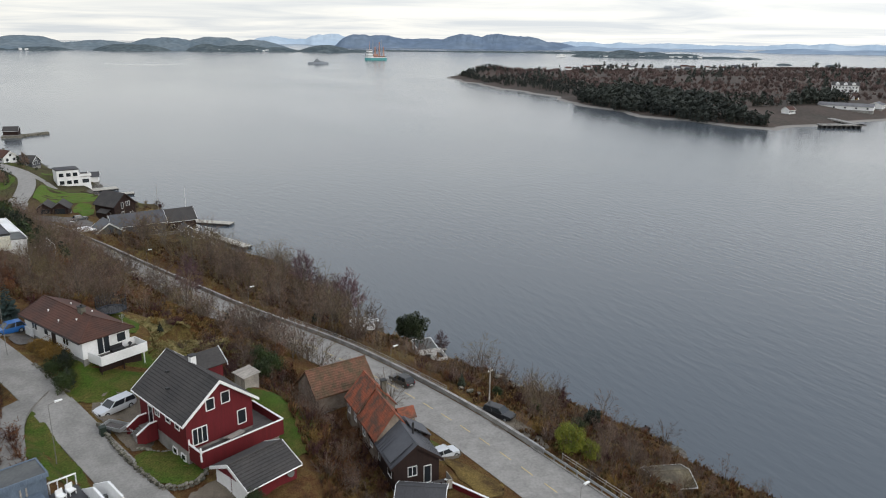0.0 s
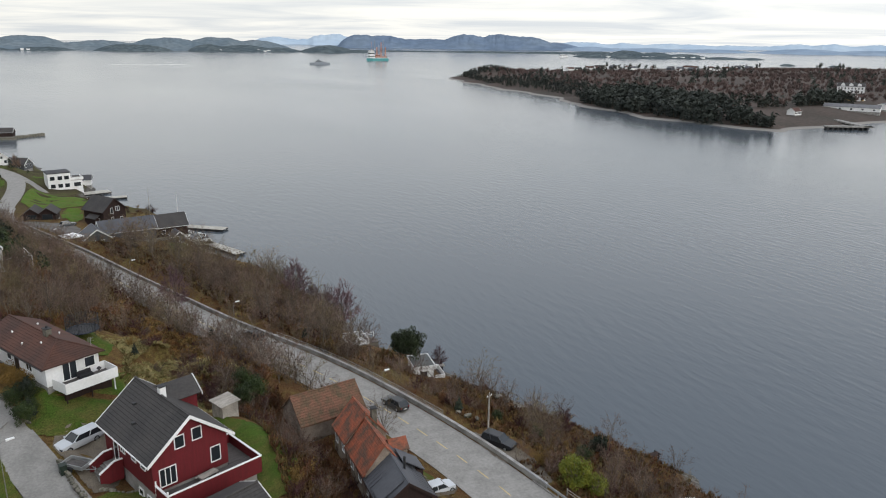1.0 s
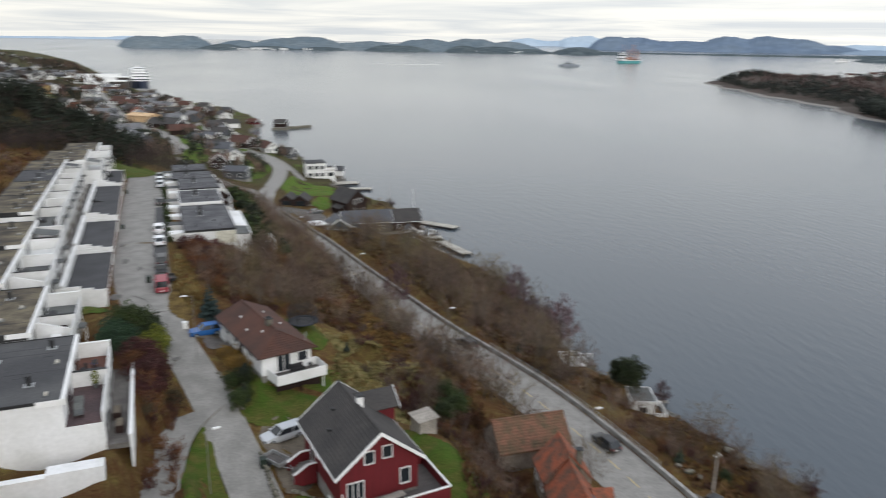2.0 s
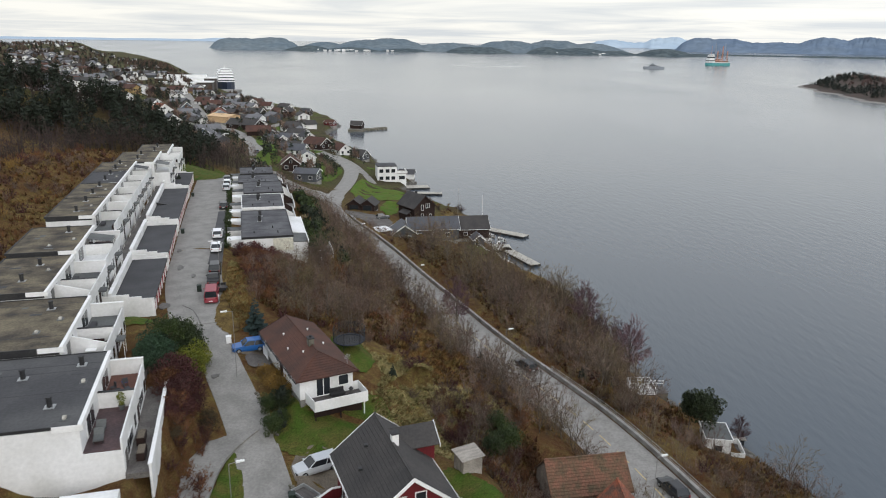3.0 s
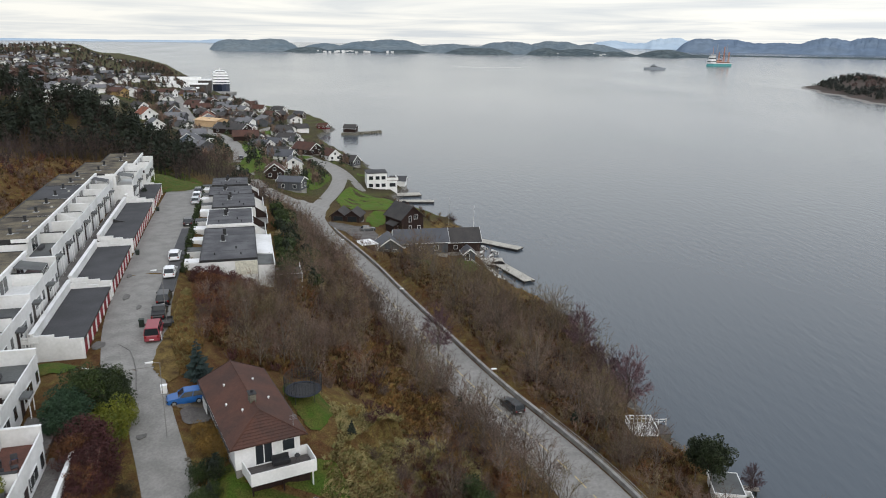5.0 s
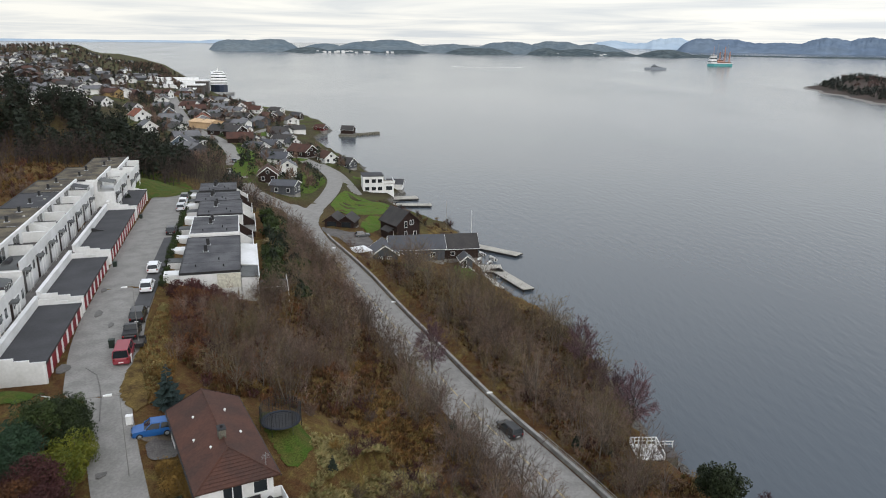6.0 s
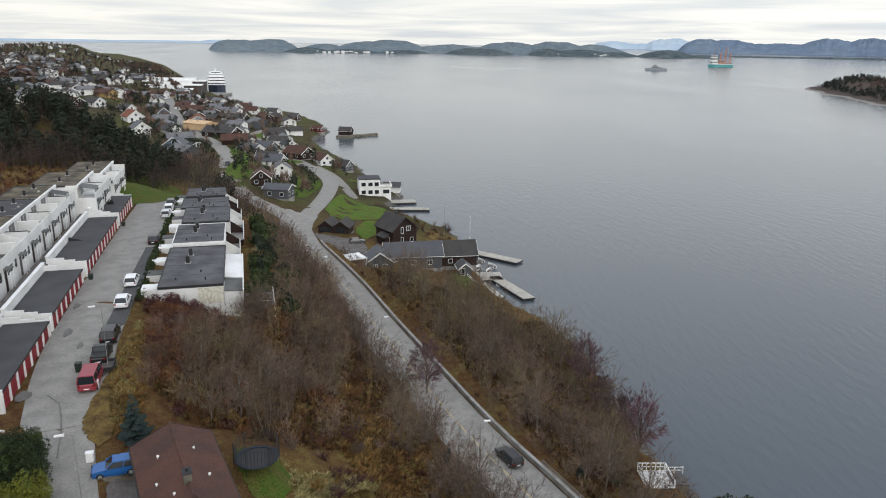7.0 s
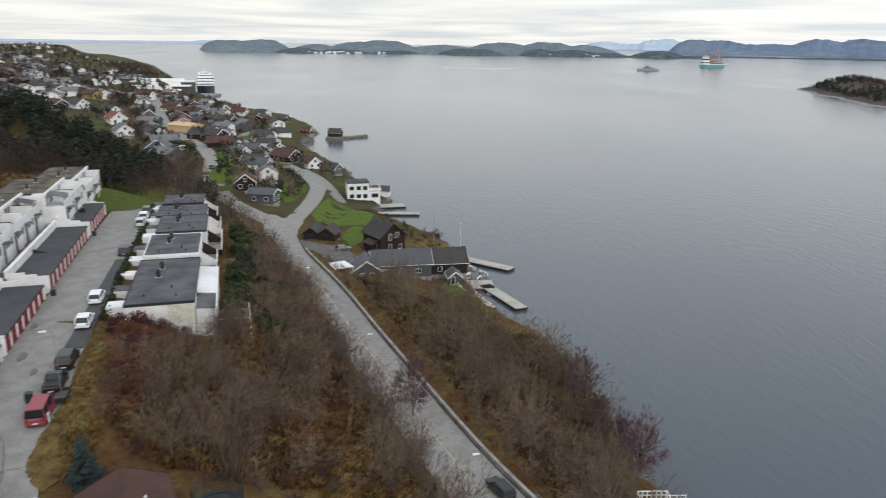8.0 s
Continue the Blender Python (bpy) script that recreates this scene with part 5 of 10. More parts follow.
def garages():
    blocks = [(0.0, 19.6, 26.45, 24.15, 7), (21.0, 40.6, 26.75, 24.45, 7), (43.6, 74.6, 26.95, 24.6, 11), (76.8, 94.6, 27.05, 24.55, 6)]
    for k, (a, b, top, foot, n) in enumerate(blocks):
        g = thing("garage_block", "row of garages with red doors, white posts and felt roof", "garage", STREET_POSE, "garage blocks")
        part("wall", Geo().box(-5.1, a, foot - 2, -0.12, b, top - 0.2), RENDERED, g)
        part("roof", Geo().box(-4.9, a + 0.2, top - 0.2, 0.12, b - 0.2, top), FELT, g)
        part("edge_trim", Geo().box(0.12, a + 0.1, top - 0.24, 0.22, b - 0.1, top + 0.03), BLACK, g)
        part("back_wall", Geo().box(-5.35, a - 0.3, foot - 1, -4.95, b + 0.3, top + 1.15), RENDERED, g)
        part("coping", Geo().box(-5.42, a - 0.35, top + 1.15, -4.88, b + 0.35, top + 1.22), WHITE, g)
        # stepped side walls
        for y in (a - 0.02, b - 0.2):
            part("side_wall", Geo().box(-5.0, y, foot - 1, 0.2, y + 0.22, top + 0.12).box(-5.0, y, top + 0.12, -1.4, y + 0.22, top + 0.42).box(-5.0, y, top + 0.42, -2.9, y + 0.22, top + 0.78), RENDERED, g)
        w = (b - a - 0.4) / n
        for i in range(n):
            y = a + 0.2 + i * w
            d = part("garage_door", Geo().box(-0.14, y + 0.25, foot - 0.1, -0.04, y + w - 0.25, top - 0.3), PAINTED_RED, g)
            slats = Geo()
            for s in range(1, 8):
                yy = y + 0.25 + (w - 0.5) * s / 8
                slats.box(-0.05, yy - 0.015, foot, -0.025, yy + 0.015, top - 0.32)
            part("slats", slats, PAINTED_RED, d)
            part("post", Geo().box(-0.12, y - 0.24, foot - 0.3, 0.06, y + 0.24, top - 0.24), WHITE, g)
        part("post", Geo().box(-0.12, b - 0.42, foot - 0.3, 0.06, b - 0.2, top - 0.24), WHITE, g)
    # one raised hatch on the third roof
    hx = thing("roof_hatch", "dark wedge-shaped roof hatch on a garage roof", "hatch", STREET_POSE)
    part("wedge", Geo().prism([(-4.9, 26.95), (-2.6, 26.95), (-4.9, 27.5)], "y", 57.0, 57.5), BLACK, hx)
    for y in (40.9, 74.9):
        wb(*uv(y + 0.5, 1.0), 24.6)
    sgn = thing("notice_board", "small white slatted board on a post by the garages", "sign", STREET_POSE @ pose(-5.3, -1.0, 25.2))
    part("post", Geo().box(-0.05, -0.05, -2, 0.05, 0.05, 1.6), WHITE, sgn)
    for j in range(3):
        part("slat", Geo().box(-1.0, -0.04, 1.5 + 0.28 * j, 1.0, 0.02, 1.72 + 0.28 * j), WHITE, sgn)
    lr = thing("ramp_rail", "low white timber rail beside the garage corner", "rail", STREET_POSE @ pose(-0.2, -4.5, 24.2, 0, 0, -25))
    part("rail", Geo().box(-2.0, -0.06, 0.5, 2.0, 0.06, 0.72), WHITE, lr)
    for x in (-1.8, 0, 1.8):
        part("post", Geo().box(x - 0.05, -0.05, -0.6, x + 0.05, 0.05, 0.5), WHITE, lr)


def wb(x, y, z):
    b = thing("wheelie_bin", "dark green wheeled bin beside the street", "bin", pose(x, y, z, 0, 0, STREET_TURN), "street bins")
    body = Geo().prism([(-0.27, 0), (0.27, 0), (0.32, 0.95), (-0.32, 0.95)], "y", -0.33, 0.33)
    dark = mat("dark_green_plastic", (0.018, 0.03, 0.022), rough=0.5)
    part("body", body, dark, b)
    part("lid", Geo().box(-0.34, -0.36, 0.95, 0.34, 0.36, 1.02), dark, b)
    for s in (-1, 1):
        part("wheel", Geo().tube((s * 0.25, 0.36, 0.1), (s * 0.31, 0.36, 0.1), 0.1, n=10), RUBBER, b)


def flats():
    units = [(31.0, 52.2, 26.05, 11.6, 20.5), (53.6, 67.2, 26.4, 11.8, 20.3), (69.0, 82.2, 26.4, 12.3, 21.0), (82.6, 92.4, 26.3, 11.2, 20.6), (93.4, 103.0, 26.5, 11.6, 19.8)]
    for k, (a, b, top, w, e) in enumerate(units):
        h = thing("row_house", "flat-roofed row house with white walls and dark felt roof", "house", STREET_POSE, "row houses below the street")
        part("wall", Geo().box(w, a, 17.5, e, b, top - 0.25), RENDERED, h)
        part("roof", Geo().box(w + 0.05, a + 0.05, top - 0.25, e - 0.05, b - 0.05, top - 0.04), FELT_WORN, h)
        for t in range(1, 4):
            yy = a + (b - a) * t / 4
            part("felt_seam", Geo().box(w + 0.1, yy, top - 0.04, e - 0.1, yy + 0.08, top - 0.025), FELT, h)
        part("fascia", parapet(Geo(), w - 0.08, a - 0.08, e + 0.08, b + 0.08, top - 0.35, top + 0.05, 0.14), WHITE if k == 1 else BLACK, h)
        for x, y in ((w + 3.4, a + 0.55 * (b - a)), (w + 3.6, a + 0.75 * (b - a))):
            c = part("chimney", Geo().box(x - 0.28, y - 0.28, top - 0.04, x + 0.28, y + 0.28, top + 1.15), BLACK, h)
            part("flashing", Geo().box(x - 0.45, y - 0.45, top - 0.04, x + 0.45, y + 0.45, top + 0.05), STEEL, c)
        for x, y in ((w + 5.6, a + 0.3 * (b - a)), (w + 2.2, a + 0.15 * (b - a)), (w + 6.4, a + 0.12 * (b - a))):
            part("vent_pipe", Geo().tube((x, y, top - 0.05), (x, y, top + 0.35), 0.1, n=8), BLACK, h)
        n = 3 if b - a > 15 else 2
        for i in range(n):
            y = a + (b - a) * (i + 0.5) / n
            part("balcony_floor", Geo().box(e, y - 2.6, 22.2, e + 2.5, y + 2.6, 22.4), CONCRETE, h)
            part("balcony_wall", Geo().box(e + 2.42, y - 2.6, 22.3, e + 2.55, y + 2.6, 23.4), WHITE, h)
            part("screen", Geo().prism([(e, 19.0), (e + 2.4, 19.0), (e + 2.4, 23.2), (e, 24.9)], "y", y + 2.6, y + 2.75), RENDERED if (i + k) % 2 else DARKBROWN, h)
            win = part("window", Geo().box(e - 0.02, y - 1.8, 22.6, e + 0.06, y + 1.8, 24.6), WHITE, h)
            part("pane", Geo().box(e, y - 1.65, 22.75, e + 0.08, y - 0.08, 24.45).box(e, y + 0.08, 22.75, e + 0.08, y + 1.65, 24.45), GLASS, win)
            lo = part("window", Geo().box(e - 0.02, y - 1.5, 19.8, e + 0.06, y + 1.5, 21.6), WHITE, h)
            part("pane", Geo().box(e, y - 1.4, 19.9, e + 0.08, y + 1.4, 21.5), GLASS, lo)
            part("entrance_roof", Geo().box(w - 2.6, y - 1.2, 25.0, w, y + 1.2, 25.15), FELTPALE if i % 2 else WHITE, h)
            part("entrance_wall", Geo().box(w - 2.6, y - 1.3, 22.5, w, y - 1.15, 25.0), RENDERED, h)
    # white conservatory wing and plank-roofed corner of the nearest one
    c = thing("conservatory", "white flat-roofed annexe with decking beside the flats", "annexe", STREET_POSE)
    part("wall", Geo().box(20.6, 31.6, 18.0, 23.2, 50.5, 24.6), RENDERED, c)
    part("roof", Geo().slab([(20.55, 37.5, 25.0), (23.3, 37.5, 24.7), (23.3, 50.6, 24.7), (20.55, 50.6, 25.0)], 0.12), RENDERED, c)
    part("lower_roof", Geo().slab([(20.6, 31.5, 24.75), (23.3, 31.5, 24.65), (23.3, 37.4, 24.65), (20.6, 37.4, 24.75)], 0.12), FELTPALE, c)
    part("edge", Geo().box(23.2, 31.4, 24.4, 23.36, 50.6, 24.85), WHITE, c)
    pl = thing("terrace_deck", "grey timber deck with thin railing beside the flats", "deck", STREET_POSE)
    part("floor", Geo().box(23.4, 32.0, 21.5, 27.8, 38.5, 21.7), DECKGREY, pl)
    part("railing", rail_wall(Geo(), [(23.5, 32.1), (27.7, 32.1), (27.7, 38.4)], 22.5, 22.56, 0.06), WHITE, pl)
    for x, y in ((25.5, 32.1), (27.7, 32.1), (27.7, 35.2), (27.7, 38.4)):
        part("post", Geo().box(x - 0.05, y - 0.05, 18, x + 0.05, y + 0.05, 22.5), WHITE, pl)
    # pale boarding on the south wall
    part("boarding", Geo().box(17.0, 30.86, 23.3, 20.5, 30.98, 25.6), mat("pale_boards", (0.62, 0.60, 0.50), rough=0.8, stretch=(4, 1, 4)), bpy.data.objects["row_house"])


terrace()
garages()
flats()


# ---- vehicles ----
def paint(name, col, rough=0.28):
    return mat(name, col, tuple(c * 0.94 for c in col), rough, 0.7, 20.0, 0, grain=0.03, spec=0.6)


def car(x, y, z, turn, L, W, H, colour, label, kind="hatch", name="car", group=""):
    """x forward. kind: hatch, estate, van or pickup."""
    c = thing(name, label, "car", pose(x, y, z, 0, 0, turn), group)
    sh = H * (0.60 if kind != "van" else 0.56)
    hood = {"hatch": 0.29, "estate": 0.27, "van": 0.17, "pickup": 0.30}[kind]
    body = Geo()
    st = [(-0.5, 0.80, 0.34, 0.80), (-0.485, 0.93, 0.26, 0.95), (-0.36, 1.0, 0.22, 1.0), (0.0, 1.0, 0.20, 1.0), (0.5 - hood, 1.0, 0.20, 0.99), (0.36, 0.98, 0.22, 0.93), (0.46, 0.90, 0.26, 0.84), (0.5, 0.72, 0.34, 0.66)]
    pts = []
    for fx, w, b, t in st:
        hw, zt = W / 2 * w, sh * t
        pts += [(fx * L, -hw * 0.93, b), (fx * L, -hw, b + (zt - b) * 0.45), (fx * L, -hw * 0.94, zt), (fx * L, hw * 0.94, zt), (fx * L, hw, b + (zt - b) * 0.45), (fx * L, hw * 0.93, b)]
    n = 6
    fs = [tuple(range(6)), tuple(range(6 * (len(st) - 1), 6 * len(st)))[::-1]]
    for i in range(len(st) - 1):
        for k in range(6):
            fs.append((6 * i + k, 6 * i + (k + 1) % 6, 6 * i + 6 + (k + 1) % 6, 6 * i + 6 + k))
    body.add(pts, fs)
    part("body", body, colour, c, smooth=False)
    # glazed cabin under a painted roof
    back = {"hatch": -0.46, "estate": -0.48, "van": -0.49, "pickup": -0.14}[kind]
    rb = {"hatch": -0.36, "estate": -0.43, "van": -0.46, "pickup": -0.10}[kind]
    front, rf = 0.5 - hood, 0.5 - hood - (0.17 if kind != "van" else 0.12)
    g = Geo()
    bw, tw = W / 2 * 0.92, W / 2 * 0.76
    z0, z1 = sh * 0.96, H - 0.07
    g.add([(back * L, -bw, z0), (front * L, -bw, z0), (front * L, bw, z0), (back * L, bw, z0), (rb * L, -tw, z1), (rf * L, -tw, z1), (rf * L, tw, z1), (rb * L, tw, z1)],
          [(3, 2, 1, 0), (4, 5, 6, 7), (0, 1, 5, 4), (1, 2, 6, 5), (2, 3, 7, 6), (3, 0, 4, 7)])
    part("glazing", g, GLASS, c)
    r = Geo()
    r.add([((rb - 0.01) * L, -tw * 1.03, z1), ((rf + 0.01) * L, -tw * 1.03, z1), ((rf + 0.01) * L, tw * 1.03, z1), ((rb - 0.01) * L, tw * 1.03, z1), (rb * L * 0.96, -tw * 0.85, H), (rf * L, -tw * 0.85, H), (rf * L, tw * 0.85, H), (rb * L * 0.96, tw * 0.85, H)],
          [(3, 2, 1, 0), (4, 5, 6, 7), (0, 1, 5, 4), (1, 2, 6, 5), (2, 3, 7, 6), (3, 0, 4, 7)])
    part("roof", r, colour, c)
    for s in (-1, 1):
        for xa, xb in ((front, rf), (back, rb), ((front + back) / 2 - 0.03, (rf + rb) / 2 - 0.03)):
            part("pillar", Geo().tube((xa * L, s * bw * 1.0, z0), (xb * L, s * tw * 1.02, z1 + 0.02), 0.055, 0.045, 5), colour, c)
        part("mirror", Geo().box(front * L * 0.86 - 0.1, s * W / 2 * 1.0 - 0.02 if s > 0 else -W / 2 - 0.16, z0 + 0.02, front * L * 0.86 + 0.05, s * W / 2 + 0.16 if s > 0 else -W / 2 + 0.02, z0 + 0.16), colour, c)
        part("headlight", Geo().box(L * 0.465, s * W * 0.34 - 0.17, sh * 0.58, L * 0.497, s * W * 0.34 + 0.17, sh * 0.76), GLASS, c)
        part("tail_light", Geo().box(-L * 0.505, s * W * 0.37 - 0.1, sh * 0.68, -L * 0.48, s * W * 0.37 + 0.1, sh * 0.92), mat("tail_lamp_red", (0.22, 0.01, 0.01), rough=0.3), c)
        for fx in (-0.31, 0.315):
            yy = s * (W / 2 - 0.11)
            t = part("wheel", Geo().tube((fx * L, yy - 0.11, 0.32), (fx * L, yy + 0.11, 0.32), 0.32, 0.32, 16), RUBBER, c)
            part("rim", Geo().tube((fx * L, yy + s * 0.10, 0.32), (fx * L, yy + s * 0.125, 0.32), 0.2, 0.18, 12), STEEL, t)
    part("number_plate", Geo().box(-L * 0.505, -0.26, 0.45, -L * 0.495, 0.26, 0.56), WHITE, c)
    if kind == "pickup":
        part("cargo_cover", Geo().box(-0.48 * L, -W * 0.44, sh * 0.97, -0.15 * L, W * 0.44, sh + 0.09), BLACK, c)
    return c


def trailer(x, y, z, turn, label, material):
    t = thing("trailer", label, "trailer", pose(x, y, z, 0, 0, turn))
    part("floor", Geo().box(-1.25, -0.7, 0.45, 1.25, 0.7, 0.52), DECKGREY, t)
    for s in (-1, 1):
        part("side", Geo().box(-1.27, s * 0.72 - 0.03, 0.45, 1.27, s * 0.72 + 0.03, 0.86), material, t)
        part("end", Geo().box(s * 1.27 - 0.03, -0.69, 0.45, s * 1.27 + 0.03, 0.69, 0.86), material, t)
        part("wheel", Geo().tube((-0.1, s * 0.80, 0.28), (-0.1, s * 0.96, 0.28), 0.28, n=14), RUBBER, t)
        part("mudguard", Geo().box(-0.5, s * 0.87 - 0.1, 0.58, 0.3, s * 0.87 + 0.1, 0.62), BLACK, t)
    part("drawbar", Geo().tube((1.27, 0.4, 0.42), (2.3, 0, 0.42), 0.04).tube((1.27, -0.4, 0.42), (2.3, 0, 0.42), 0.04), STEEL, t)
    part("jockey_wheel", Geo().tube((2.1, 0.1, 0), (2.1, 0.1, 0.6), 0.03), STEEL, t)


P_WHITE, P_SILVER, P_BLACK = paint("white_car_paint", (0.78, 0.79, 0.80)), paint("silver_car_paint", (0.52, 0.54, 0.56), 0.3), paint("black_car_paint", (0.012, 0.013, 0.015))
P_BLUE, P_RED, P_GREY = paint("blue_car_paint", (0.012, 0.10, 0.32)), paint("dull_red_van_paint", (0.26, 0.035, 0.05), 0.4), paint("grey_car_paint", (0.08, 0.085, 0.09))
ST = 90 + STREET_TURN


def park():
    car(-1.6, 83.4, gz(-1.6, 83.4) + 0.05, 212, 4.7, 1.82, 1.5, P_SILVER, "silver estate car parked beside the red house", "estate")
    trailer(-1.7, 78.5, gz(-1.7, 78.5) + 0.05, -42, "grey open utility trailer on the gravel yard", STEEL)
    car(46.0, 78.9, gz(46.0, 78.9) + 0.08, -60, 4.5, 1.85, 1.6, P_BLACK, "black car parked in the roadside lay-by", "estate")
    car(34.7, 72.5, 10.35, 8, 3.8, 1.7, 1.48, P_SILVER, "small silver hatchback beside the dark house", "hatch")
    car(-13.2, 103.6, 22.95, 202, 4.0, 1.75, 1.5, P_BLUE, "bright blue hatchback in a grassy bay", "hatch")
    x, y = uv(5.0, 7.2)
    car(x, y, 24.1, ST, 4.9, 1.95, 1.95, P_RED, "dull red panel van parked in the street", "van", "van")
    x, y = uv(11.3, 7.3)
    car(x, y, 24.35, ST, 4.8, 1.9, 1.72, P_BLACK, "black pickup truck parked in the street", "pickup")
    x, y = uv(17.0, 7.4)
    car(x, y, 24.45, ST, 4.8, 1.9, 1.75, P_BLACK, "black off-road car parked in the street", "estate")
    trailer(*uv(8.0, 8.4), 24.2, ST, "dark utility trailer between parked cars", BLACK)
    wb(*uv(8.2, 5.4), 24.3)
    for u, v, col, lab in ((28.4, 7.3, P_WHITE, "white hatchback on the dark parking strip"), (37.6, 7.3, P_WHITE, "white estate car on the parking strip"), (61.5, 8.0, P_BLACK, "black car beside the hedge"),
                           (82.0, 8.3, P_SILVER, "silver car beside the clipped hedge"), (87.5, 8.4, P_WHITE, "pale car near the street's end"), (93.0, 8.4, P_GREY, "dark grey car near the street's end")):
        x, y = uv(u, v)
        car(x, y, 24.82, ST, 4.3, 1.8, 1.52, col, lab, "estate" if u > 30 else "hatch", group="parked cars")
    car(37.6, 94.0, 10.1, 109, 4.4, 1.8, 1.5, P_BLACK, "black car on the main road", "hatch")
    car(24.2, 128.0, 9.6, 117, 4.5, 1.82, 1.5, P_BLACK, "black estate car on the main road", "estate")
    for x, y, t, col, lab in ((-7.5, 236.5, 20, P_GREY, "dark car on the boatyard forecourt"), (0.5, 236.5, 100, P_BLACK, "black car beside the boathouse"), (-66.5, 322, 105, P_GREY, "dark car on the upper village road"), (-92, 352, 30, P_WHITE, "white car beside the blue-grey house")):
        car(x, y, gz(x, y) + 0.1, t, 4.3, 1.8, 1.5, col, lab, "hatch")


park()


# ---- roadside and yards ----
def along(line, off, s0, s1, step):
    """Points at an offset right of a road line, by running length."""
    p = smooth_line(line, 1.0)
    n = sides(p)
    s = np.r_[0, np.cumsum(np.hypot(*np.diff(p[:, :2], axis=0).T))]
    out = []
    for k in np.arange(s0, min(s1, s[-1]), step):
        q = [np.interp(k, s, p[:, i]) for i in range(3)]
        m = [np.interp(k, s, n[:, i]) for i in range(2)]
        out.append((float(q[0] + m[0] * off), float(q[1] + m[1] * off), float(q[2]), math.degrees(math.atan2(m[0], -m[1]))))
    return out


def strip(line, s0, s1):
    p = smooth_line(line, 1.0)
    s = np.r_[0, np.cumsum(np.hypot(*np.diff(p[:, :2], axis=0).T))]
    k = np.arange(s0, min(s1, s[-1]), 2.0)
    return [tuple(float(np.interp(v, s, p[:, i])) for i in range(3)) for v in k]


MAIN_LEN = 330
ROAD_OB = bpy.data.objects["road"]


def dashes():
    shared = None
    for x, y, z, a in along(MAIN_ROAD, 0.0, 92, MAIN_LEN, 4.2):
        if shared is None:
            shared = Geo().box(-1.5, -0.065, 0, 1.5, 0.065, 0.012).mesh("dash", YELLOW)
        d = new("dash", shared)
        d.parent = ROAD_OB
        d.matrix_basis = pose(x, y, z + 0.065, 0, 0, a)


def parapet_and_rails():
    w = thing("parapet", "low pale concrete parapet along the fjord side of the road", "parapet")
    part("wall", ribbon(strip(MAIN_ROAD, 128, 305), 4.15, 4.5, 0.62, 1.4), CONCRETE, w)
    part("coping", ribbon(strip(MAIN_ROAD, 128, 305), 4.1, 4.55, 0.70, 0.09), mat("pale_coping", (0.33, 0.32, 0.30), (0.22, 0.21, 0.195), 0.9), w)
    r = thing("guard_rail", "galvanised tube railing on the road parapet", "railing")
    pts = along(MAIN_ROAD, 4.4, 148, 190, 2.0)
    for x, y, z, a in pts:
        part("post", Geo().tube((x, y, z + 0.6), (x, y, z + 1.35), 0.035), STEEL, r)
    for h in (1.0, 1.35):
        g = Geo()
        for p, q in zip(pts, pts[1:]):
            g.tube((p[0], p[1], p[2] + h), (q[0], q[1], q[2] + h), 0.03, n=5)
        part("rail", g, STEEL, r)
    s = thing("guard_rail", "galvanised crash barrier with dark posts on the bend", "railing")
    pts = along(MAIN_ROAD, 4.3, 84, 134, 2.0)
    for x, y, z, a in pts:
        part("post", Geo().box(x - 0.06, y - 0.06, z - 0.5, x + 0.06, y + 0.06, z + 0.75), STEEL, s)
    part("beam", ribbon(strip(MAIN_ROAD, 84, 134), 4.16, 4.24, 0.80, 0.32), STEEL, s)
    t = thing("fence", "weathered two-rail timber fence above the shore", "fence")
    pts = along(MAIN_ROAD, 5.3, 92, 126, 2.4)
    for x, y, z, a in pts:
        part("post", Geo().box(x - 0.06, y - 0.06, z - 0.8, x + 0.06, y + 0.06, z + 0.95), TIMBER, t)
    for h in (0.5, 0.85):
        g = Geo()
        for p, q in zip(pts, pts[1:]):
            g.tube((p[0], p[1], p[2] + h), (q[0], q[1], q[2] + h), 0.05, n=5)
        part("rail", g, TIMBER, t)
    solo("kerb", ribbon(strip(MAIN_ROAD, 96, 132), 3.9, 4.12, 0.20, 0.5), CONCRETE, "pale concrete kerb along the lay-by", "kerb", kind="structure")
    patch("lay_by", [(43.6, 83.5), (47.0, 81), (49.5, 76), (49, 70), (46.6, 68), (44.6, 74), (43.8, 78)], GRAVEL, "rough gravel lay-by", "gravel", 0.1, 0.6)


def street_lamp(x, y, z, h, turn, reach=1.2):
    l = thing("street_lamp", "tall grey street lamp with flat white head", "lamp", pose(x, y, z, 0, 0, turn), "street lamps")
    part("pole", Geo().tube((0, 0, -0.4), (0, 0, h), 0.042, 0.026, 8), POLE, l)
    a = part("arm", Geo().tube((0, 0, h), (reach, 0, h + 0.12), 0.035, 0.03, 6), POLE, l)
    part("head", Geo().prism([(reach - 0.1, h + 0.05), (reach + 0.6, h + 0.1), (reach + 0.6, h + 0.18), (reach - 0.1, h + 0.22)], "y", -0.11, 0.11), WHITE, a)


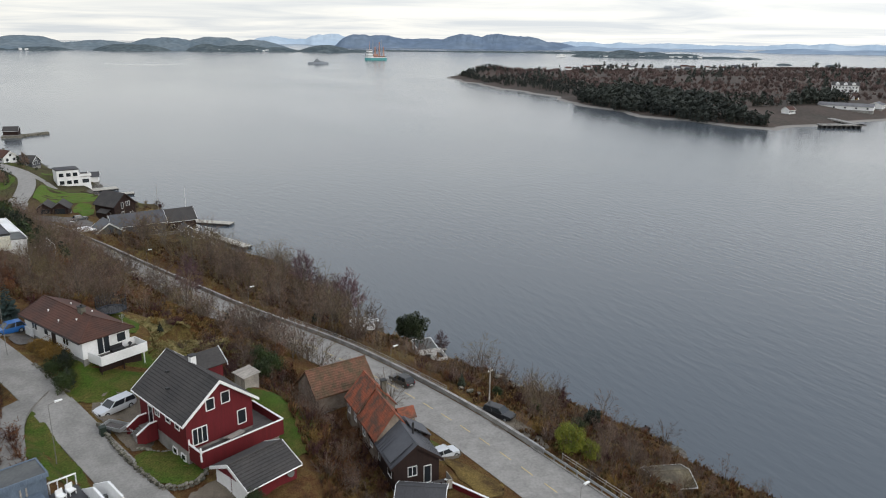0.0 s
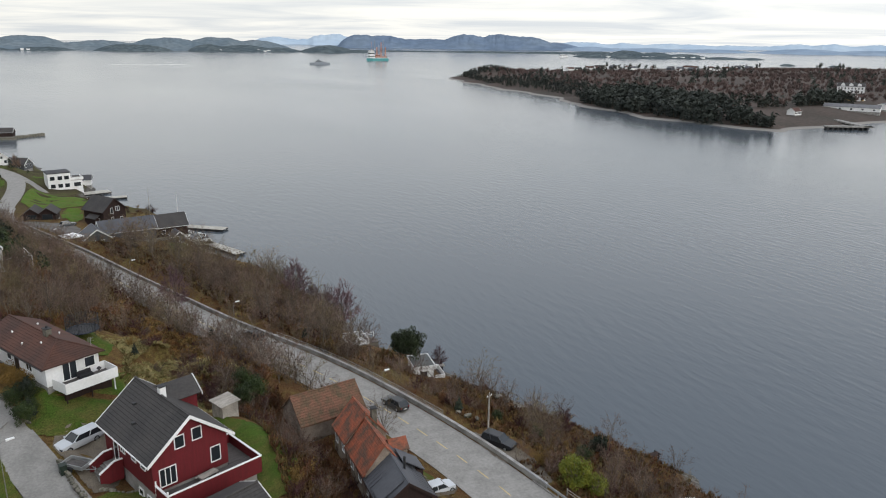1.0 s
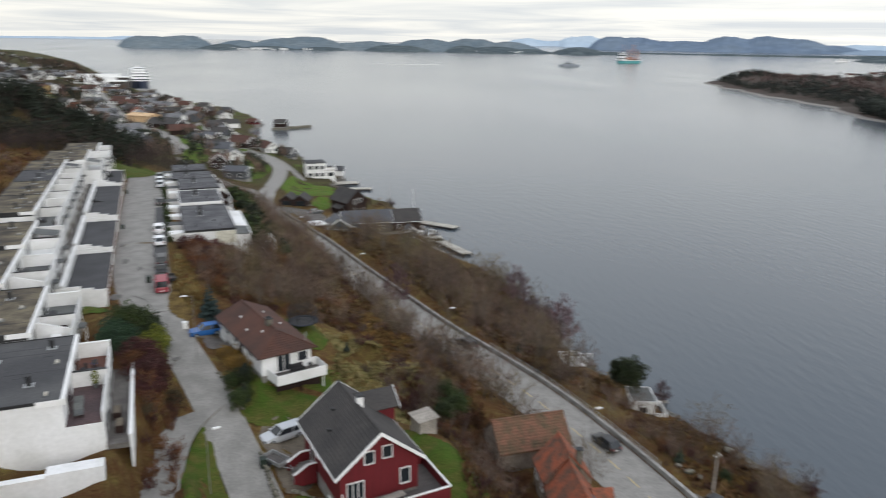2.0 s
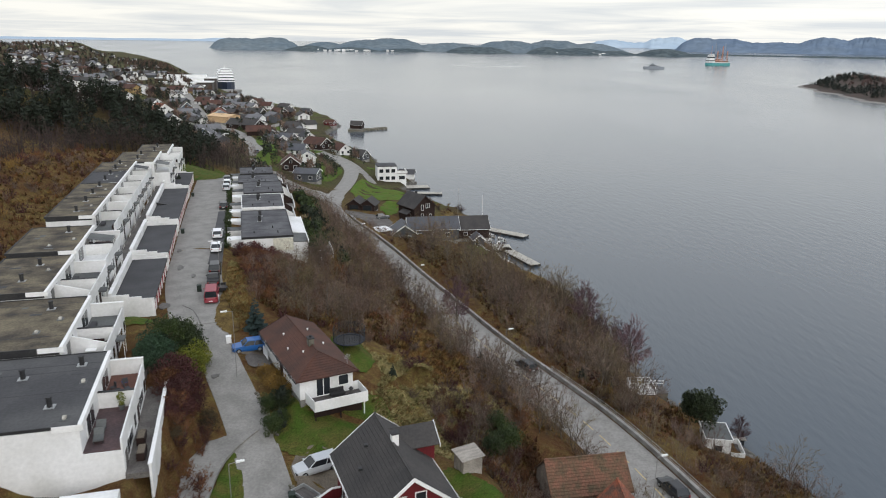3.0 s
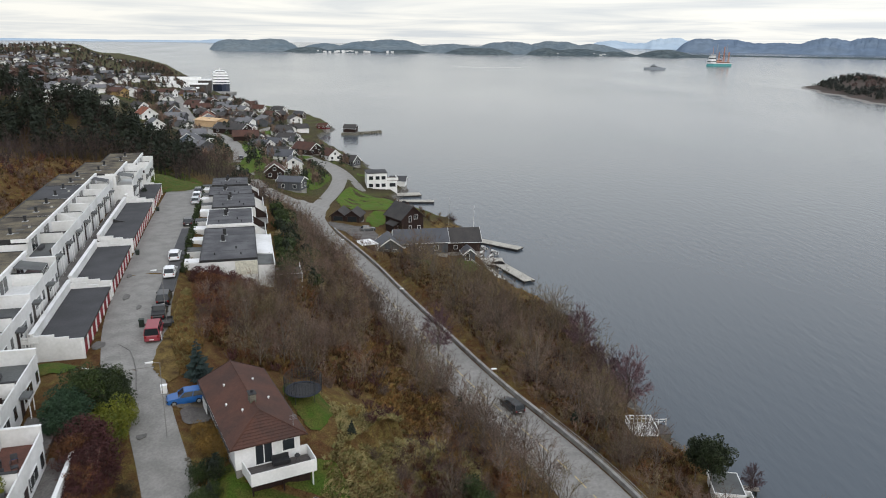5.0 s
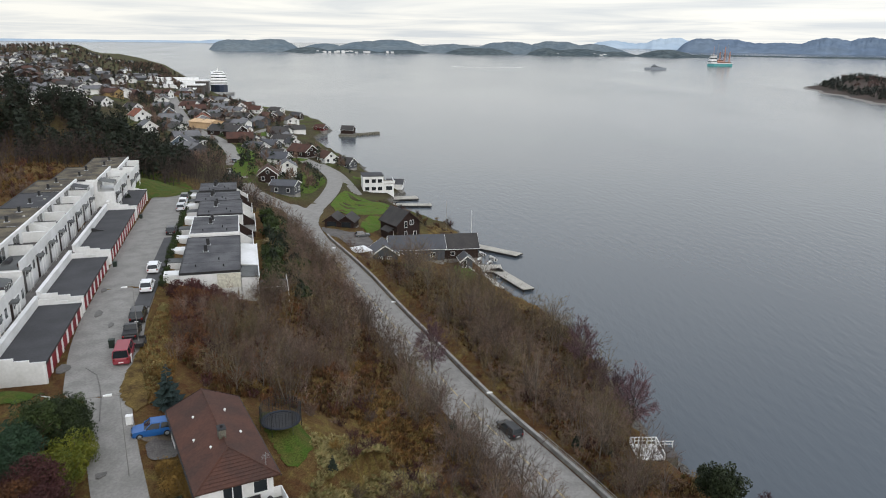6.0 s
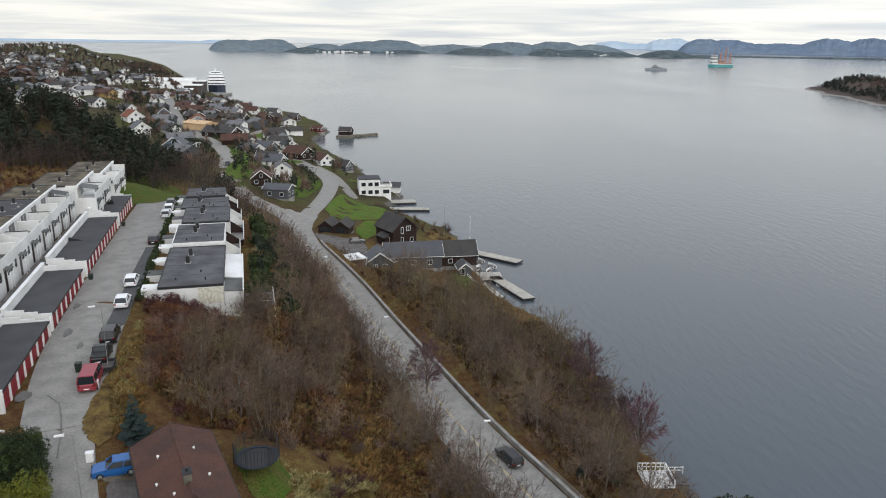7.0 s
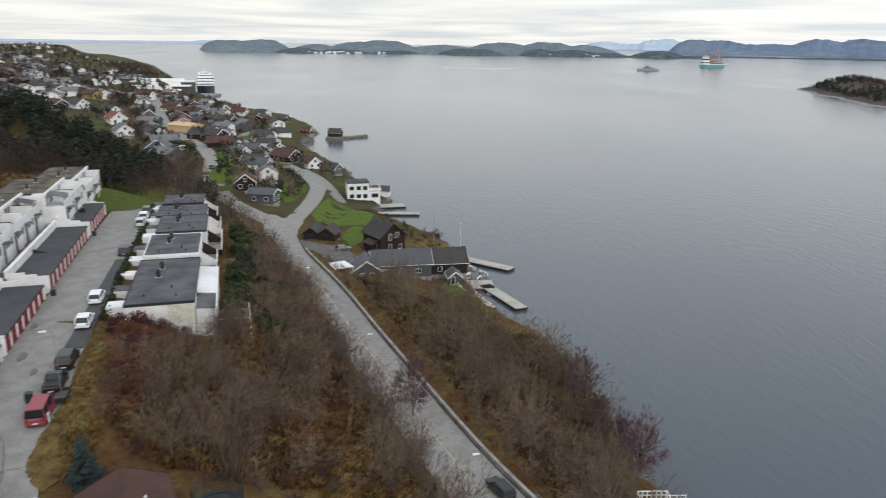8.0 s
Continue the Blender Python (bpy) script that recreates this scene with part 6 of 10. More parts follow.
def lamps():
    for x, y, hz in ((32.0, 83.8, 21.0), (20.0, 119.2, 19.8), (6.2, 152.6, 19.0), (-8.5, 186.0, 18.6), (36.4, 47.2, 21.2)):
        z = gz(x, y)
        street_lamp(x, y, z, hz - z - 0.1, 15, 0.5)
    for x, y, hz, t in ((-12.9, 97.0, 30.5, 200), (-22.0, 122.2, 31.6, 200), (-7.2, 74.2, 25.6, 20)):
        z = gz(x, y)
        street_lamp(x, y, z, max(4.0, hz - z), t, 0.7)
    for x, y, h in ((45.5, 80.9, 6.6),):
        p = thing("utility_pole", "weathered timber utility pole with crossarm", "pole", pose(x, y, gz(x, y), 0, 0, 20))
        part("pole", Geo().tube((0, 0, -0.8), (0, 0, h), 0.13, 0.09, 8), TIMBER, p)
        part("crossarm", Geo().box(-0.5, -0.05, h - 0.6, 0.5, 0.05, h - 0.48), TIMBER, p)
        for sx in (-0.4, 0, 0.4):
            part("insulator", Geo().tube((sx, 0, h - 0.48), (sx, 0, h - 0.3), 0.04), WHITE, p)


STONES = []


def stone_wall(pts, h, label, seed, size=0.36):
    rng = random.Random(seed)
    if not STONES:
        for k in range(5):
            bm = bmesh.new()
            bmesh.ops.create_icosphere(bm, subdivisions=1, radius=0.5)
            for v in bm.verts:
                v.co *= rng.uniform(0.75, 1.1)
                v.co.z *= 0.75
            me = bpy.data.meshes.new("stone")
            bm.to_mesh(me)
            bm.free()
            me.materials.append(STONE)
            STONES.append(me)
    w = thing("stone_wall", label, "wall")
    for (ax, ay), (bx, by) in zip(pts, pts[1:]):
        L = math.hypot(bx - ax, by - ay)
        n = max(1, int(L / size))
        for k in range(n):
            f = (k + 0.5) / n
            x, y = ax + (bx - ax) * f, ay + (by - ay) * f
            z = gz(x, y)
            rows = max(1, int(h / 0.36))
            for j in range(rows):
                o = new("stone", rng.choice(STONES))
                o.parent = w
                o.matrix_basis = pose(x + rng.uniform(-0.1, 0.1), y + rng.uniform(-0.1, 0.1), z + 0.1 + j * 0.34, rng.uniform(-20, 20), rng.uniform(-20, 20), rng.uniform(0, 360)) @ Matrix.Diagonal((rng.uniform(0.9, 1.5) * size * 1.3, rng.uniform(0.9, 1.3) * size * 1.3, rng.uniform(0.8, 1.2) * size * 1.3, 1))


def yards():
    patch("lawn", [(-6.4, 93.4), (-7.4, 88.8), (-5.0, 84.4), (-2.6, 84.6), (0.4, 85.0), (4.0, 85.6), (6.4, 89.0), (4.8, 96.0), (1.4, 94.4), (-1.6, 94.4)], LAWN, "green winter lawn below the bungalow", "lawn", 0.12, 0.5)
    patch("lawn", [(10.6, 85.5), (13.8, 83.6), (17.2, 81.0), (19.2, 75.0), (17.4, 68.2), (13.6, 67.0), (12.4, 72), (11.2, 78.5)], LAWN, "green lawn along the deck of the red house", "lawn", 0.12, 0.5)
    patch("lawn", [(0.2, 74.0), (5.0, 73.8), (7.0, 70.0), (5.8, 66.6), (2.4, 66.6), (-0.4, 71.0)], LAWN, "small green lawn inside a stone wall", "lawn", 0.12, 0.4)
    patch("lawn", [(33.6, 71.4), (35.6, 70.8), (37.4, 66.2), (38.0, 62), (34.8, 62.2), (34.2, 66.5)], LAWN_DRY, "rough grass beside the main road", "lawn", 0.12, 0.5)
    patch("lawn", [(-10.3, 84.6), (-9.4, 84.0), (-7.4, 78.6), (-5.2, 73.0), (-3.4, 67), (-8.0, 66), (-9.5, 73), (-10.4, 80)], LAWN, "green grass wedge between two streets", "lawn", 0.12, 0.5)
    patch("lawn", [(30.8, 78.5), (33.4, 79.0), (35.6, 74.2), (33.0, 74.0)], LAWN, "strip of grass between house and road", "lawn", 0.12, 0.4)
    patch("yard", [(-3.2, 86.2), (1.6, 85.0), (2.4, 79.5), (1.6, 74.4), (0.0, 73.6), (-1.0, 75.5), (-2.9, 80.5), (-4.2, 83.6)], GRAVEL, "brown gravel forecourt of the red house", "gravel", 0.1, 0.5)
    patch("yard", [(5.0, 66.0), (9.0, 66.4), (9.6, 60.8), (6.8, 58), (3.0, 62.5)], GRAVEL, "gravel drive in front of the garage", "gravel", 0.1, 0.5)
    patch("yard", [(-15.2, 104.8), (-11.0, 106.2), (-10.0, 103.2), (-14.2, 101.4)], GRAVEL, "grassy gravel parking bay", "gravel", 0.1, 0.5)
    patch("yard", [(-13.4, 102.0), (-10.6, 103.4), (-9.2, 100.4), (-12.0, 98.9)], PAVING, "old square slab of paving", "paving", 0.14, 0.4)
    patch("yard", [(31.6, 75.0), (36.8, 74.0), (36.8, 71.2), (32.6, 70.6)], GRAVEL, "gravel bay beside the dark house", "gravel", 0.12, 0.4)
    patch("lawn", [(-1.6, 107.8), (2.0, 106.6), (2.6, 102), (1.4, 98.6), (-0.6, 101.0), (-4.2, 107.2)], LAWN, "lawn round the trampoline", "lawn", 0.12, 0.5)
    patch("verge", ring_uv((-6, 8.4), (-2, 7.6), (6, 8.6), (18, 9.0), (22, 10.2), (20, 12), (0, 12.2), (-9, 10.4)), LAWN_DRY, "yellow grass verge beside the street", "grass", 0.12, 0.5)
    patch("lawn", ring_uv((-10, -3.2), (-3.5, -5.2), (-1, -4), (-3.0, 0.5), (-9.5, 0.8)), LAWN, "small green lawn at the garage end", "lawn", 0.12, 0.4)
    patch("lawn", ring_uv((96, -4), (97, 8), (112, 14), (150, 4), (152, -14), (114, -4)), LAWN, "green lawn at the end of the street", "lawn", 0.12, 1.0)
    for ring, lab in (([(-78, 366), (-72, 345), (-58.5, 320), (-56, 326), (-61, 338), (-68, 356)], "sloping lawn between village roads"), ([(-44.7, 338), (-38, 337), (-31, 322), (-29.4, 306), (-37, 300), (-42, 318)], "green lawn among village houses"),
                      ([(-21.6, 293), (-20, 296), (-3, 286), (-6, 268), (-18, 277), (-21.5, 284)], "green lawn above the quay"), ([(-9.5, 263), (-5.4, 266), (-3.2, 252), (-7.0, 239.5), (-10, 250)], "bright green lawn beside the dark house"),
                      ([(17.4, 229), (21, 228), (23.6, 222), (23.2, 212), (18.5, 210.6)], "small lawn at the jetty"), ([(-5, 219), (2, 219), (10, 220), (12, 214), (4, 209), (-3, 211)], "rough lawn before the grey boathouse"), ([(9, 268), (19, 266), (22.5, 250), (20, 243), (11, 247)], "pale grass point above the jetties"), ([(-24, 345), (-21, 342), (-13, 336), (-15, 332), (-22, 338)], "lawn beside the white cubic house")):
        patch("lawn", ring, LAWN_MOWN if "pale" not in lab else LAWN_DRY, lab, "lawn", 0.15, 1.2)
    patch("yard", [(-20, 243), (-17, 240.5), (-6, 238), (-3.4, 229), (-9.5, 224.5), (-14, 230), (-19, 238)], PAVING, "grey asphalt forecourt of the boatyard", "paving", 0.15, 1.0)
    stone_wall([(-3.4, 80.0), (-1.8, 75.2), (-0.2, 71.0), (1.9, 66.6), (3.6, 65.9), (5.2, 66.4), (6.3, 68.0)], 0.75, "rough field stone wall beside the street", 3)
    stone_wall([(0.2, 74.4), (2.0, 73.9), (4.2, 74.2)], 0.6, "low field stone wall above the lawn", 4)
    stone_wall([(-10.0, 94.2), (-8.0, 90.6), (-6.3, 87.2)], 0.5, "low stone edging beside the street", 5)
    for k, (x, y, s) in enumerate(((45.5, 86.8, 1.0), (46.4, 85.9, 0.9), (44.8, 88.3, 0.7), (59.5, 103, 1.6), (61.0, 99.6, 1.8), (60.2, 101.4, 1.4), (62.6, 97.2, 1.5))):
        solo("boulder", STONES[k % 5].copy(), STONE, "large weathered grey boulder near the road", "boulder", pose(x, y, gz(x, y) + 0.2, 0, 0, 50 * k) @ Matrix.Diagonal((s * 1.4, s * 1.1, s, 1)), "boulders")
    # tar seams and patches on the street
    seam = Geo()
    pts = [(-25.4, 115.6), (-23.4, 114.0), (-22.0, 111.6), (-20.6, 108.8), (-19.0, 104.8)]
    for (ax, ay), (bx, by) in zip(pts, pts[1:]):
        seam.slab([(ax - 0.06, ay, gz(ax, ay) + 0.13), (ax + 0.06, ay, gz(ax, ay) + 0.13), (bx + 0.06, by, gz(bx, by) + 0.13), (bx - 0.06, by, gz(bx, by) + 0.13)], 0.05)
    solo("road_repair", seam, TARRED, "dark tar seam across the worn street", "road repair", kind="structure")
    solo("parking_strip", ribbon([(*uv(21, 6.2), 24.62), (*uv(40, 6.6), 24.8), (*uv(58, 7.0), 24.8)], 0.0, 2.1, 0.10), ASPHALT_NEW, "strip of dark new asphalt for parking", "road", kind="structure")
    for u, v, w, l in ((3.4, 1.0, 1.2, 0.8), (20.0, 2.0, 1.3, 0.5), (29.5, 1.2, 0.9, 0.4), (-17.0, 1.4, 0.7, 0.5), (15.5, 4.2, 0.9, 0.35)):
        x, y = uv(u, v)
        if u < 0:
            x, y = -15.4, 97.0
        rp = Geo().prism([(w * math.cos(a) * (1 + 0.25 * math.sin(3 * a)), l * math.sin(a)) for a in np.linspace(0, 6.0, 11)], "z", -0.1, 0.02)
        solo("road_repair", rp, TARRED, "dark oval tar patch on the street", "road repair", pose(x, y, gz(x, y) + 0.085, 0, 0, ST), kind="structure")
    for x, y in ((-15.9, 104.6), (-21.2, 117.4)):
        b = thing("utility_box", "white utility box on the grass verge", "utility box", pose(x, y, gz(x, y) + 0.1, 0, 0, 15))
        part("cabinet", Geo().box(-0.3, -0.25, 0, 0.3, 0.25, 0.85), WHITE, b)
        part("lid", Geo().box(-0.34, -0.29, 0.85, 0.34, 0.29, 0.92), WHITE, b)
    wb(-2.9, 78.0, gz(-2.9, 78.0) + 0.1)


def shore_things():
    # white bathing deck with railings
    d = thing("bathing_deck", "white timber bathing deck with slatted railing at the shore", "deck", pose(45.0, 134.4, 3.1, 0, 0, 2))
    for k in range(9):
        part("plank", Geo().box(-1.9 + k * 0.43, -2.2, -0.12, -1.9 + k * 0.43 + 0.4, 2.0, 0.0), mat("worn_white_planks", (0.62, 0.61, 0.58), (0.48, 0.47, 0.45), 0.8, vary=0.1), d)
    for k in range(7):
        x = -1.9 + k * 0.63
        part("post", Geo().box(x - 0.06, 1.95, 0, x + 0.06, 2.07, 1.05), WHITE, d)
    part("rail", Geo().box(-2.0, 1.93, 1.05, 2.05, 2.1, 1.15), WHITE, d)
    part("rail", Geo().box(-2.0, 1.95, 0.5, 2.05, 2.06, 0.58), WHITE, d)
    for x in (-1.95, 1.95):
        part("side_rail", Geo().prism([(-2.2, 0.0), (-2.2, 0.9), (2.0, 1.15), (2.0, 1.0), (-2.05, 0.75), (-2.05, 0.0)], "x", x - 0.07, x + 0.07), WHITE, d)
    part("support", Geo().box(-1.8, -2.1, -4.2, 1.8, 1.9, -0.12), DARKBROWN, d)
    e = thing("bathing_deck", "lower dark landing with short white railing", "deck", pose(48.0, 135.4, 2.5, 0, 0, 2))
    part("floor", Geo().box(-1.0, -1.6, -0.12, 1.6, 1.2, 0), DECKGREY, e)
    part("rail", Geo().box(-1.0, 1.1, 0.95, 1.6, 1.22, 1.05).box(-1.0, 1.12, 0.5, 1.6, 1.2, 0.58), WHITE, e)
    for x in (-0.95, 0.3, 1.5):
        part("post", Geo().box(x - 0.05, 1.1, 0, x + 0.05, 1.22, 0.95), WHITE, e)
    part("support", Geo().box(-0.9, -1.5, -4.0, 1.5, 1.0, -0.12), STONE, e)
    # white boathouse with walled deck
    b = thing("boathouse", "small white boathouse with flat grey roof at the shore", "boathouse", pose(51.6, 117.0, 2.2, 0, 0, -8))
    part("wall", Geo().box(-1.9, -2.4, -2.5, 1.6, 2.4, 2.7), WHITE, b)
    part("roof", Geo().box(-2.1, -2.6, 2.7, 1.8, 2.6, 2.85), FELTPALE, b)
    part("edge_trim", parapet(Geo(), -2.15, -2.65, 1.85, 2.65, 2.6, 2.92, 0.12), WHITE, b)
    f = part("window", Geo().box(-0.9, -2.47, 0.8, 0.5, -2.38, 1.9), WHITE, b)
    part("pane", Geo().box(-0.8, -2.5, 0.9, 0.4, -2.4, 1.8), GLASS, f)
    part("deck_floor", Geo().box(1.6, -2.6, -0.1, 3.6, 1.6, 0.05), DECKGREY, b)
    part("deck_wall", rail_wall(Geo(), [(1.7, -2.6), (3.6, -2.6), (3.6, 1.6), (1.7, 1.6)], -0.3, 0.95, 0.1), WHITE, b)
    part("base", Geo().box(1.6, -2.4, -3, 3.4, 1.4, -0.1), STONE, b)
    j = thing("jetty", "narrow grey jetty with dark mooring posts", "jetty", pose(53.5, 123.0, 0.9, 0, 0, -12))
    part("walkway", Geo().box(-1.5, -0.5, -0.12, 5.0, 0.5, 0), TIMBER, j)
    for x in (0.5, 4.6):
        part("mooring_post", Geo().tube((x, 0.6, -3), (x, 0.6, 1.0), 0.22, n=10), BLACK, j)
        part("pile", Geo().tube((x, -0.4, -3), (x, -0.4, -0.1), 0.14, n=8), BLACK, j)
    k = thing("jetty", "small dark timber jetty among the rocks", "jetty", pose(70.5, 80.6, 0.8, 0, 0, 6))
    part("walkway", Geo().box(-1.5, -0.5, -0.1, 4.6, 0.5, 0), DARKBROWN, k)
    for x in (0.2, 2.2, 4.2):
        part("pile", Geo().tube((x, -0.4, -3), (x, -0.4, 0.3), 0.1, n=8), BLACK, k)
        part("pile", Geo().tube((x, 0.4, -3), (x, 0.4, 0.3), 0.1, n=8), BLACK, k)
    gable_house("cabin", "low brown cabin with mossy felt roof at the shore", pose(62.8, 63.4, 3.6, 0, 0, 72), 4.6, 4.8, 1.9, 0.75, DARKBROWN, FELTMOSS, "cabin", base=3, over=0.35, end=0.35)


def corner_house():
    """The blue-grey house at the corner of the two streets, with its terrace and stair."""
    m = pose(-7.2, 59.6, 0, 0, 0, 20)
    h = thing("house", "blue-grey house with pale flat roof edge", "house", m)
    part("wall", Geo().box(-9.0, -2.6, 18, -0.1, -0.1, 27.75), BLUEGREY, h)
    part("lower_wall", Geo().box(-9.0, -9.0, 18, -0.6, -2.6, 26.6), BLUEGREY, h)
    part("roof", Geo().box(-9.1, -2.8, 27.75, 0.0, 0.0, 28.0), FELTPALE, h)
    part("fascia", parapet(Geo(), -9.15, -2.85, 0.05, 0.05, 27.7, 28.08, 0.12), BLUEGREY, h)
    part("trellis", Geo().box(-1.6, -2.68, 25.6, -1.5, -2.6, 27.3).box(-2.0, -2.68, 25.6, -1.9, -2.6, 27.3), TIMBER, h)
    t = thing("roof_terrace", "grey roof terrace with white railing and white seats", "terrace", m)
    part("floor", Geo().box(-0.05, -7.5, 25.6, 2.1, -2.2, 25.8), FELT, t)
    part("wall", Geo().box(-0.6, -7.5, 18, 2.0, -2.3, 25.6), BLUEGREY, t)
    part("rail", Geo().box(0.0, -2.3, 26.75, 2.1, -2.2, 26.85), WHITE, t)
    for x in (0.1, 0.7, 1.4, 2.05):
        part("post", Geo().box(x - 0.03, -2.29, 25.8, x + 0.03, -2.21, 26.75), WHITE, t)
    s = thing("outdoor_stair", "white outdoor stair with grey treads beside the terrace", "stairs", m)
    for k in range(10):
        part("step", Geo().box(2.3, -2.9 - 0.3 * k, 18.5 + 0.0, 3.2, -2.62 - 0.3 * k + 0.02, 24.3 + 0.18 * k), FELTPALE, s)
    for x in (2.2, 3.3):
        part("side_wall", Geo().prism([(-2.3, 23.8), (-2.3, 25.3), (-5.8, 27.2), (-8.5, 27.2), (-8.5, 18.5), (-2.3, 18.5)], "x", x - 0.08, x + 0.08), WHITE, s)
    for x, y in ((0.5, -3.6), (1.3, -3.3)):
        c = thing("garden_chair", "white cushioned chair on the roof terrace", "chair", m @ pose(x, y, 25.8, 0, 0, 15))
        part("seat", Geo().box(-0.28, -0.28, 0.3, 0.28, 0.28, 0.42), WHITE, c)
        part("backrest", Geo().box(-0.28, 0.22, 0.42, 0.28, 0.3, 0.85), WHITE, c)
        for sx in (-0.24, 0.24):
            for sy in (-0.24, 0.24):
                part("leg", Geo().box(sx - 0.025, sy - 0.025, 0, sx + 0.025, sy + 0.025, 0.3), WHITE, c)


dashes()
parapet_and_rails()
lamps()
yards()
shore_things()
corner_house()


# ---- plants: kinds ----
def island_material(name, colours):
    """Colours picked tuft by tuft."""
    m = bpy.data.materials.new(name)
    m.use_nodes = True
    nt = m.node_tree
    N, L = nt.nodes.new, nt.links.new
    bsdf = nt.nodes["Principled BSDF"]
    bsdf.inputs["Roughness"].default_value, bsdf.inputs["Specular IOR Level"].default_value = 0.95, 0.1
    geo, ramp = N("ShaderNodeNewGeometry"), N("ShaderNodeValToRGB")
    el = ramp.color_ramp.elements
    el[0].color, el[1].color = (*colours[0], 1), (*colours[-1], 1)
    for k, c in enumerate(colours[1:-1]):
        e = el.new((k + 1) / (len(colours) - 1))
        e.color = (*c, 1)
    L(geo.outputs["Random Per Island"], ramp.inputs[0])
    co, n = N("ShaderNodeTexCoord"), N("ShaderNodeTexNoise")
    n.inputs["Scale"].default_value = 0.35
    L(co.outputs["Object"], n.inputs["Vector"])
    hsv, mr = N("ShaderNodeHueSaturation"), N("ShaderNodeMapRange")
    mr.inputs["From Min"].default_value, mr.inputs["From Max"].default_value = 0.3, 0.7
    mr.inputs["To Min"].default_value, mr.inputs["To Max"].default_value = 0.7, 1.3
    L(n.outputs["Fac"], mr.inputs["Value"])
    L(mr.outputs[0], hsv.inputs["Value"])
    L(ramp.outputs[0], hsv.inputs["Color"])
    L(hsv.outputs[0], bsdf.inputs["Base Color"])
    return m


def rand_dir(rng, base, spread):
    v = Vector((rng.gauss(0, 1), rng.gauss(0, 1), rng.gauss(0, 1))) * spread + base
    return v.normalized()


def bare_tree(seed, h, stems=1, limbs=14, subs=7, twigs=6, spread=0.34, thick=1.0, twig_len=0.075, twig_w=0.026, point=0.0):
    """Meshes of a leafless tree: stems whose limbs rise and fan out to an uneven dome, and a crown of branches and fine twigs; point: how far the dome narrows upwards."""
    rng = random.Random(seed)
    trunk, crown = Geo(), Geo()
    mid, rz, R = Vector((0, 0, h * 0.60)), h * 0.41, h * spread
    ph, ph2 = rng.uniform(0, 6.28), rng.uniform(0, 6.28)

    def sliver(p, d, ln, w):
        side = d.cross(Vector((rng.gauss(0, 1), rng.gauss(0, 1), rng.gauss(0, 1)))).normalized() * w * 0.5
        crown.add([p - side, p + side, p + d * ln], [(0, 1, 2)])

    def twig(p, d, ln):
        d = rand_dir(rng, d + Vector((0, 0, 0.2)), 0.42)
        sliver(p, d, ln, twig_w)
        for _ in range(2):
            sliver(p + d * ln * rng.uniform(0.25, 0.75), rand_dir(rng, d, 0.5), ln * 0.6, twig_w * 0.8)

    for s in range(stems):
        base = Vector((0, 0, -0.5)) + (Vector((rng.gauss(0, 0.045), rng.gauss(0, 0.045), 0)) * h if stems > 1 else Vector())
        out = Vector((math.cos(6.283 * s / stems + ph), math.sin(6.283 * s / stems + ph), 0)) * (R * rng.uniform(0.25, 0.5) if stems > 1 else R * 0.12)
        top = Vector((out.x, out.y, h * rng.uniform(0.82, 0.97)))
        r0 = 0.0135 * h * thick * (1.0 if stems == 1 else 0.72)
        n = 6
        pts = [base.lerp(top, k / n) + (Vector((rng.gauss(0, 0.014), rng.gauss(0, 0.014), 0)) * h if k else Vector()) for k in range(n + 1)]
        for k in range(n):
            trunk.tube(pts[k], pts[k + 1], r0 * (1 - k / (n + 0.4)), r0 * (1 - (k + 1) / (n + 0.4)), 5, False)
        for b in range(limbs):
            az = 2.39996 * b + ph2 + 1.7 * s + rng.uniform(-0.3, 0.3)
            e = -0.55 + 1.5 * (b + rng.uniform(0, 1)) / limbs
            flat = math.sqrt(max(0.05, 1 - min(1, e) ** 2)) * (1 - point * max(0, e))
            k = rng.uniform(0.72, 1.0) * (1 + 0.16 * math.sin(3 * az + ph) + 0.1 * math.sin(5 * az + ph2))
            tip = mid + Vector((math.cos(az) * flat * R * k + out.x * 0.6, math.sin(az) * flat * R * k + out.y * 0.6, min(1, e) * rz * rng.uniform(0.85, 1.02)))
            f = min(0.9, max(0.14, (tip.z / h) * rng.uniform(0.35, 0.62)))
            i = min(n - 1, int(f * n))
            p = pts[i].lerp(pts[i + 1], f * n - i)
            q = p.lerp(tip, 0.5) + Vector((rng.gauss(0, 0.02), rng.gauss(0, 0.02), rng.uniform(-0.01, 0.05))) * h
            trunk.tube(p, q, r0 * 0.36, r0 * 0.22, 3, False)
            trunk.tube(q, tip, r0 * 0.22, r0 * 0.05, 3, False)
            ln = (tip - p).length
            for c in range(subs):
                g = rng.uniform(0.3, 1.0)
                a = p.lerp(q, g * 2) if g < 0.5 else q.lerp(tip, g * 2 - 1)
                away = (a - mid).normalized() if (a - mid).length > 0.1 else Vector((0, 0, 1))
                dd = rand_dir(rng, (tip - p).normalized() * 0.6 + away * 0.7 + Vector((0, 0, 0.15)), 0.45)
                l2 = max(0.05 * h, ln * rng.uniform(0.18, 0.38))
                z = a + dd * l2
                sliver(a, dd, l2, r0 * 0.24)
                for _ in range(twigs):
                    twig(a.lerp(z, rng.uniform(0.25, 1.0)), dd, h * twig_len * rng.uniform(0.6, 1.25))
    return raw_mesh("trunk", trunk.v, trunk.f, BARK), raw_mesh("crown", crown.v, crown.f, TWIGS)


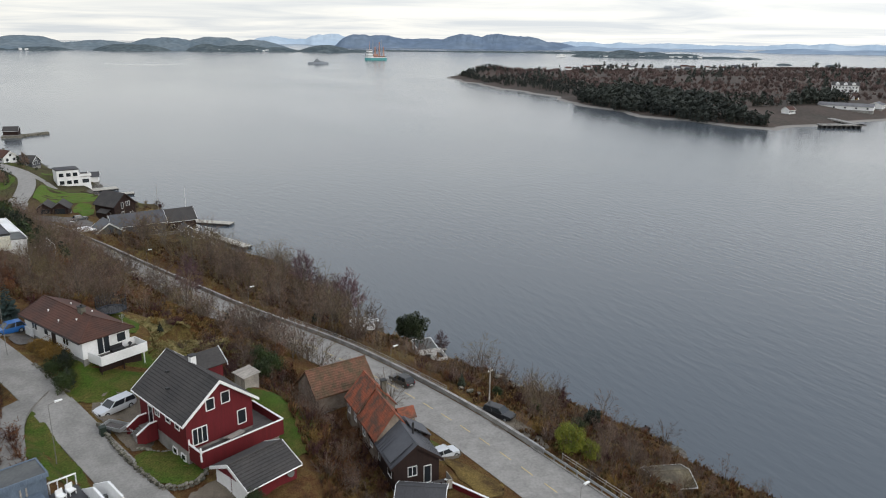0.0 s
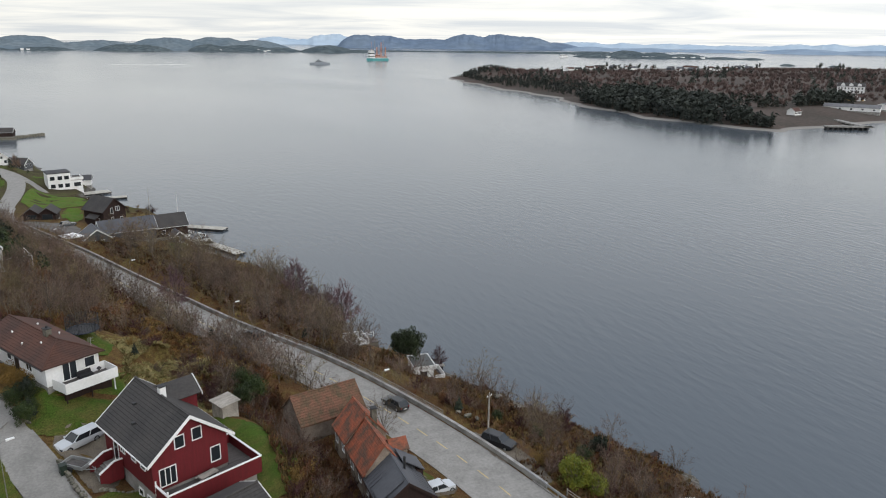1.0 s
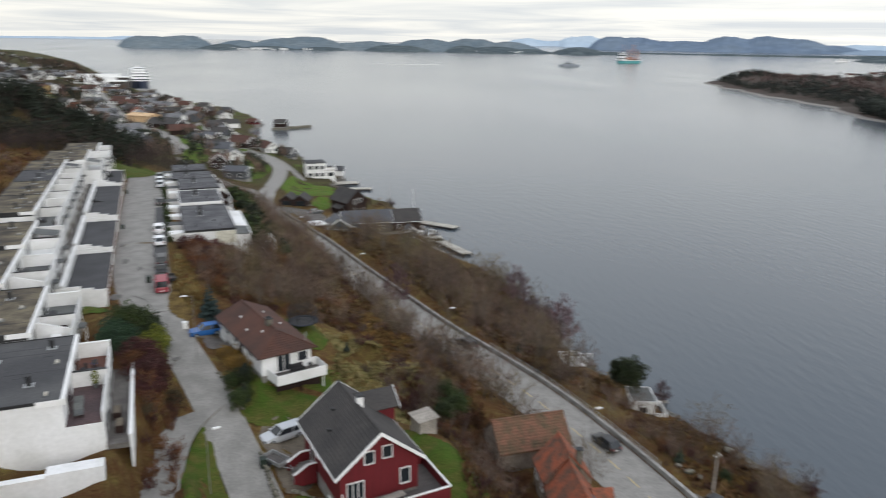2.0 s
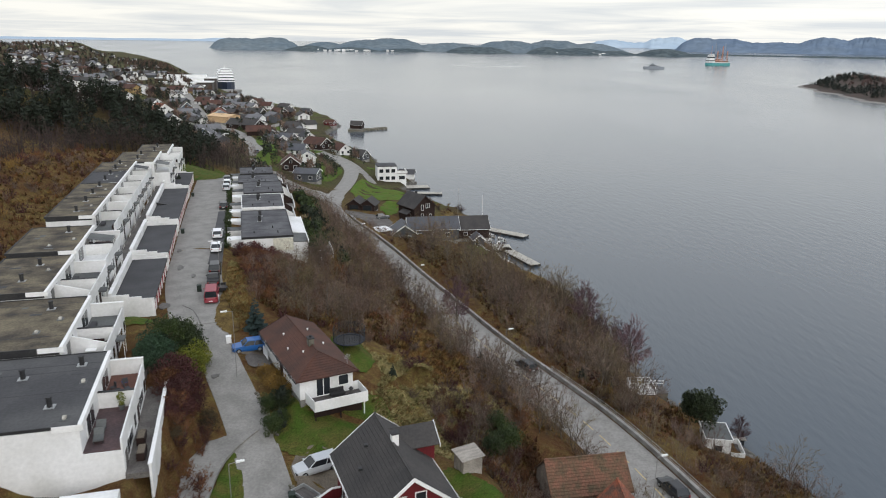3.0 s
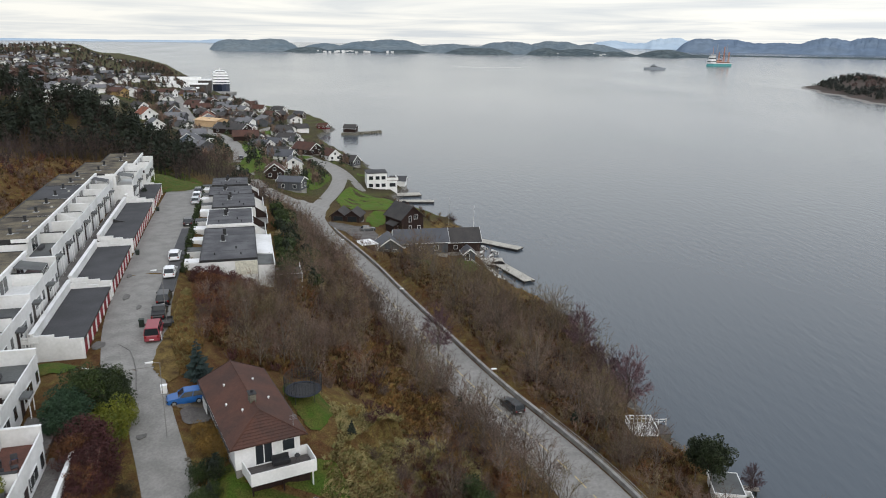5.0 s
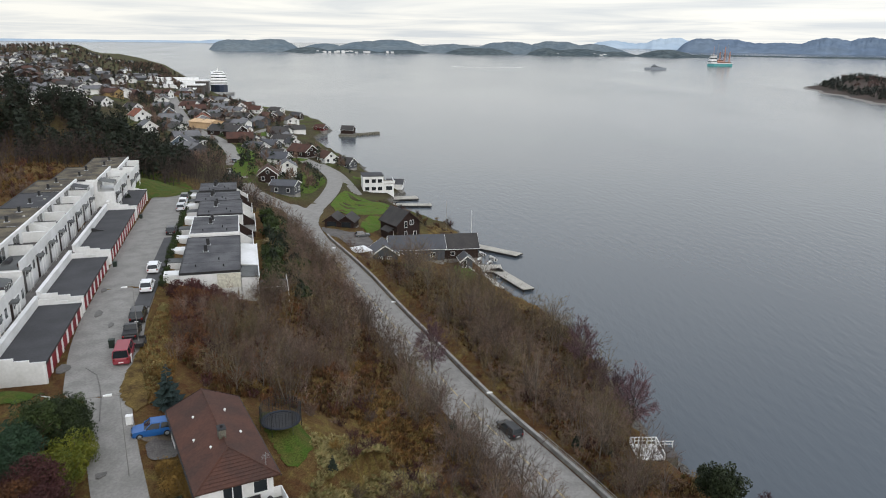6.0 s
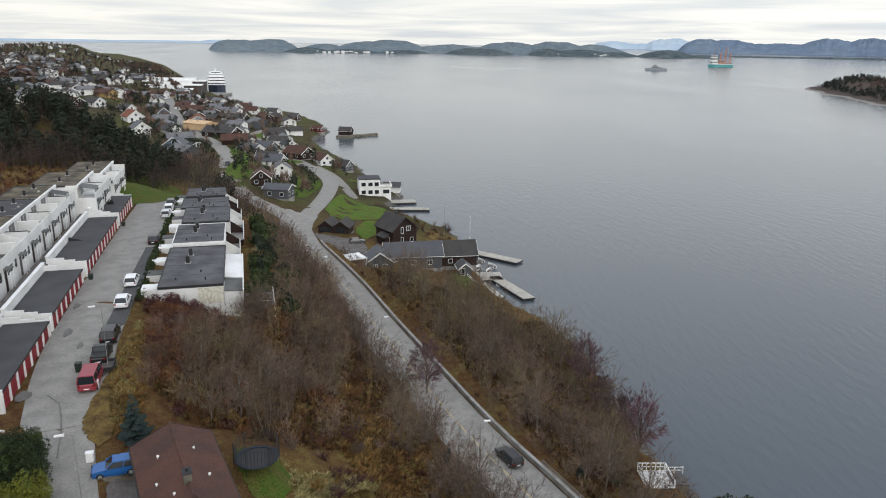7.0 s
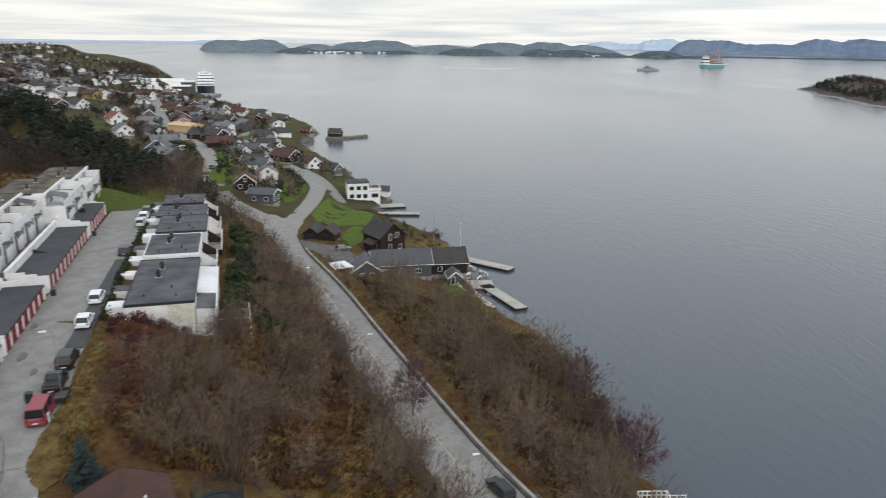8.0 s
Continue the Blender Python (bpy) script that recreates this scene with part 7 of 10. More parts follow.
def brush(seed, h, stems, twigs, lean=0.22, w=0.026):
    """A clump of slender stems that fan out into a fuzzy rounded top."""
    rng = random.Random(seed)
    trunk, crown = Geo(), Geo()
    for s in range(stems):
        hh = h * rng.uniform(0.62, 1.0)
        az = 2.39996 * s + rng.uniform(-0.4, 0.4)
        r = math.sqrt((s + 0.5) / stems)
        hh *= 1.0 - 0.28 * r * r
        p = Vector((math.cos(az) * r * 0.09 * h, math.sin(az) * r * 0.09 * h, -0.3))
        d = Vector((math.cos(az) * r * lean * 2.2, math.sin(az) * r * lean * 2.2, 1)).normalized()
        pts = [p]
        for k in range(4):
            d = rand_dir(rng, d + Vector((0, 0, 0.12)), 0.10)
            pts.append(pts[-1] + d * hh / 4)
        for k in range(4):
            trunk.tube(pts[k], pts[k + 1], 0.009 * hh * (1 - k / 4.4), 0.009 * hh * (1 - (k + 1) / 4.4), 3, False)
        for _ in range(twigs):
            f = (0.2 + 0.8 * rng.uniform(0, 1) ** 0.7) * 3.999
            i = int(f)
            a = pts[i].lerp(pts[i + 1], f - i)
            t = rng.uniform(0, 6.2832)
            dd = (Vector((math.cos(t), math.sin(t), rng.uniform(0.25, 1.3)))).normalized()
            ln = hh * rng.uniform(0.10, 0.24)
            e = a + dd * ln
            sd = dd.orthogonal().normalized() * w * 0.5
            crown.add([a - sd, a + sd, e], [(0, 1, 2)])
            for _ in range(2):
                b = a.lerp(e, rng.uniform(0.3, 0.95))
                q = b + rand_dir(rng, dd, 0.5) * ln * 0.65
                s2 = (q - b).cross(Vector((rng.gauss(0, 1), rng.gauss(0, 1), rng.gauss(0, 1)))).normalized() * w * 0.4
                crown.add([b - s2, b + s2, q], [(0, 1, 2)])
    return raw_mesh("stem_clump", trunk.v, trunk.f, BARK), raw_mesh("crown", crown.v, crown.f, TWIGS)


def far_tree(seed, h, r, n, material, w=0.22, needle=False):
    """A light tree for great distances: a stem and a loose crown of slivers."""
    rng = random.Random(seed)
    trunk, crown = Geo(), Geo()
    trunk.tube((0, 0, -0.5), (0, 0, h * 0.8), 0.02 * h, 0.01, 3, False)
    for _ in range(n):
        f = rng.uniform(0.12, 1.0)
        a = rng.uniform(0, 6.2832)
        if needle:
            rr = r * (1.05 - f)
            p = Vector((math.cos(a) * rr * rng.uniform(0.0, 0.7), math.sin(a) * rr * rng.uniform(0.0, 0.7), h * f * 0.92))
            d = Vector((math.cos(a), math.sin(a), -0.35)).normalized()
            q = p + d * r * rng.uniform(0.4, 0.8)
        else:
            e = math.asin(rng.uniform(-0.45, 1.0))
            k = rng.uniform(0.7, 1.0)
            q = Vector((math.cos(a) * math.cos(e) * r * k, math.sin(a) * math.cos(e) * r * k, h * 0.58 + math.sin(e) * h * 0.42 * k))
            p = Vector((q.x * 0.35, q.y * 0.35, q.z * rng.uniform(0.5, 0.75)))
            d = (q - p).normalized()
        s = d.cross(Vector((rng.gauss(0, 1), rng.gauss(0, 1), rng.gauss(0, 1)))).normalized() * w
        crown.add([p - s, p + s, q], [(0, 1, 2)])
    return raw_mesh("trunk", trunk.v, trunk.f, BARK), raw_mesh("crown", crown.v, crown.f, material)


def spruce(seed, h, r, mat_n, whorls=16, sprays=13):
    rng = random.Random(seed)
    trunk, crown = Geo(), Geo()
    trunk.tube((0, 0, -0.3), (0, 0, h * 0.97), 0.022 * h, 0.01, 6, False)
    for w in range(whorls):
        f = w / (whorls - 1)
        z = h * (0.06 + 0.92 * f)
        rr = r * (1 - f) ** 0.85 * rng.uniform(0.85, 1.12) + 0.06
        for s in range(max(4, int(sprays * (1 - 0.6 * f)))):
            a = rng.uniform(0, 6.2832)
            ln = rr * rng.uniform(0.7, 1.15)
            d = Vector((math.cos(a), math.sin(a), rng.uniform(-0.35, 0.1)))
            side = Vector((-math.sin(a), math.cos(a), 0)) * ln * 0.34
            base = Vector((0, 0, z + rng.uniform(-0.3, 0.3) * h / whorls))
            tip = base + d * ln
            mid = base + d * ln * 0.55
            drop = Vector((0, 0, -0.16 * ln))
            crown.add([base, mid + side + drop, tip, mid - side + drop, mid + Vector((0, 0, 0.08 * ln))], [(0, 1, 4), (1, 2, 4), (2, 3, 4), (3, 0, 4)])
    return raw_mesh("trunk", trunk.v, trunk.f, BARK), raw_mesh("crown", crown.v, crown.f, mat_n)


def leafy(seed, shape, count, leaf, material, lumps=9, trunk_h=0.0, lump=(0.32, 0.58)):
    """An evergreen crown: leaves gathered on uneven lumps that fill a shape (rx, ry, rz)."""
    rng = random.Random(seed)
    trunk, crown = Geo(), Geo()
    rx, ry, rz = shape
    trunk.tube((0, 0, -0.3), (0, 0, trunk_h + rz), 0.05 + 0.03 * rz, 0.03, 6, False)
    cs = []
    for _ in range(lumps):
        a, e = rng.uniform(0, 6.2832), rng.uniform(-0.9, 1.0)
        k = rng.uniform(0.35, 0.78)
        cs.append((Vector((math.cos(a) * math.sqrt(1 - e * e * 0.8) * rx * k, math.sin(a) * math.sqrt(1 - e * e * 0.8) * ry * k, trunk_h + rz + e * rz * k)), rng.uniform(*lump)))
    for c, s in cs:
        trunk.tube((0, 0, trunk_h + rz * 0.3), c, 0.05, 0.015, 3, False)
        for _ in range(count // lumps):
            d = rand_dir(rng, Vector((0, 0, 0.15)), 1.0)
            p = c + Vector((d.x * rx * s, d.y * ry * s, d.z * rz * s)) * rng.uniform(0.72, 1.08)
            if p.z < 0.05:
                p.z = rng.uniform(0.05, 0.3)
            t = rand_dir(rng, d, 0.7)
            u = t.orthogonal().normalized()
            w = t.cross(u)
            a = rng.uniform(0, 6.28)
            u, w = u * math.cos(a) + w * math.sin(a), w * math.cos(a) - u * math.sin(a)
            ll = leaf * rng.uniform(0.6, 1.3)
            crown.add([p - u * ll * 0.5, p + w * ll * 0.3 + t * 0.05, p + u * ll, p - w * ll * 0.3], [(0, 1, 2, 3)])
    return raw_mesh("trunk", trunk.v, trunk.f, BARK), raw_mesh("crown", crown.v, crown.f, material)


def shrub(seed, h, r, count, material, w=0.05):
    """A leafless or withered bush: many stems from the ground."""
    rng = random.Random(seed)
    stems, crown = Geo(), Geo()
    for _ in range(10):
        d = rand_dir(rng, Vector((0, 0, 1)), 0.35)
        p = Vector((rng.gauss(0, 0.12), rng.gauss(0, 0.12), -0.15))
        e = p + Vector((d.x * r * 1.3, d.y * r * 1.3, h * rng.uniform(0.6, 0.95)))
        stems.tube(p, e, 0.025, 0.008, 3, False)
        for _ in range(count // 10):
            k = p.lerp(e, rng.uniform(0.15, 1.0))
            q = k + rand_dir(rng, d * 0.8, 0.8) * h * rng.uniform(0.15, 0.36)
            s = (q - k).cross(Vector((rng.gauss(0, 1), rng.gauss(0, 1), rng.gauss(0, 1)))).normalized() * w * rng.uniform(0.4, 1.0)
            crown.add([k - s * 0.5, k + s * 0.5, q], [(0, 1, 2)])
    return raw_mesh("stem_clump", stems.v, stems.f, BARK), raw_mesh("crown", crown.v, crown.f, material)


def join_stuff(name, label, category, kinds, places, seed, size=(0.8, 1.2), sink=0.3):
    """Many far plants as ONE mesh; kinds: pairs of meshes."""
    rng = random.Random(seed)
    data, mats = [], []
    for pair in kinds:
        for me in pair:
            v = np.empty(len(me.vertices) * 3)
            me.vertices.foreach_get("co", v)
            if me.materials[0] not in mats:
                mats.append(me.materials[0])
            data.append((v.reshape(-1, 3), [tuple(p.vertices) for p in me.polygons], mats.index(me.materials[0])))
    vs, fs, ms, n = [], [], [], 0
    for x, y, z in places:
        k = rng.randrange(len(kinds))
        a, s, t = rng.uniform(0, 6.2832), rng.uniform(*size), rng.uniform(0.85, 1.15)
        c, d = math.cos(a) * s, math.sin(a) * s
        for v, f, m in data[2 * k:2 * k + 2]:
            vs.append(np.stack([v[:, 0] * c - v[:, 1] * d + x, v[:, 0] * d + v[:, 1] * c + y, v[:, 2] * s * t + z - sink], -1))
            fs += [tuple(i + n for i in q) for q in f]
            ms += [m] * len(f)
            n += len(v)
    me = bpy.data.meshes.new(name)
    me.from_pydata(np.concatenate(vs).tolist(), [], fs)
    for m in mats:
        me.materials.append(m)
    me.polygons.foreach_set("material_index", ms)
    me.update()
    return tagged(new(name, me), label, category, kind="stuff")


def kind_of(name, meshes, label, category, group, material=None):
    """A thing built once from a trunk and a crown mesh; returns a maker of copies."""
    store = []

    def make(x, y, z, turn, size=1.0, tall=1.0, lab=""):
        m = pose(x, y, z, 0, 0, turn)
        if not store:
            t = thing(name, label, category, m, group)
            a, b = meshes
            part(a.name.split(".")[0], a, None, t)
            part(b.name.split(".")[0], b, None, t)
            store.append(t)
            ob = t
        else:
            ob = copy_thing(store[0], m)
        ob.scale = (size, size, size * tall)
        if lab:
            tagged(ob, lab)
        return ob
    return make


def recolour(meshes, material, bark=None):
    a, b = meshes
    if bark:
        a = a.copy()
        a.materials[0] = bark
    b2 = b.copy()
    b2.materials[0] = material
    return a, b2


_t = [bare_tree(11, 8.5, 1, 20, 6, 6, 0.36), bare_tree(12, 8.0, 2, 10, 6, 6, 0.38), bare_tree(13, 7.0, 3, 7, 6, 5, 0.42), bare_tree(14, 9.5, 1, 22, 6, 6, 0.31, 1.0, 0.065), bare_tree(15, 6.5, 4, 6, 5, 6, 0.46)]
BRUSH = [kind_of("thicket_bush", brush(k, h, st, tw), "tall brushy thicket of slender bare stems", "shrub", "thicket bushes") for k, h, st, tw in ((71, 6.5, 8, 44), (72, 5.2, 10, 36), (73, 7.5, 7, 54))]
OLIVE_BRUSH = [kind_of("thicket_bush", recolour(brush(74, 6.0, 10, 58), TWIGS_OLIVE), "olive brown thicket of slender stems", "shrub", "thicket bushes")]
RUST_BRUSH = [kind_of("thicket_bush", recolour(brush(75, 3.4, 12, 40), BRACKEN), "rusty brown thicket of withered stems", "shrub", "thicket bushes")]
_lab = ["bare grey-brown deciduous tree with fine winter twigs", "leafless two-stemmed tree on the hillside", "leafless many-stemmed thicket tree", "tall slender leafless tree", "low spreading leafless tree with several stems"]
BARE = [kind_of("bare_tree", m, l, "tree", "bare hillside trees") for m, l in zip(_t, _lab)]
OLIVE_TREE = [kind_of("bare_tree", recolour(_t[k], TWIGS_OLIVE), "leafless tree with olive lichen-tinted twigs", "tree", "bare hillside trees") for k in (0, 1, 3)]
RED_BIRCH = [kind_of("birch", recolour(bare_tree(21, 9.0, 1, 34, 9, 12, 0.30, 1.1, 0.07, 0.036, 0.5), TWIGS_RED), "birch with dense purplish winter twigs", "tree", "purplish birches")]
_l = [bare_tree(31, 8.0, 1, 11, 5, 5, 0.36, 1.1, 0.1, 0.055), bare_tree(32, 7.0, 3, 5, 4, 5, 0.42, 1.1, 0.1, 0.055)]
FAR_BARE = [kind_of("bare_tree", m, "leafless tree among the village houses", "tree", "village trees") for m in _l]
FAR_MESH, FAR_RED_MESH = _l, [recolour(_l[0], TWIGS_RED)]
HILL_PINE = [recolour(leafy(44, (2.3, 2.3, 3.8), 190, 0.8, NEEDLES, 16, 2.0, (0.3, 0.5)), NEEDLES, BARK_DARK), recolour(leafy(48, (2.0, 2.0, 4.2), 180, 0.8, NEEDLES, 16, 1.6, (0.3, 0.5)), NEEDLES, BARK_DARK)]
DISTANT = [far_tree(81, 8, 2.7, 76, TWIGS, 0.11), far_tree(82, 7, 2.5, 70, TWIGS_MAUVE, 0.11), far_tree(83, 8, 2.0, 50, NEEDLES, 0.4, True)]
DISTANT_BROWN = [far_tree(84, 9, 3.0, 40, TWIGS, 0.26), far_tree(85, 8, 2.8, 40, TWIGS_RED, 0.26), far_tree(86, 8, 2.8, 40, TWIGS_MAUVE, 0.26)]
HILL_BROWN = [recolour(bare_tree(87, 9.0, 1, 6, 3, 2, 0.30, 1.0, 0.12, 0.075), TWIGS_MAUVE, BARK_DARK), recolour(bare_tree(88, 8.0, 2, 4, 3, 2, 0.34, 1.0, 0.12, 0.075), TWIGS_MAUVE, BARK_DARK), recolour(bare_tree(89, 8.0, 1, 6, 3, 2, 0.33, 1.0, 0.12, 0.07), TWIGS_MAUVE, BARK_DARK)]
FAR_SHRUB = [shrub(55, 2.0, 1.2, 160, BRACKEN, 0.12), shrub(56, 2.0, 1.2, 160, MAROON, 0.12), shrub(57, 2.0, 1.2, 160, OCHRE, 0.12), shrub(58, 2.2, 1.2, 160, TWIGS, 0.1)]
SPRUCE = [kind_of("spruce", spruce(41, 5.0, 1.7, NEEDLES_BLUE), "dense blue-green garden spruce tree", "tree", "garden conifers"), kind_of("conifer", spruce(42, 3.2, 1.0, NEEDLES), "small dark cone-shaped conifer", "tree", "garden conifers")]
PINE = [kind_of("pine", leafy(43, (2.9, 2.7, 2.9), 5200, 0.23, PINE_NEEDLES, 40, 2.6, (0.16, 0.34)), "tall dark pine with clumped needles", "tree", "dark pines")]
HEDGE = [kind_of("evergreen_shrub", leafy(45, (1.7, 1.7, 1.8), 3900, 0.14, LEAF, 34, 0, (0.2, 0.42)), "dense dark green evergreen shrub", "shrub", "evergreen shrubs"),
         kind_of("evergreen_shrub", leafy(46, (1.6, 1.6, 1.7), 3900, 0.13, LEAF_LIME, 34, 0, (0.18, 0.36)), "bright lime green evergreen shrub", "shrub", "evergreen shrubs"),
         kind_of("columnar_conifer", leafy(47, (0.75, 0.75, 1.7), 900, 0.25, NEEDLES, 9), "upright dark green columnar conifer", "shrub", "evergreen shrubs"),
         kind_of("evergreen_shrub", leafy(50, (1.7, 1.7, 1.3), 3600, 0.15, JUNIPER, 30, 0, (0.2, 0.4)), "spreading blue-green juniper shrub", "shrub", "evergreen shrubs")]
LOW_HEDGE = [kind_of("evergreen_shrub", leafy(49, (1.7, 1.7, 1.6), 620, 0.42, LEAF, 12), "clipped dark green garden bush", "shrub", "evergreen shrubs")]
LIGHT_BRUSH = [brush(76, 6.0, 5, 24, 0.24, 0.05), brush(77, 4.6, 6, 20, 0.26, 0.05), recolour(brush(78, 5.2, 5, 22, 0.22, 0.045), TWIGS_OLIVE)]
LIGHT_RUST = [recolour(brush(79, 3.0, 6, 20, 0.32, 0.06), BRACKEN), shrub(59, 2.0, 1.3, 260, BRACKEN, 0.09), shrub(60, 1.8, 1.3, 260, MAROON, 0.09)]
MOUND = [kind_of("shrub", leafy(k, (1.5, 1.5, 1.15), 1900, 0.135, m, 24), l, "shrub", "winter shrubs") for k, m, l in ((91, MAROON, "dense dark maroon shrub beside the street"), (92, BRACKEN, "dense russet brown shrub beside the street"), (93, OCHRE, "dense yellow-brown shrub beside the bungalow"), (94, OLIVE_BROWN, "dark olive brown shrub on the bank"))]
SHRUB = [kind_of("shrub", shrub(51, 1.7, 1.2, 640, BRACKEN), "russet brown withered shrub on the slope", "shrub", "winter shrubs"), kind_of("shrub", shrub(52, 1.9, 1.25, 680, MAROON), "dark maroon bare shrub on the slope", "shrub", "winter shrubs"),
         kind_of("shrub", shrub(53, 1.8, 1.1, 640, OCHRE), "ochre yellow withered shrub on the slope", "shrub", "winter shrubs"), kind_of("shrub", shrub(54, 2.2, 1.2, 520, TWIGS, 0.04), "grey-brown bare shrub on the slope", "shrub", "winter shrubs")]
UNDERGROWTH = island_material("undergrowth", [(0.055, 0.030, 0.017), (0.13, 0.062, 0.026), (0.095, 0.048, 0.023), (0.145, 0.090, 0.036), (0.075, 0.042, 0.026), (0.165, 0.118, 0.044), (0.068, 0.030, 0.023), (0.085, 0.068, 0.026), (0.042, 0.025, 0.017)])
STRAW = island_material("tawny_grass", [(0.20, 0.105, 0.036), (0.15, 0.078, 0.030), (0.25, 0.165, 0.060), (0.11, 0.060, 0.026), (0.19, 0.15, 0.055)])
TUSSOCK = island_material("tussock_grass", [(0.25, 0.205, 0.088), (0.17, 0.15, 0.062), (0.33, 0.275, 0.13), (0.14, 0.135, 0.05), (0.19, 0.125, 0.058), (0.27, 0.235, 0.10)])


# ---- planting ----
ROADS = [(MAIN_ROAD, 5.2), (VILLAGE_ROAD, 4.2), (QUAY_LANE, 3.2), (UPPER_VILLAGE, 4.2), (STREET, 5.4), (SIDE_STREET, 3.2)]
KEEP_OUT = [(-5.2, 98.7, 9.0), (-1.6, 92.5, 5), (-9.0, 103.5, 5), (6.5, 76.4, 9.0), (10.5, 64.7, 5.5), (26.4, 89.9, 5.0), (28.5, 81, 4.5), (28.5, 75, 5), (29.8, 70, 6.5), (-0.9, 104.6, 3.2), (35, 72.5, 3.5), (46, 78.8, 5.0), (52, 117, 5.5), (46.6, 140.2, 4.5), (44.5, 134, 2.5), (31, 199, 8.0), (22, 207, 6.0), (0, 213, 5.0), (8, 214, 5.0), (45.5, 133.8, 4.0), (44.5, 129.8, 2.8), (47.0, 130.6, 2.6)]


def free(xs, ys, margin=0.0):
    ok = np.ones(len(xs), bool)
    for line, half in ROADS:
        d, _ = near_line(xs, ys, line)
        ok &= d > half + margin
    for x, y, r in KEEP_OUT:
        ok &= np.hypot(xs - x, ys - y) > r + margin * 0.5
    return ok


def scatter(ring, n, seed, margin=0.0, inset=1.0):
    """n free places inside a ring of points."""
    rng = np.random.RandomState(seed)
    px, py = np.array([p[0] for p in ring]), np.array([p[1] for p in ring])
    got = []
    while len(got) < n:
        x, y = rng.uniform(px.min(), px.max(), 4 * n), rng.uniform(py.min(), py.max(), 4 * n)
        ins = np.zeros(len(x), bool)
        for i in range(len(px)):
            ax, ay, bx, by = px[i - 1], py[i - 1], px[i], py[i]
            if ay != by:
                ins ^= ((ay > y) != (by > y)) & (x < (bx - ax) * (y - ay) / (by - ay) + ax)
        ins &= free(x, y, margin) & (shore_x(y) - x > inset)
        k = np.flatnonzero(ins)
        if not len(k):
            break
        got += list(zip(x[k], y[k]))
    got = got[:n]
    zs = height(np.array([g[0] for g in got]), np.array([g[1] for g in got])) if got else []
    return [(float(x), float(y), float(z)) for (x, y), z in zip(got, zs)]


def glade(places, *rounds):
    """The places outside the open rounds (x, y, radius)."""
    return [p for p in places if all(math.hypot(p[0] - x, p[1] - y) > q for x, y, q in rounds)]


def plant(kinds, places, seed, size=(0.8, 1.2), sink=0.05):
    rng = random.Random(seed)
    for x, y, z in places:
        rng.choice(kinds)(x, y, z - sink, rng.uniform(0, 360), rng.uniform(*size), rng.uniform(0.9, 1.1))


# thicket between the street and the main road, with grassy openings
OPENINGS = ((-22, 153, 4.0), (1, 123, 5.0), (-12, 140, 2.6))
DECK_VIEW = ((44, 132, 4.5), (41.5, 126.5, 3.5))
THICKET = ring_uv((2, 14), (10, 12.8), (22, 12.5), (28, 20), (34, 28), (60, 29), (104, 27), (110, 40), (70, 49), (30, 41), (10, 38), (-4, 35), (-9, 25), (-4, 17))
DENSE = ring_uv((4, 17), (16, 15), (26, 19), (34, 28), (60, 29), (104, 27), (110, 40), (70, 46), (34, 39), (10, 34), (-4, 32), (-7, 25))
plant(BRUSH + BRUSH + OLIVE_BRUSH, glade(scatter(DENSE, 118, 1, 0.3), *OPENINGS), 1, (0.65, 1.05))
plant(BARE, glade(scatter(DENSE, 38, 41, 0.5), *OPENINGS), 41, (0.55, 0.9))
plant(OLIVE_TREE, scatter(THICKET, 14, 2, 0.5), 2, (0.55, 0.85))
plant(RUST_BRUSH + BRUSH[1:2], scatter(ring_uv((2, 13), (18, 13), (28, 18), (20, 26), (4, 24), (-4, 19)), 34, 42, 0.2), 42, (0.5, 0.9))
join_stuff("thicket_scrub", "fine bare brush filling the thicket", "scrub", LIGHT_BRUSH, glade(scatter(DENSE, 190, 141, 0.3), *OPENINGS), 141, (0.55, 0.95))
join_stuff("thicket_scrub", "russet and maroon scrub in the thicket", "scrub", LIGHT_RUST, scatter(THICKET, 150, 142, 0.2), 142, (0.6, 1.1))
# strip along the road's upper edge
STRIP = [(24, 100), (30, 96), (21, 118), (2, 168), (-14, 204), (-20, 214), (-25, 212), (-9, 176), (9, 130), (13, 116)]
plant(BARE, scatter(STRIP, 26, 3, -0.6), 3, (0.5, 0.85))
plant(BRUSH + OLIVE_BRUSH, scatter(STRIP, 24, 43, -0.8), 43, (0.5, 0.85))
join_stuff("roadside_scrub", "fine bare brush along the road", "scrub", LIGHT_BRUSH, scatter(STRIP, 80, 143, -0.6), 143, (0.4, 0.8))
_r = random.Random(93)
for k, (x, y, z, a) in enumerate(along(MAIN_ROAD, -5.6, 148, 300, 4.6)):
    (BARE[(0, 1, 3)[k % 3]] if k % 4 else OLIVE_TREE[k % 3])(x + _r.uniform(-0.7, 0.3), y + _r.uniform(-1.5, 1.5), gz(x, y) - 0.1, 47 * k, _r.uniform(0.6, 0.92))
EDGE = [(27, 100), (32, 97), (27.5, 112), (20, 126), (9, 152), (5, 150), (13, 128), (22, 108)]
plant(BARE + OLIVE_TREE, scatter(EDGE, 14, 47, -1.4), 47, (0.45, 0.75))
plant(BARE, scatter([(20, 101), (26, 97), (30.5, 101), (25, 114), (19, 120), (16, 112)], 12, 48, -1.2), 48, (0.65, 0.95))
join_stuff("roadside_scrub", "russet and grey scrub at the road's edge", "scrub", LIGHT_BRUSH + LIGHT_RUST, scatter(EDGE, 60, 147, -1.2), 147, (0.4, 0.75))
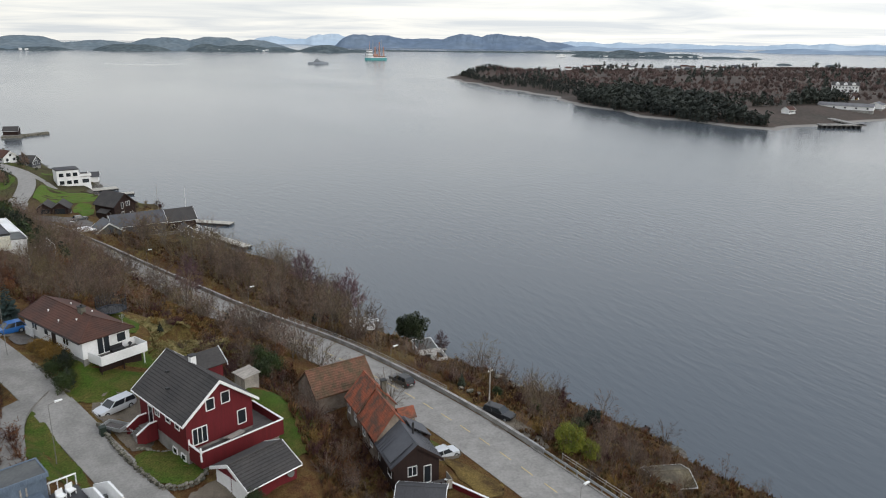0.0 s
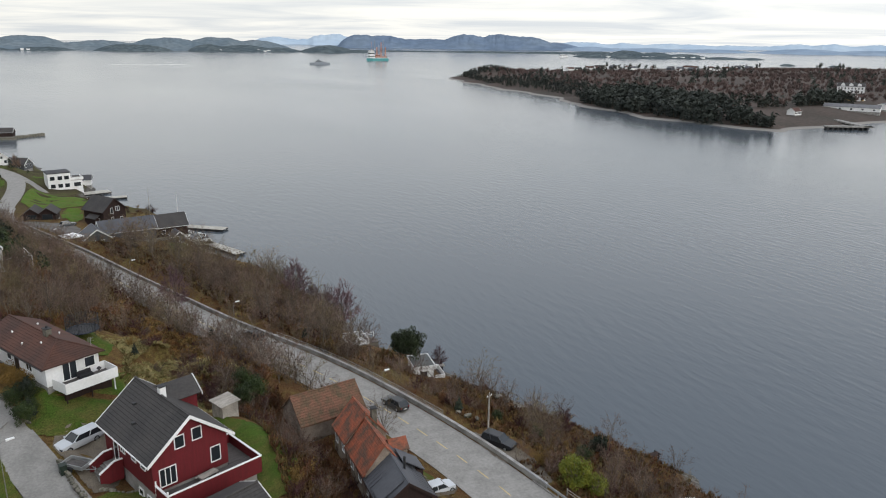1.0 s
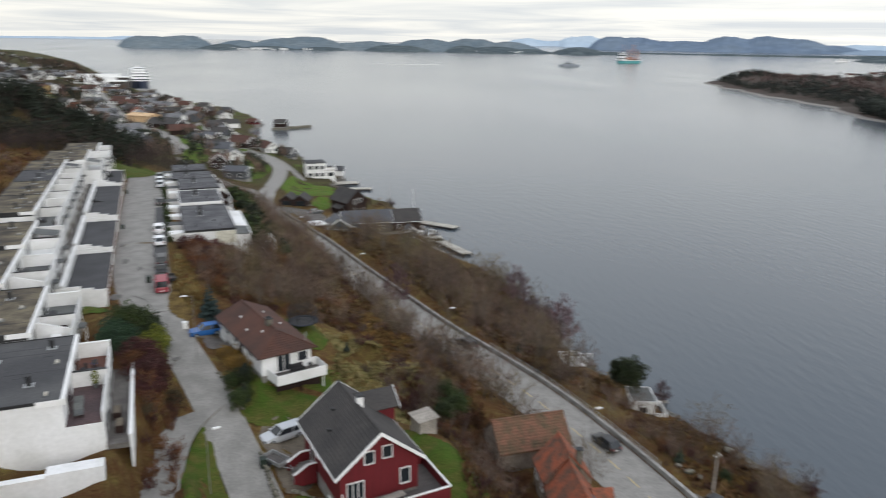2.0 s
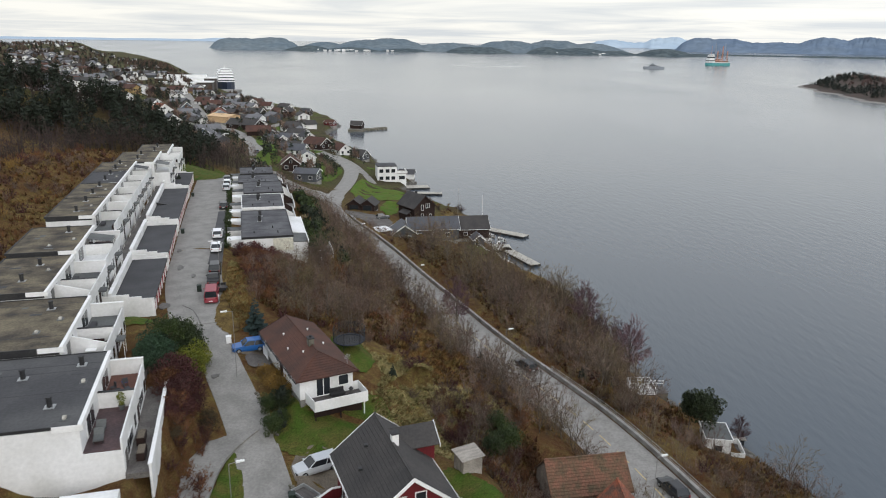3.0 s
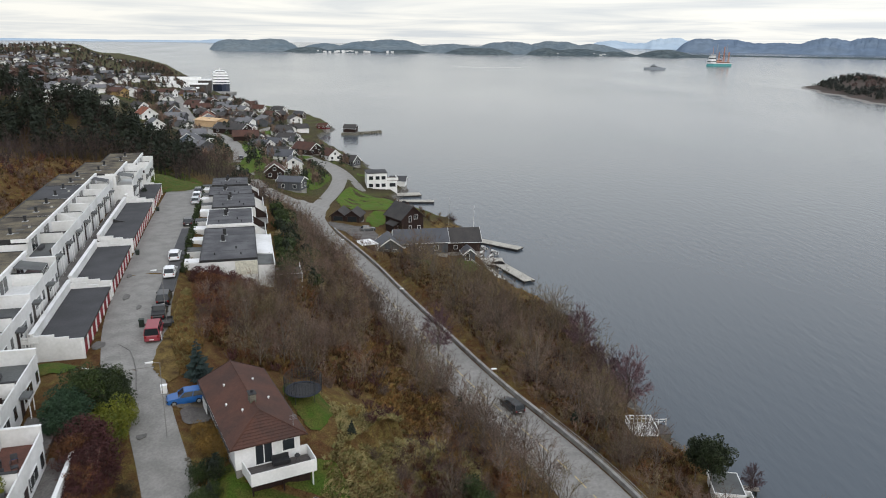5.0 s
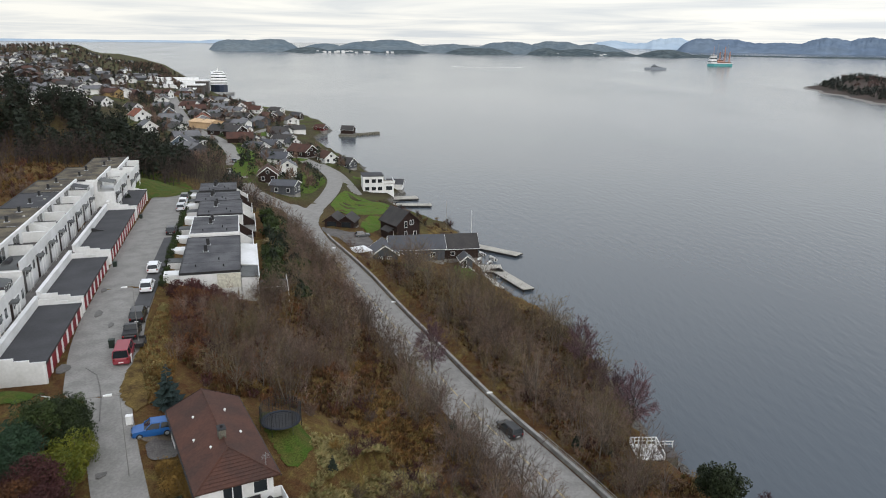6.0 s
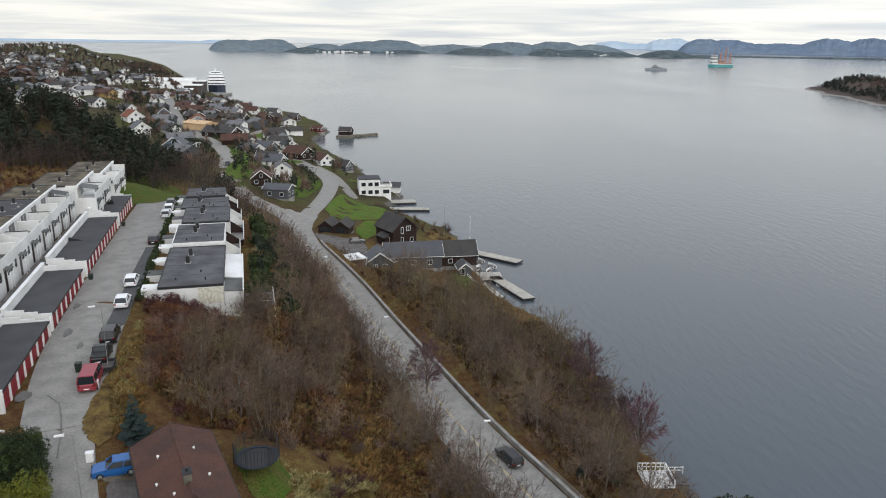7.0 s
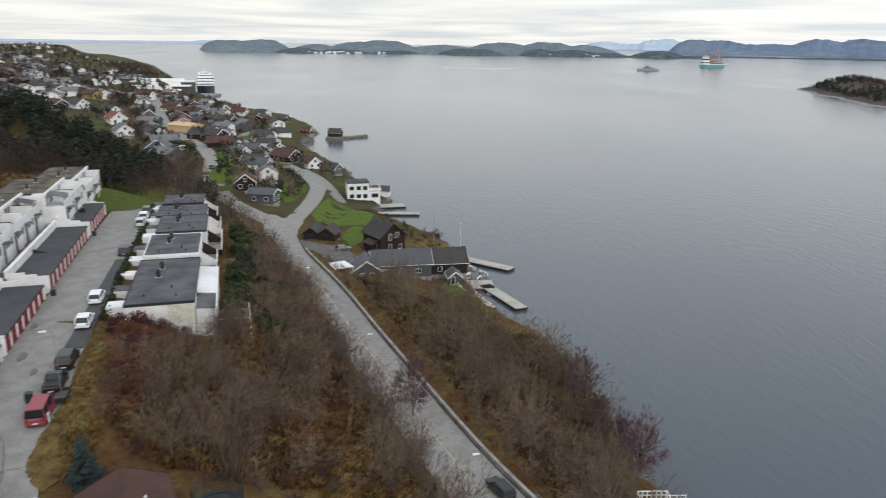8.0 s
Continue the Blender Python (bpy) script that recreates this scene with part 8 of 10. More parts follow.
# wood between the main road and the fjord
FJORD_WOOD = [(36, 112), (43, 118), (46, 140), (44, 168), (40, 186), (35, 197), (25, 203), (12, 206), (0, 206), (4, 192), (14, 168), (26, 140), (32, 122)]
plant(BARE, glade(scatter(FJORD_WOOD, 58, 4, 0.2, 1.5), *DECK_VIEW), 4, (0.75, 1.15))
plant(OLIVE_TREE, glade(scatter(FJORD_WOOD, 46, 5, 0.2, 1.5), *DECK_VIEW), 5, (0.7, 1.05))
plant(BRUSH + OLIVE_BRUSH, glade(scatter(FJORD_WOOD, 36, 44, 0.0, 1.5), *DECK_VIEW), 44, (0.7, 1.1))
join_stuff("wood_scrub", "fine bare brush under the shore wood", "scrub", LIGHT_BRUSH, glade(scatter(FJORD_WOOD, 150, 144, 0.0, 1.0), *DECK_VIEW), 144, (0.5, 0.9))
_r = random.Random(91)
join_stuff("roadside_scrub", "low russet scrub against the road parapet", "scrub", LIGHT_RUST + LIGHT_BRUSH, [(x + _r.uniform(-0.9, 0.9), y + _r.uniform(-0.9, 0.9), gz(x, y)) for k in range(2) for x, y, z, a in along(MAIN_ROAD, 6.2 + 1.6 * k, 134, 300, 2.0)], 148, (0.3, 0.65))
join_stuff("wood_scrub", "fine bare brush close behind the road parapet", "scrub", LIGHT_BRUSH + LIGHT_RUST[:1], [(x + _r.uniform(-1.2, 1.2), y + _r.uniform(-1.2, 1.2), gz(x, y)) for k in range(2) for x, y, z, a in along(MAIN_ROAD, 7.0 + 1.9 * k, 150, 292, 2.6)], 160, (0.45, 0.85))
# southern shore
SOUTH_SHORE = [(49, 60), (56, 58), (74, 56), (71, 84), (61, 100), (52, 98), (51, 74)]
plant(BARE, scatter(SOUTH_SHORE, 12, 6, 0.3, 1.5), 6, (0.5, 0.8))
plant(BRUSH + RUST_BRUSH, scatter(SOUTH_SHORE, 24, 45, 0.3, 1.5), 45, (0.45, 0.8))
join_stuff("shore_scrub", "brown and grey brush above the shore rocks", "scrub", LIGHT_BRUSH + LIGHT_RUST, scatter([(46, 50), (80, 48), (74, 80), (62, 102), (57, 120), (46, 118), (44, 106), (52, 98), (52, 74)], 210, 145, 0.4, 0.8), 145, (0.45, 0.8))
plant(BARE, scatter([(45, 100), (60, 98), (56, 112), (46, 116), (40, 108)], 7, 61, 0.3, 1.5), 61, (0.4, 0.6))
# slope between the red house and the old houses
SLOPE = [(17.5, 58), (23.5, 58), (23.5, 76), (21.5, 94), (20, 112), (8, 100), (13, 92), (18, 82)]
plant(BARE, scatter(SLOPE, 10, 7, 0.3), 7, (0.4, 0.7))
plant(BRUSH + RUST_BRUSH + RUST_BRUSH, scatter(SLOPE, 26, 46, 0.2), 46, (0.4, 0.75))
join_stuff("slope_scrub", "russet and brown scrub on the steep slope", "scrub", LIGHT_RUST + LIGHT_RUST + LIGHT_BRUSH[:1], scatter(SLOPE, 150, 146, 0.0), 146, (0.55, 1.0))
_r = random.Random(92)
join_stuff("slope_scrub", "tall russet scrub against the old walls", "scrub", LIGHT_RUST, [(x + _r.uniform(-0.5, 0.5), y, gz(x, y)) for k in range(44) for y in (94.5 - 0.68 * k,) for x in ((21.6 if y > 86 else 24.6) + _r.uniform(-1.2, 0.6),)], 149, (0.8, 1.25))
plant(SHRUB, scatter([(15.5, 58), (24, 58), (24, 76), (21, 96), (20, 114), (7, 101), (13, 90), (18, 80)], 50, 8, 0.2), 8, (0.7, 1.25))
# shrubs over the hillside and down to the shore
join_stuff("thicket_scrub", "bare brown scrub filling the thicket", "scrub", FAR_SHRUB, glade(scatter(THICKET, 125, 9, 0.3), *OPENINGS), 9, (0.7, 1.3))
plant(SHRUB, scatter([(2, 100), (13, 96), (20, 112), (10, 122), (0, 112), (3, 104)], 52, 10, 0.2), 10, (0.4, 0.9))
plant(SHRUB, glade(scatter([(48, 56), (74, 56), (66, 96), (54, 116), (50, 134), (45, 150), (38, 150), (30, 124), (42, 104)], 95, 11, 0.2, 1.0), *DECK_VIEW), 11, (0.7, 1.35))
join_stuff("wood_scrub", "bare brown scrub under the shore wood", "scrub", FAR_SHRUB, scatter(FJORD_WOOD, 130, 12, 0.2), 12, (0.7, 1.3))
plant([SHRUB[1], SHRUB[1], SHRUB[0]], scatter(ring_uv((-29, 4), (-25, 2.6), (-21, 3.5), (-22, 6.4), (-28, 6.4)), 10, 13, -2.6), 13, (0.9, 1.5))
plant([SHRUB[1], SHRUB[0]], scatter(ring_uv((17, 11), (29, 11.5), (30, 20), (24, 22), (15, 16)), 26, 14, -0.5), 14, (0.9, 1.5))
plant([SHRUB[2], SHRUB[0]], scatter([(-11.5, 98), (-7.8, 92), (-5.5, 93), (-9.5, 99.5)], 9, 15, -2.5), 15, (0.6, 0.95))
plant([SHRUB[2], SHRUB[0]], scatter(ring_uv((-3, 10.2), (15, 10.6), (13, 14), (-2, 14)), 16, 16, -0.8), 16, (0.4, 0.7))
for u, v, sc, kd in ((27.5, 11.2, 1.15, 0), (28.0, 13.6, 1.2, 0), (27.0, 16.0, 1.1, 0), (25.6, 12.4, 1.0, 1), (24.4, 14.6, 1.05, 1), (25.0, 17.4, 1.0, 0), (22.0, 12.6, 0.95, 1), (21.0, 15.4, 0.9, 0), (18.4, 13.0, 0.85, 1), (27.0, 18.6, 1.1, 0), (26.6, 20.6, 1.0, 1), (17.0, 17.6, 0.8, 0), (9.0, 14.0, 0.7, 1), (7.2, 16.4, 0.8, 0),
                      (-22.8, 4.6, 1.35, 0), (-24.6, 5.6, 1.3, 0), (-26.4, 5.2, 1.1, 0), (-25.0, 3.4, 1.1, 1), (-19.6, 14.4, 0.95, 2), (-21.4, 15.0, 1.0, 2), (-18.2, 13.6, 0.7, 2), (-22.6, 16.2, 0.85, 2), (-20.2, 16.0, 0.8, 2)):
    x, y = uv(u, v)
    MOUND[kd](x, y, gz(x, y) - 0.25, 70 * u, sc)
for x, y, sc, k in ((-6.5, 91.4, 0.8, 0), (-6.2, 89.2, 0.6, 0)):
    HEDGE[k](x, y, gz(x, y) - 0.2, 60 * x, sc)
join_stuff("bank_scrub", "russet thicket between gardens and main road", "scrub", LIGHT_RUST[:2] + LIGHT_BRUSH[1:2], scatter(ring_uv((34, 33), (75, 35), (92, 36), (88, 43), (60, 43), (36, 40)), 130, 161, -0.6), 161, (0.7, 1.2))
join_stuff("bank_scrub", "brown and maroon shrubs below the street verge", "scrub", LIGHT_RUST, scatter(ring_uv((3, 12.2), (12, 11.6), (24, 11.4), (27, 15), (18, 18), (6, 17)), 90, 162, -0.8), 162, (0.7, 1.15))
BANK = ring_uv((-22, 6.2), (-24, 4.4), (-42, 4.6), (-44, 7.2), (-33, 8.0), (-27, 7.4))
join_stuff("bank_scrub", "dark brown and maroon scrub on the bank", "scrub", LIGHT_RUST, scatter(BANK, 64, 150, -2.6), 150, (0.6, 1.0))
for k, u in enumerate(np.arange(-39.5, -24.5, 1.5)):
    for j, (v, sc) in enumerate(((4.7, 0.6), (5.9, 0.8), (7.3, 0.75))):
        x, y = uv(float(u), v + 0.3 * math.sin(3.1 * u))
        if float(near_line(np.array([x]), np.array([y]), SIDE_STREET)[0][0]) > 2.5 and float(near_line(np.array([x]), np.array([y]), STREET)[0][0]) > 2.9:
            MOUND[0 if u > -31 and j < 2 else 3](x, y, gz(x, y) - 0.45, 71 * k, sc * (1 + 0.2 * math.sin(2.3 * k + v)))
# single trees that stand out
for k, (x, y, s) in enumerate(((44.2, 140.5, 1.12), (42.6, 144.5, 0.9), (40.4, 163, 1.0), (41.6, 154, 0.75), (13.4, 146.5, 0.98), (57.2, 122, 0.5))):
    RED_BIRCH[0](x, y, gz(x, y), 40 * k, s)
for x, y, s in ((49.6, 117.5, 1.08), (48.3, 119.5, 0.9)):
    PINE[0](x, y, gz(x, y) - 0.6, 30, s)
for x, y, s in ((58.5, 103.5, 0.78), (60.5, 101.5, 0.62), (57.4, 108, 0.62)):
    BARE[4](x, y, gz(x, y), 10 * s, s)
for k, (x, y, s) in enumerate(((58.5, 90.3, 0.7), (57.0, 87.5, 0.78), (55.6, 83.8, 0.74), (59.6, 92.4, 0.6), (54.6, 80.2, 0.7), (57.4, 81.6, 0.66), (58.5, 107.4, 0.85), (53.0, 73.0, 0.62))):
    (BARE[4] if k % 2 else OLIVE_TREE[1])(x, y, gz(x, y), 50 * k, s)
SPRUCE[0](-13.6, 109.0, gz(-13.6, 109.0), 0, 1.0)
for x, y, s in ((16.5, 120.5, 1.0), (32.6, 124.5, 0.8), (4.8, 100.2, 0.55), (-6.2, 88.6, 0.85), (45.2, 89.0, 0.8), (37.6, 126, 0.7), (-6.0, 131, 0.9)):
    SPRUCE[1](x, y, gz(x, y), 20, s)
for u, v, s, k in ((-9.0, 4.6, 1.0, 0), (-10.4, 3.2, 1.05, 0), (-11.2, 5.2, 1.05, 0), (-12.9, 3.4, 1.2, 0), (-13.4, 5.6, 1.1, 0), (-15.2, 3.0, 1.25, 0), (-15.2, 5.2, 1.15, 0), (-17.4, 1.9, 1.15, 3), (-19.4, 1.5, 1.1, 3), (-21.4, 2.0, 1.0, 3), (-18.8, 3.1, 1.0, 3), (-20.8, 3.4, 0.85, 3),
                   (-17.0, 5.4, 1.3, 1), (-19.0, 5.8, 1.3, 1), (-20.9, 5.2, 1.15, 1), (-15.8, 6.4, 1.0, 1), (-22.2, 5.8, 0.8, 1)):
    x, y = uv(u, v)
    HEDGE[k](x, y, gz(x, y) - 0.2, 50 * u, s)
for u, v, s in ((-25.6, 15.2, 1.0), (2.0, -7.6, 1.0), (20.2, -12.6, 1.0), (20.6, -11.8, 0.95), (20.0, -10.9, 1.0), (20.4, -8.4, 1.15), (20.8, -13.8, 0.9), (86.5, -2.8, 1.2)):
    x, y = uv(u, v)
    HEDGE[2](x, y, gz(x, y), 90 * s, s)
for u in np.arange(31, 100, 2.6):
    x, y = uv(float(u), 9.0)
    LOW_HEDGE[0](x, y, gz(x, y) - 0.2, 37 * u, 0.42)
_r = random.Random(88)
for k in range(24):
    u = 6 + k * 4.3 + _r.uniform(-1.2, 1.2)
    x, y = uv(u, -5.9 + _r.uniform(-0.2, 0.2))
    (LOW_HEDGE[0] if k % 3 else HEDGE[2])(x, y, gz(x, y) - 0.1, 50 * k, _r.uniform(0.24, 0.45))
plant([LOW_HEDGE[0], HEDGE[2], LOW_HEDGE[0]], scatter(ring_uv((38, 25), (68, 25), (95, 24.5), (95, 31), (60, 32), (38, 33)), 52, 17, -2), 17, (0.55, 1.1))
for x, y, s, k in ((49.6, 67.0, 1.45, 1), (51.4, 65.4, 1.0, 1), (56.8, 75.5, 0.9, 0), (62.0, 80.0, 1.0, 2), (62.8, 79.0, 1.15, 2), (63.2, 80.6, 0.95, 2), (51.0, 88.5, 0.6, 0), (55, 84, 0.6, 0), (9.5, 60.5, 0.7, 0), (-6.8, 87.5, 0.8, 0), (16.5, 92.5, 1.0, 0), (18.2, 94.5, 1.1, 0), (17.0, 97, 0.9, 0), (-8.0, 91.0, 0.7, 0)):
    HEDGE[k](x, y, gz(x, y) - 0.2, 33 * s, s)
# hillside wood above the terrace, joined
CREST_WOOD = [(-66, 246), (-64, 262), (-72, 284), (-100, 300), (-150, 305), (-190, 270), (-180, 225), (-120, 235), (-84, 238)]
join_stuff("hill_wood", "dark pine wood along the hill crest", "wood", HILL_PINE, scatter(CREST_WOOD, 440, 20), 20, (0.8, 1.25))
join_stuff("hill_wood", "dark bare trees below the pines", "wood", HILL_BROWN, scatter([(-62, 236), (-60, 262), (-72, 280), (-120, 262), (-180, 250), (-180, 220), (-120, 228), (-84, 232)], 420, 120), 120, (0.7, 1.15))
join_stuff("hill_wood", "reddish bare wood below the dark pines", "wood", HILL_BROWN, scatter(ring_uv((-20, -46), (60, -38), (112, -26), (136, -22), (140, -60), (110, -120), (-20, -110)), 520, 21), 21, (0.75, 1.1))
join_stuff("hill_scrub", "withered scrub on the hillside", "scrub", FAR_SHRUB, scatter(ring_uv((-30, -21), (60, -20), (114, -18), (110, -45), (-30, -70)), 430, 23), 23, (0.7, 1.4))
# gardens of the village: lawns, hedges and clipped bushes
GARDEN_BUSH = [leafy(151, (1.3, 1.3, 1.0), 60, 0.53, LEAF, 8, 0, (0.4, 0.62)), leafy(152, (0.8, 0.8, 1.5), 55, 0.48, NEEDLES, 7, 0, (0.4, 0.6)), leafy(153, (1.5, 1.2, 0.8), 50, 0.56, TWIGS_OLIVE, 8, 0, (0.4, 0.6)), leafy(154, (1.7, 1.7, 2.2), 84, 0.6, NEEDLES, 12, 0.5, (0.34, 0.56))]
for ring in ([(-50, 300), (-43, 296), (-32, 290), (-30, 300), (-33, 318), (-40, 316), (-46, 310)], [(-62, 300), (-54, 294), (-52, 312), (-60, 330), (-68, 332)], [(-72, 345), (-64, 335), (-60, 342), (-66, 356), (-76, 362)], [(-22, 268), (-12, 264), (2, 270), (2, 288), (-8, 300), (-20, 304), (-22, 288)],
             [(-84, 372), (-74, 372), (-70, 390), (-80, 404), (-88, 392)], [(-108, 372), (-100, 366), (-98, 384), (-110, 392)], [(-118, 440), (-104, 436), (-100, 452), (-116, 462)], [(-150, 430), (-138, 424), (-134, 440), (-146, 448)], [(-98, 462), (-88, 458), (-86, 476), (-94, 482)], [(-60, 372), (-50, 366), (-46, 374), (-56, 380)]):
    patch("lawn", ring, LAWN_MOWN, "damp green lawn between village houses", "lawn", 0.12, 1.6)
join_stuff("garden_bushes", "clipped evergreen hedges and bushes in village gardens", "bushes", GARDEN_BUSH, scatter([(-34, 290), (-30, 330), (-24, 352), (-60, 420), (-80, 500), (-150, 520), (-170, 440), (-110, 360), (-62, 300), (-40, 284)], 620, 153, -0.6, 4), 153, (0.5, 1.1), 0.2)
join_stuff("garden_bushes", "evergreen bushes on the bank below the flats", "bushes", GARDEN_BUSH[:1] + GARDEN_BUSH[:3], scatter(ring_uv((32, 24), (70, 25), (100, 25), (98, 34), (60, 33), (36, 31)), 96, 154, -1, 4), 154, (0.7, 1.35), 0.2)
join_stuff("garden_bushes", "dark evergreen hedge beside the upper road", "bushes", GARDEN_BUSH[1:2] + GARDEN_BUSH[3:], scatter([(-55, 268), (-50, 264), (-54, 290), (-62, 318), (-66, 316), (-58, 290)], 46, 155, -1.4), 155, (0.8, 1.5), 0.2)
# trees in and round the village
plant(FAR_BARE, scatter([(-22, 222), (-30, 228), (-46, 250), (-56, 270), (-72, 300), (-86, 330), (-78, 335), (-60, 300), (-38, 272), (-30, 252)], 40, 24, -1.5), 24, (0.6, 1.0))
join_stuff("shore_scrub", "bare scrub along the village shore", "scrub", FAR_SHRUB, scatter([(22, 236), (23, 262), (10, 300), (-2, 320), (-10, 300), (6, 256)], 50, 25, -1), 25, (0.6, 1.2))
join_stuff("village_wood", "dark bare trees below the hill", "wood", HILL_BROWN, scatter([(-40, 236), (-31, 262), (-50, 288), (-74, 322), (-88, 306), (-72, 262), (-60, 240)], 110, 29, 0.3), 29, (0.55, 0.9))
join_stuff("shore_trees", "dark trees on the point behind the ferry", "trees", DISTANT[1:] + DISTANT_BROWN[:1], scatter([(-215, 700), (-258, 880), (-390, 1180), (-620, 1680), (-720, 1700), (-430, 1150), (-300, 880)], 520, 30, 0.5, 8), 30, (0.8, 1.3))
TOWN_TREES = DISTANT + DISTANT[2:] + DISTANT_BROWN[:1]
join_stuff("garden_trees", "bare trees and dark conifers between village houses", "trees", TOWN_TREES, scatter([(-20, 300), (-30, 372), (-60, 420), (-80, 520), (-90, 560), (-170, 640), (-220, 620), (-180, 480), (-120, 380), (-86, 320), (-60, 296)], 640, 26, 0.5, 6), 26, (0.45, 0.9))
join_stuff("garden_trees", "bare trees and conifers of the near town", "trees", TOWN_TREES, scatter([(-200, 480), (-120, 560), (-150, 690), (-210, 760), (-330, 1000), (-600, 1000), (-420, 700), (-300, 500)], 1000, 28, 0.5), 28, (0.6, 1.1))
join_stuff("garden_trees", "bare trees and conifers of the distant town", "trees", TOWN_TREES, scatter([(-330, 1000), (-480, 1330), (-900, 2100), (-1250, 2200), (-600, 900)], 600, 27), 27, (0.8, 1.4))


def tufts(ring, n, seed, h, r, blades, material, name, label, margin=-0.4):
    """Withered stalks and grass over a stretch of ground, as one mesh."""
    rng = random.Random(seed)
    vs, fs = [], []
    for x, y, z in scatter(ring, n, seed, margin, 0.3):
        k = rng.uniform(0.5, 1.3)
        top = (x + rng.gauss(0, 0.1), y + rng.gauss(0, 0.1))
        i0 = len(vs)
        vs.append((x, y, z - 0.08))
        for _ in range(blades):
            a, t = rng.uniform(0, 6.2832), rng.uniform(0.3, 1.0)
            q = (top[0] + math.cos(a) * r * k * t, top[1] + math.sin(a) * r * k * t, z + h * k * rng.uniform(0.35, 1.0))
            b = a + rng.uniform(0.5, 1.2)
            i = len(vs)
            vs += [q, (x + math.cos(b) * r * k * 0.45, y + math.sin(b) * r * k * 0.45, z + h * k * 0.2)]
            fs.append((i0, i, i + 1))
    ob = new(name, raw_mesh(name, vs, fs, material))
    return tagged(ob, label, "undergrowth", kind="stuff")


tufts(THICKET, 9500, 31, 0.75, 0.5, 6, UNDERGROWTH, "undergrowth", "brown bracken and dead stalks under the thicket")
tufts([(-2, 92), (14, 88), (19, 98), (17, 108), (8, 110), (3, 106), (0, 108)], 7000, 32, 0.36, 0.5, 6, TUSSOCK, "tussock_grass", "pale yellow tussock grass in the clearing")
tufts([(8, 110), (17, 107), (23, 101), (26, 104), (20, 120), (8, 128), (4, 118)], 4200, 40, 0.5, 0.45, 6, STRAW, "tawny_grass", "tawny withered grass on the open slope")
tufts([(16, 56), (25, 58), (25, 78), (22, 98), (12, 100), (17, 82)], 2600, 33, 0.8, 0.5, 6, UNDERGROWTH, "undergrowth", "brown bracken on the slope below the red house")
tufts(FJORD_WOOD, 6500, 34, 0.7, 0.5, 6, UNDERGROWTH, "undergrowth", "brown bracken under the shore wood")
tufts([(46, 50), (78, 50), (72, 84), (62, 102), (56, 122), (50, 138), (38, 140), (32, 122), (44, 104)], 6000, 35, 0.75, 0.5, 6, UNDERGROWTH, "undergrowth", "russet bracken between road and shore")
tufts(ring_uv((-40, -20), (100, -19), (122, -18), (130, -50), (40, -80), (-60, -70)), 7000, 36, 0.9, 0.7, 5, UNDERGROWTH, "undergrowth", "brown bracken on the hillside above the terrace")
tufts(ring_uv((9, 12.5), (15, 11.5), (16, 14.5), (11, 16)), 500, 38, 0.4, 0.4, 6, TUSSOCK, "tussock_grass", "yellow-green tussocks among the maroon shrubs", -0.5)
tufts(ring_uv((-9, 36), (4, 37), (18, 40), (28, 42), (10, 46), (-8, 45)), 2600, 39, 0.5, 0.45, 6, UNDERGROWTH, "undergrowth", "russet dead grass beside the road", -0.6)
tufts(ring_uv((-8, 8.6), (20, 9.4), (23, 12.5), (10, 13.5), (-6, 13)), 2200, 41, 0.5, 0.4, 6, STRAW, "tawny_grass", "tawny withered grass along the street verge", -1.2)
tufts(ring_uv((-6, 8.5), (24, 9.5), (22, 12.5), (-4, 12)), 3400, 37, 0.4, 0.4, 6, TUSSOCK, "tussock_grass", "yellow verge grass beside the street", -1.2)


# ---- the village and its shore ----
WALLS = {"white": WHITE, "dark brown": DARKBROWN, "grey": GREYWOOD, "blue-grey": BLUEGREY, "red": RED, "ochre": OCHREWOOD}
ROOFS = {"dark grey": ROOFGREY, "slate": ROOFSLATE, "brown": ROOFBROWN, "orange": ROOFORANGE, "black": FELT, "pale grey": ROOFPALE}


def village_house(x, y, turn, W, L, wall_h, rise, wall, roof, dz=0.0, chimney=True):
    W, L, wall_h, rise = W * 0.92, L * 0.92, wall_h * 0.84, rise * 0.84
    wins = []
    for side, span in (("S", W), ("E", L), ("W", L)):
        n = max(2, int(span / 4.2))
        for k in range(n):
            a = -span / 2 + span * (k + 0.5) / n
            wins.append((side, a, 1.5, 1.1, 1.15, 0))
            if wall_h > 4:
                wins.append((side, a, 4.0, 1.0, 1.0, 0))
        if side == "S" and rise > 1.6:
            wins.append((side, 0, wall_h + rise * 0.3, 0.9, 1.0, 0))
    ch = [(0.6, L * 0.15, 0.6, wall_h + rise + 0.7, STONE)] if chimney else []
    return gable_house("house", f"{wall} timber house with {roof} pitched roof", pose(x, y, gz(x, y) + 0.4 + dz, 0, 0, turn), W, L, wall_h, rise, WALLS[wall], ROOFS[roof], base=4, windows=wins, chimneys=ch, group="village houses", gutter=False)


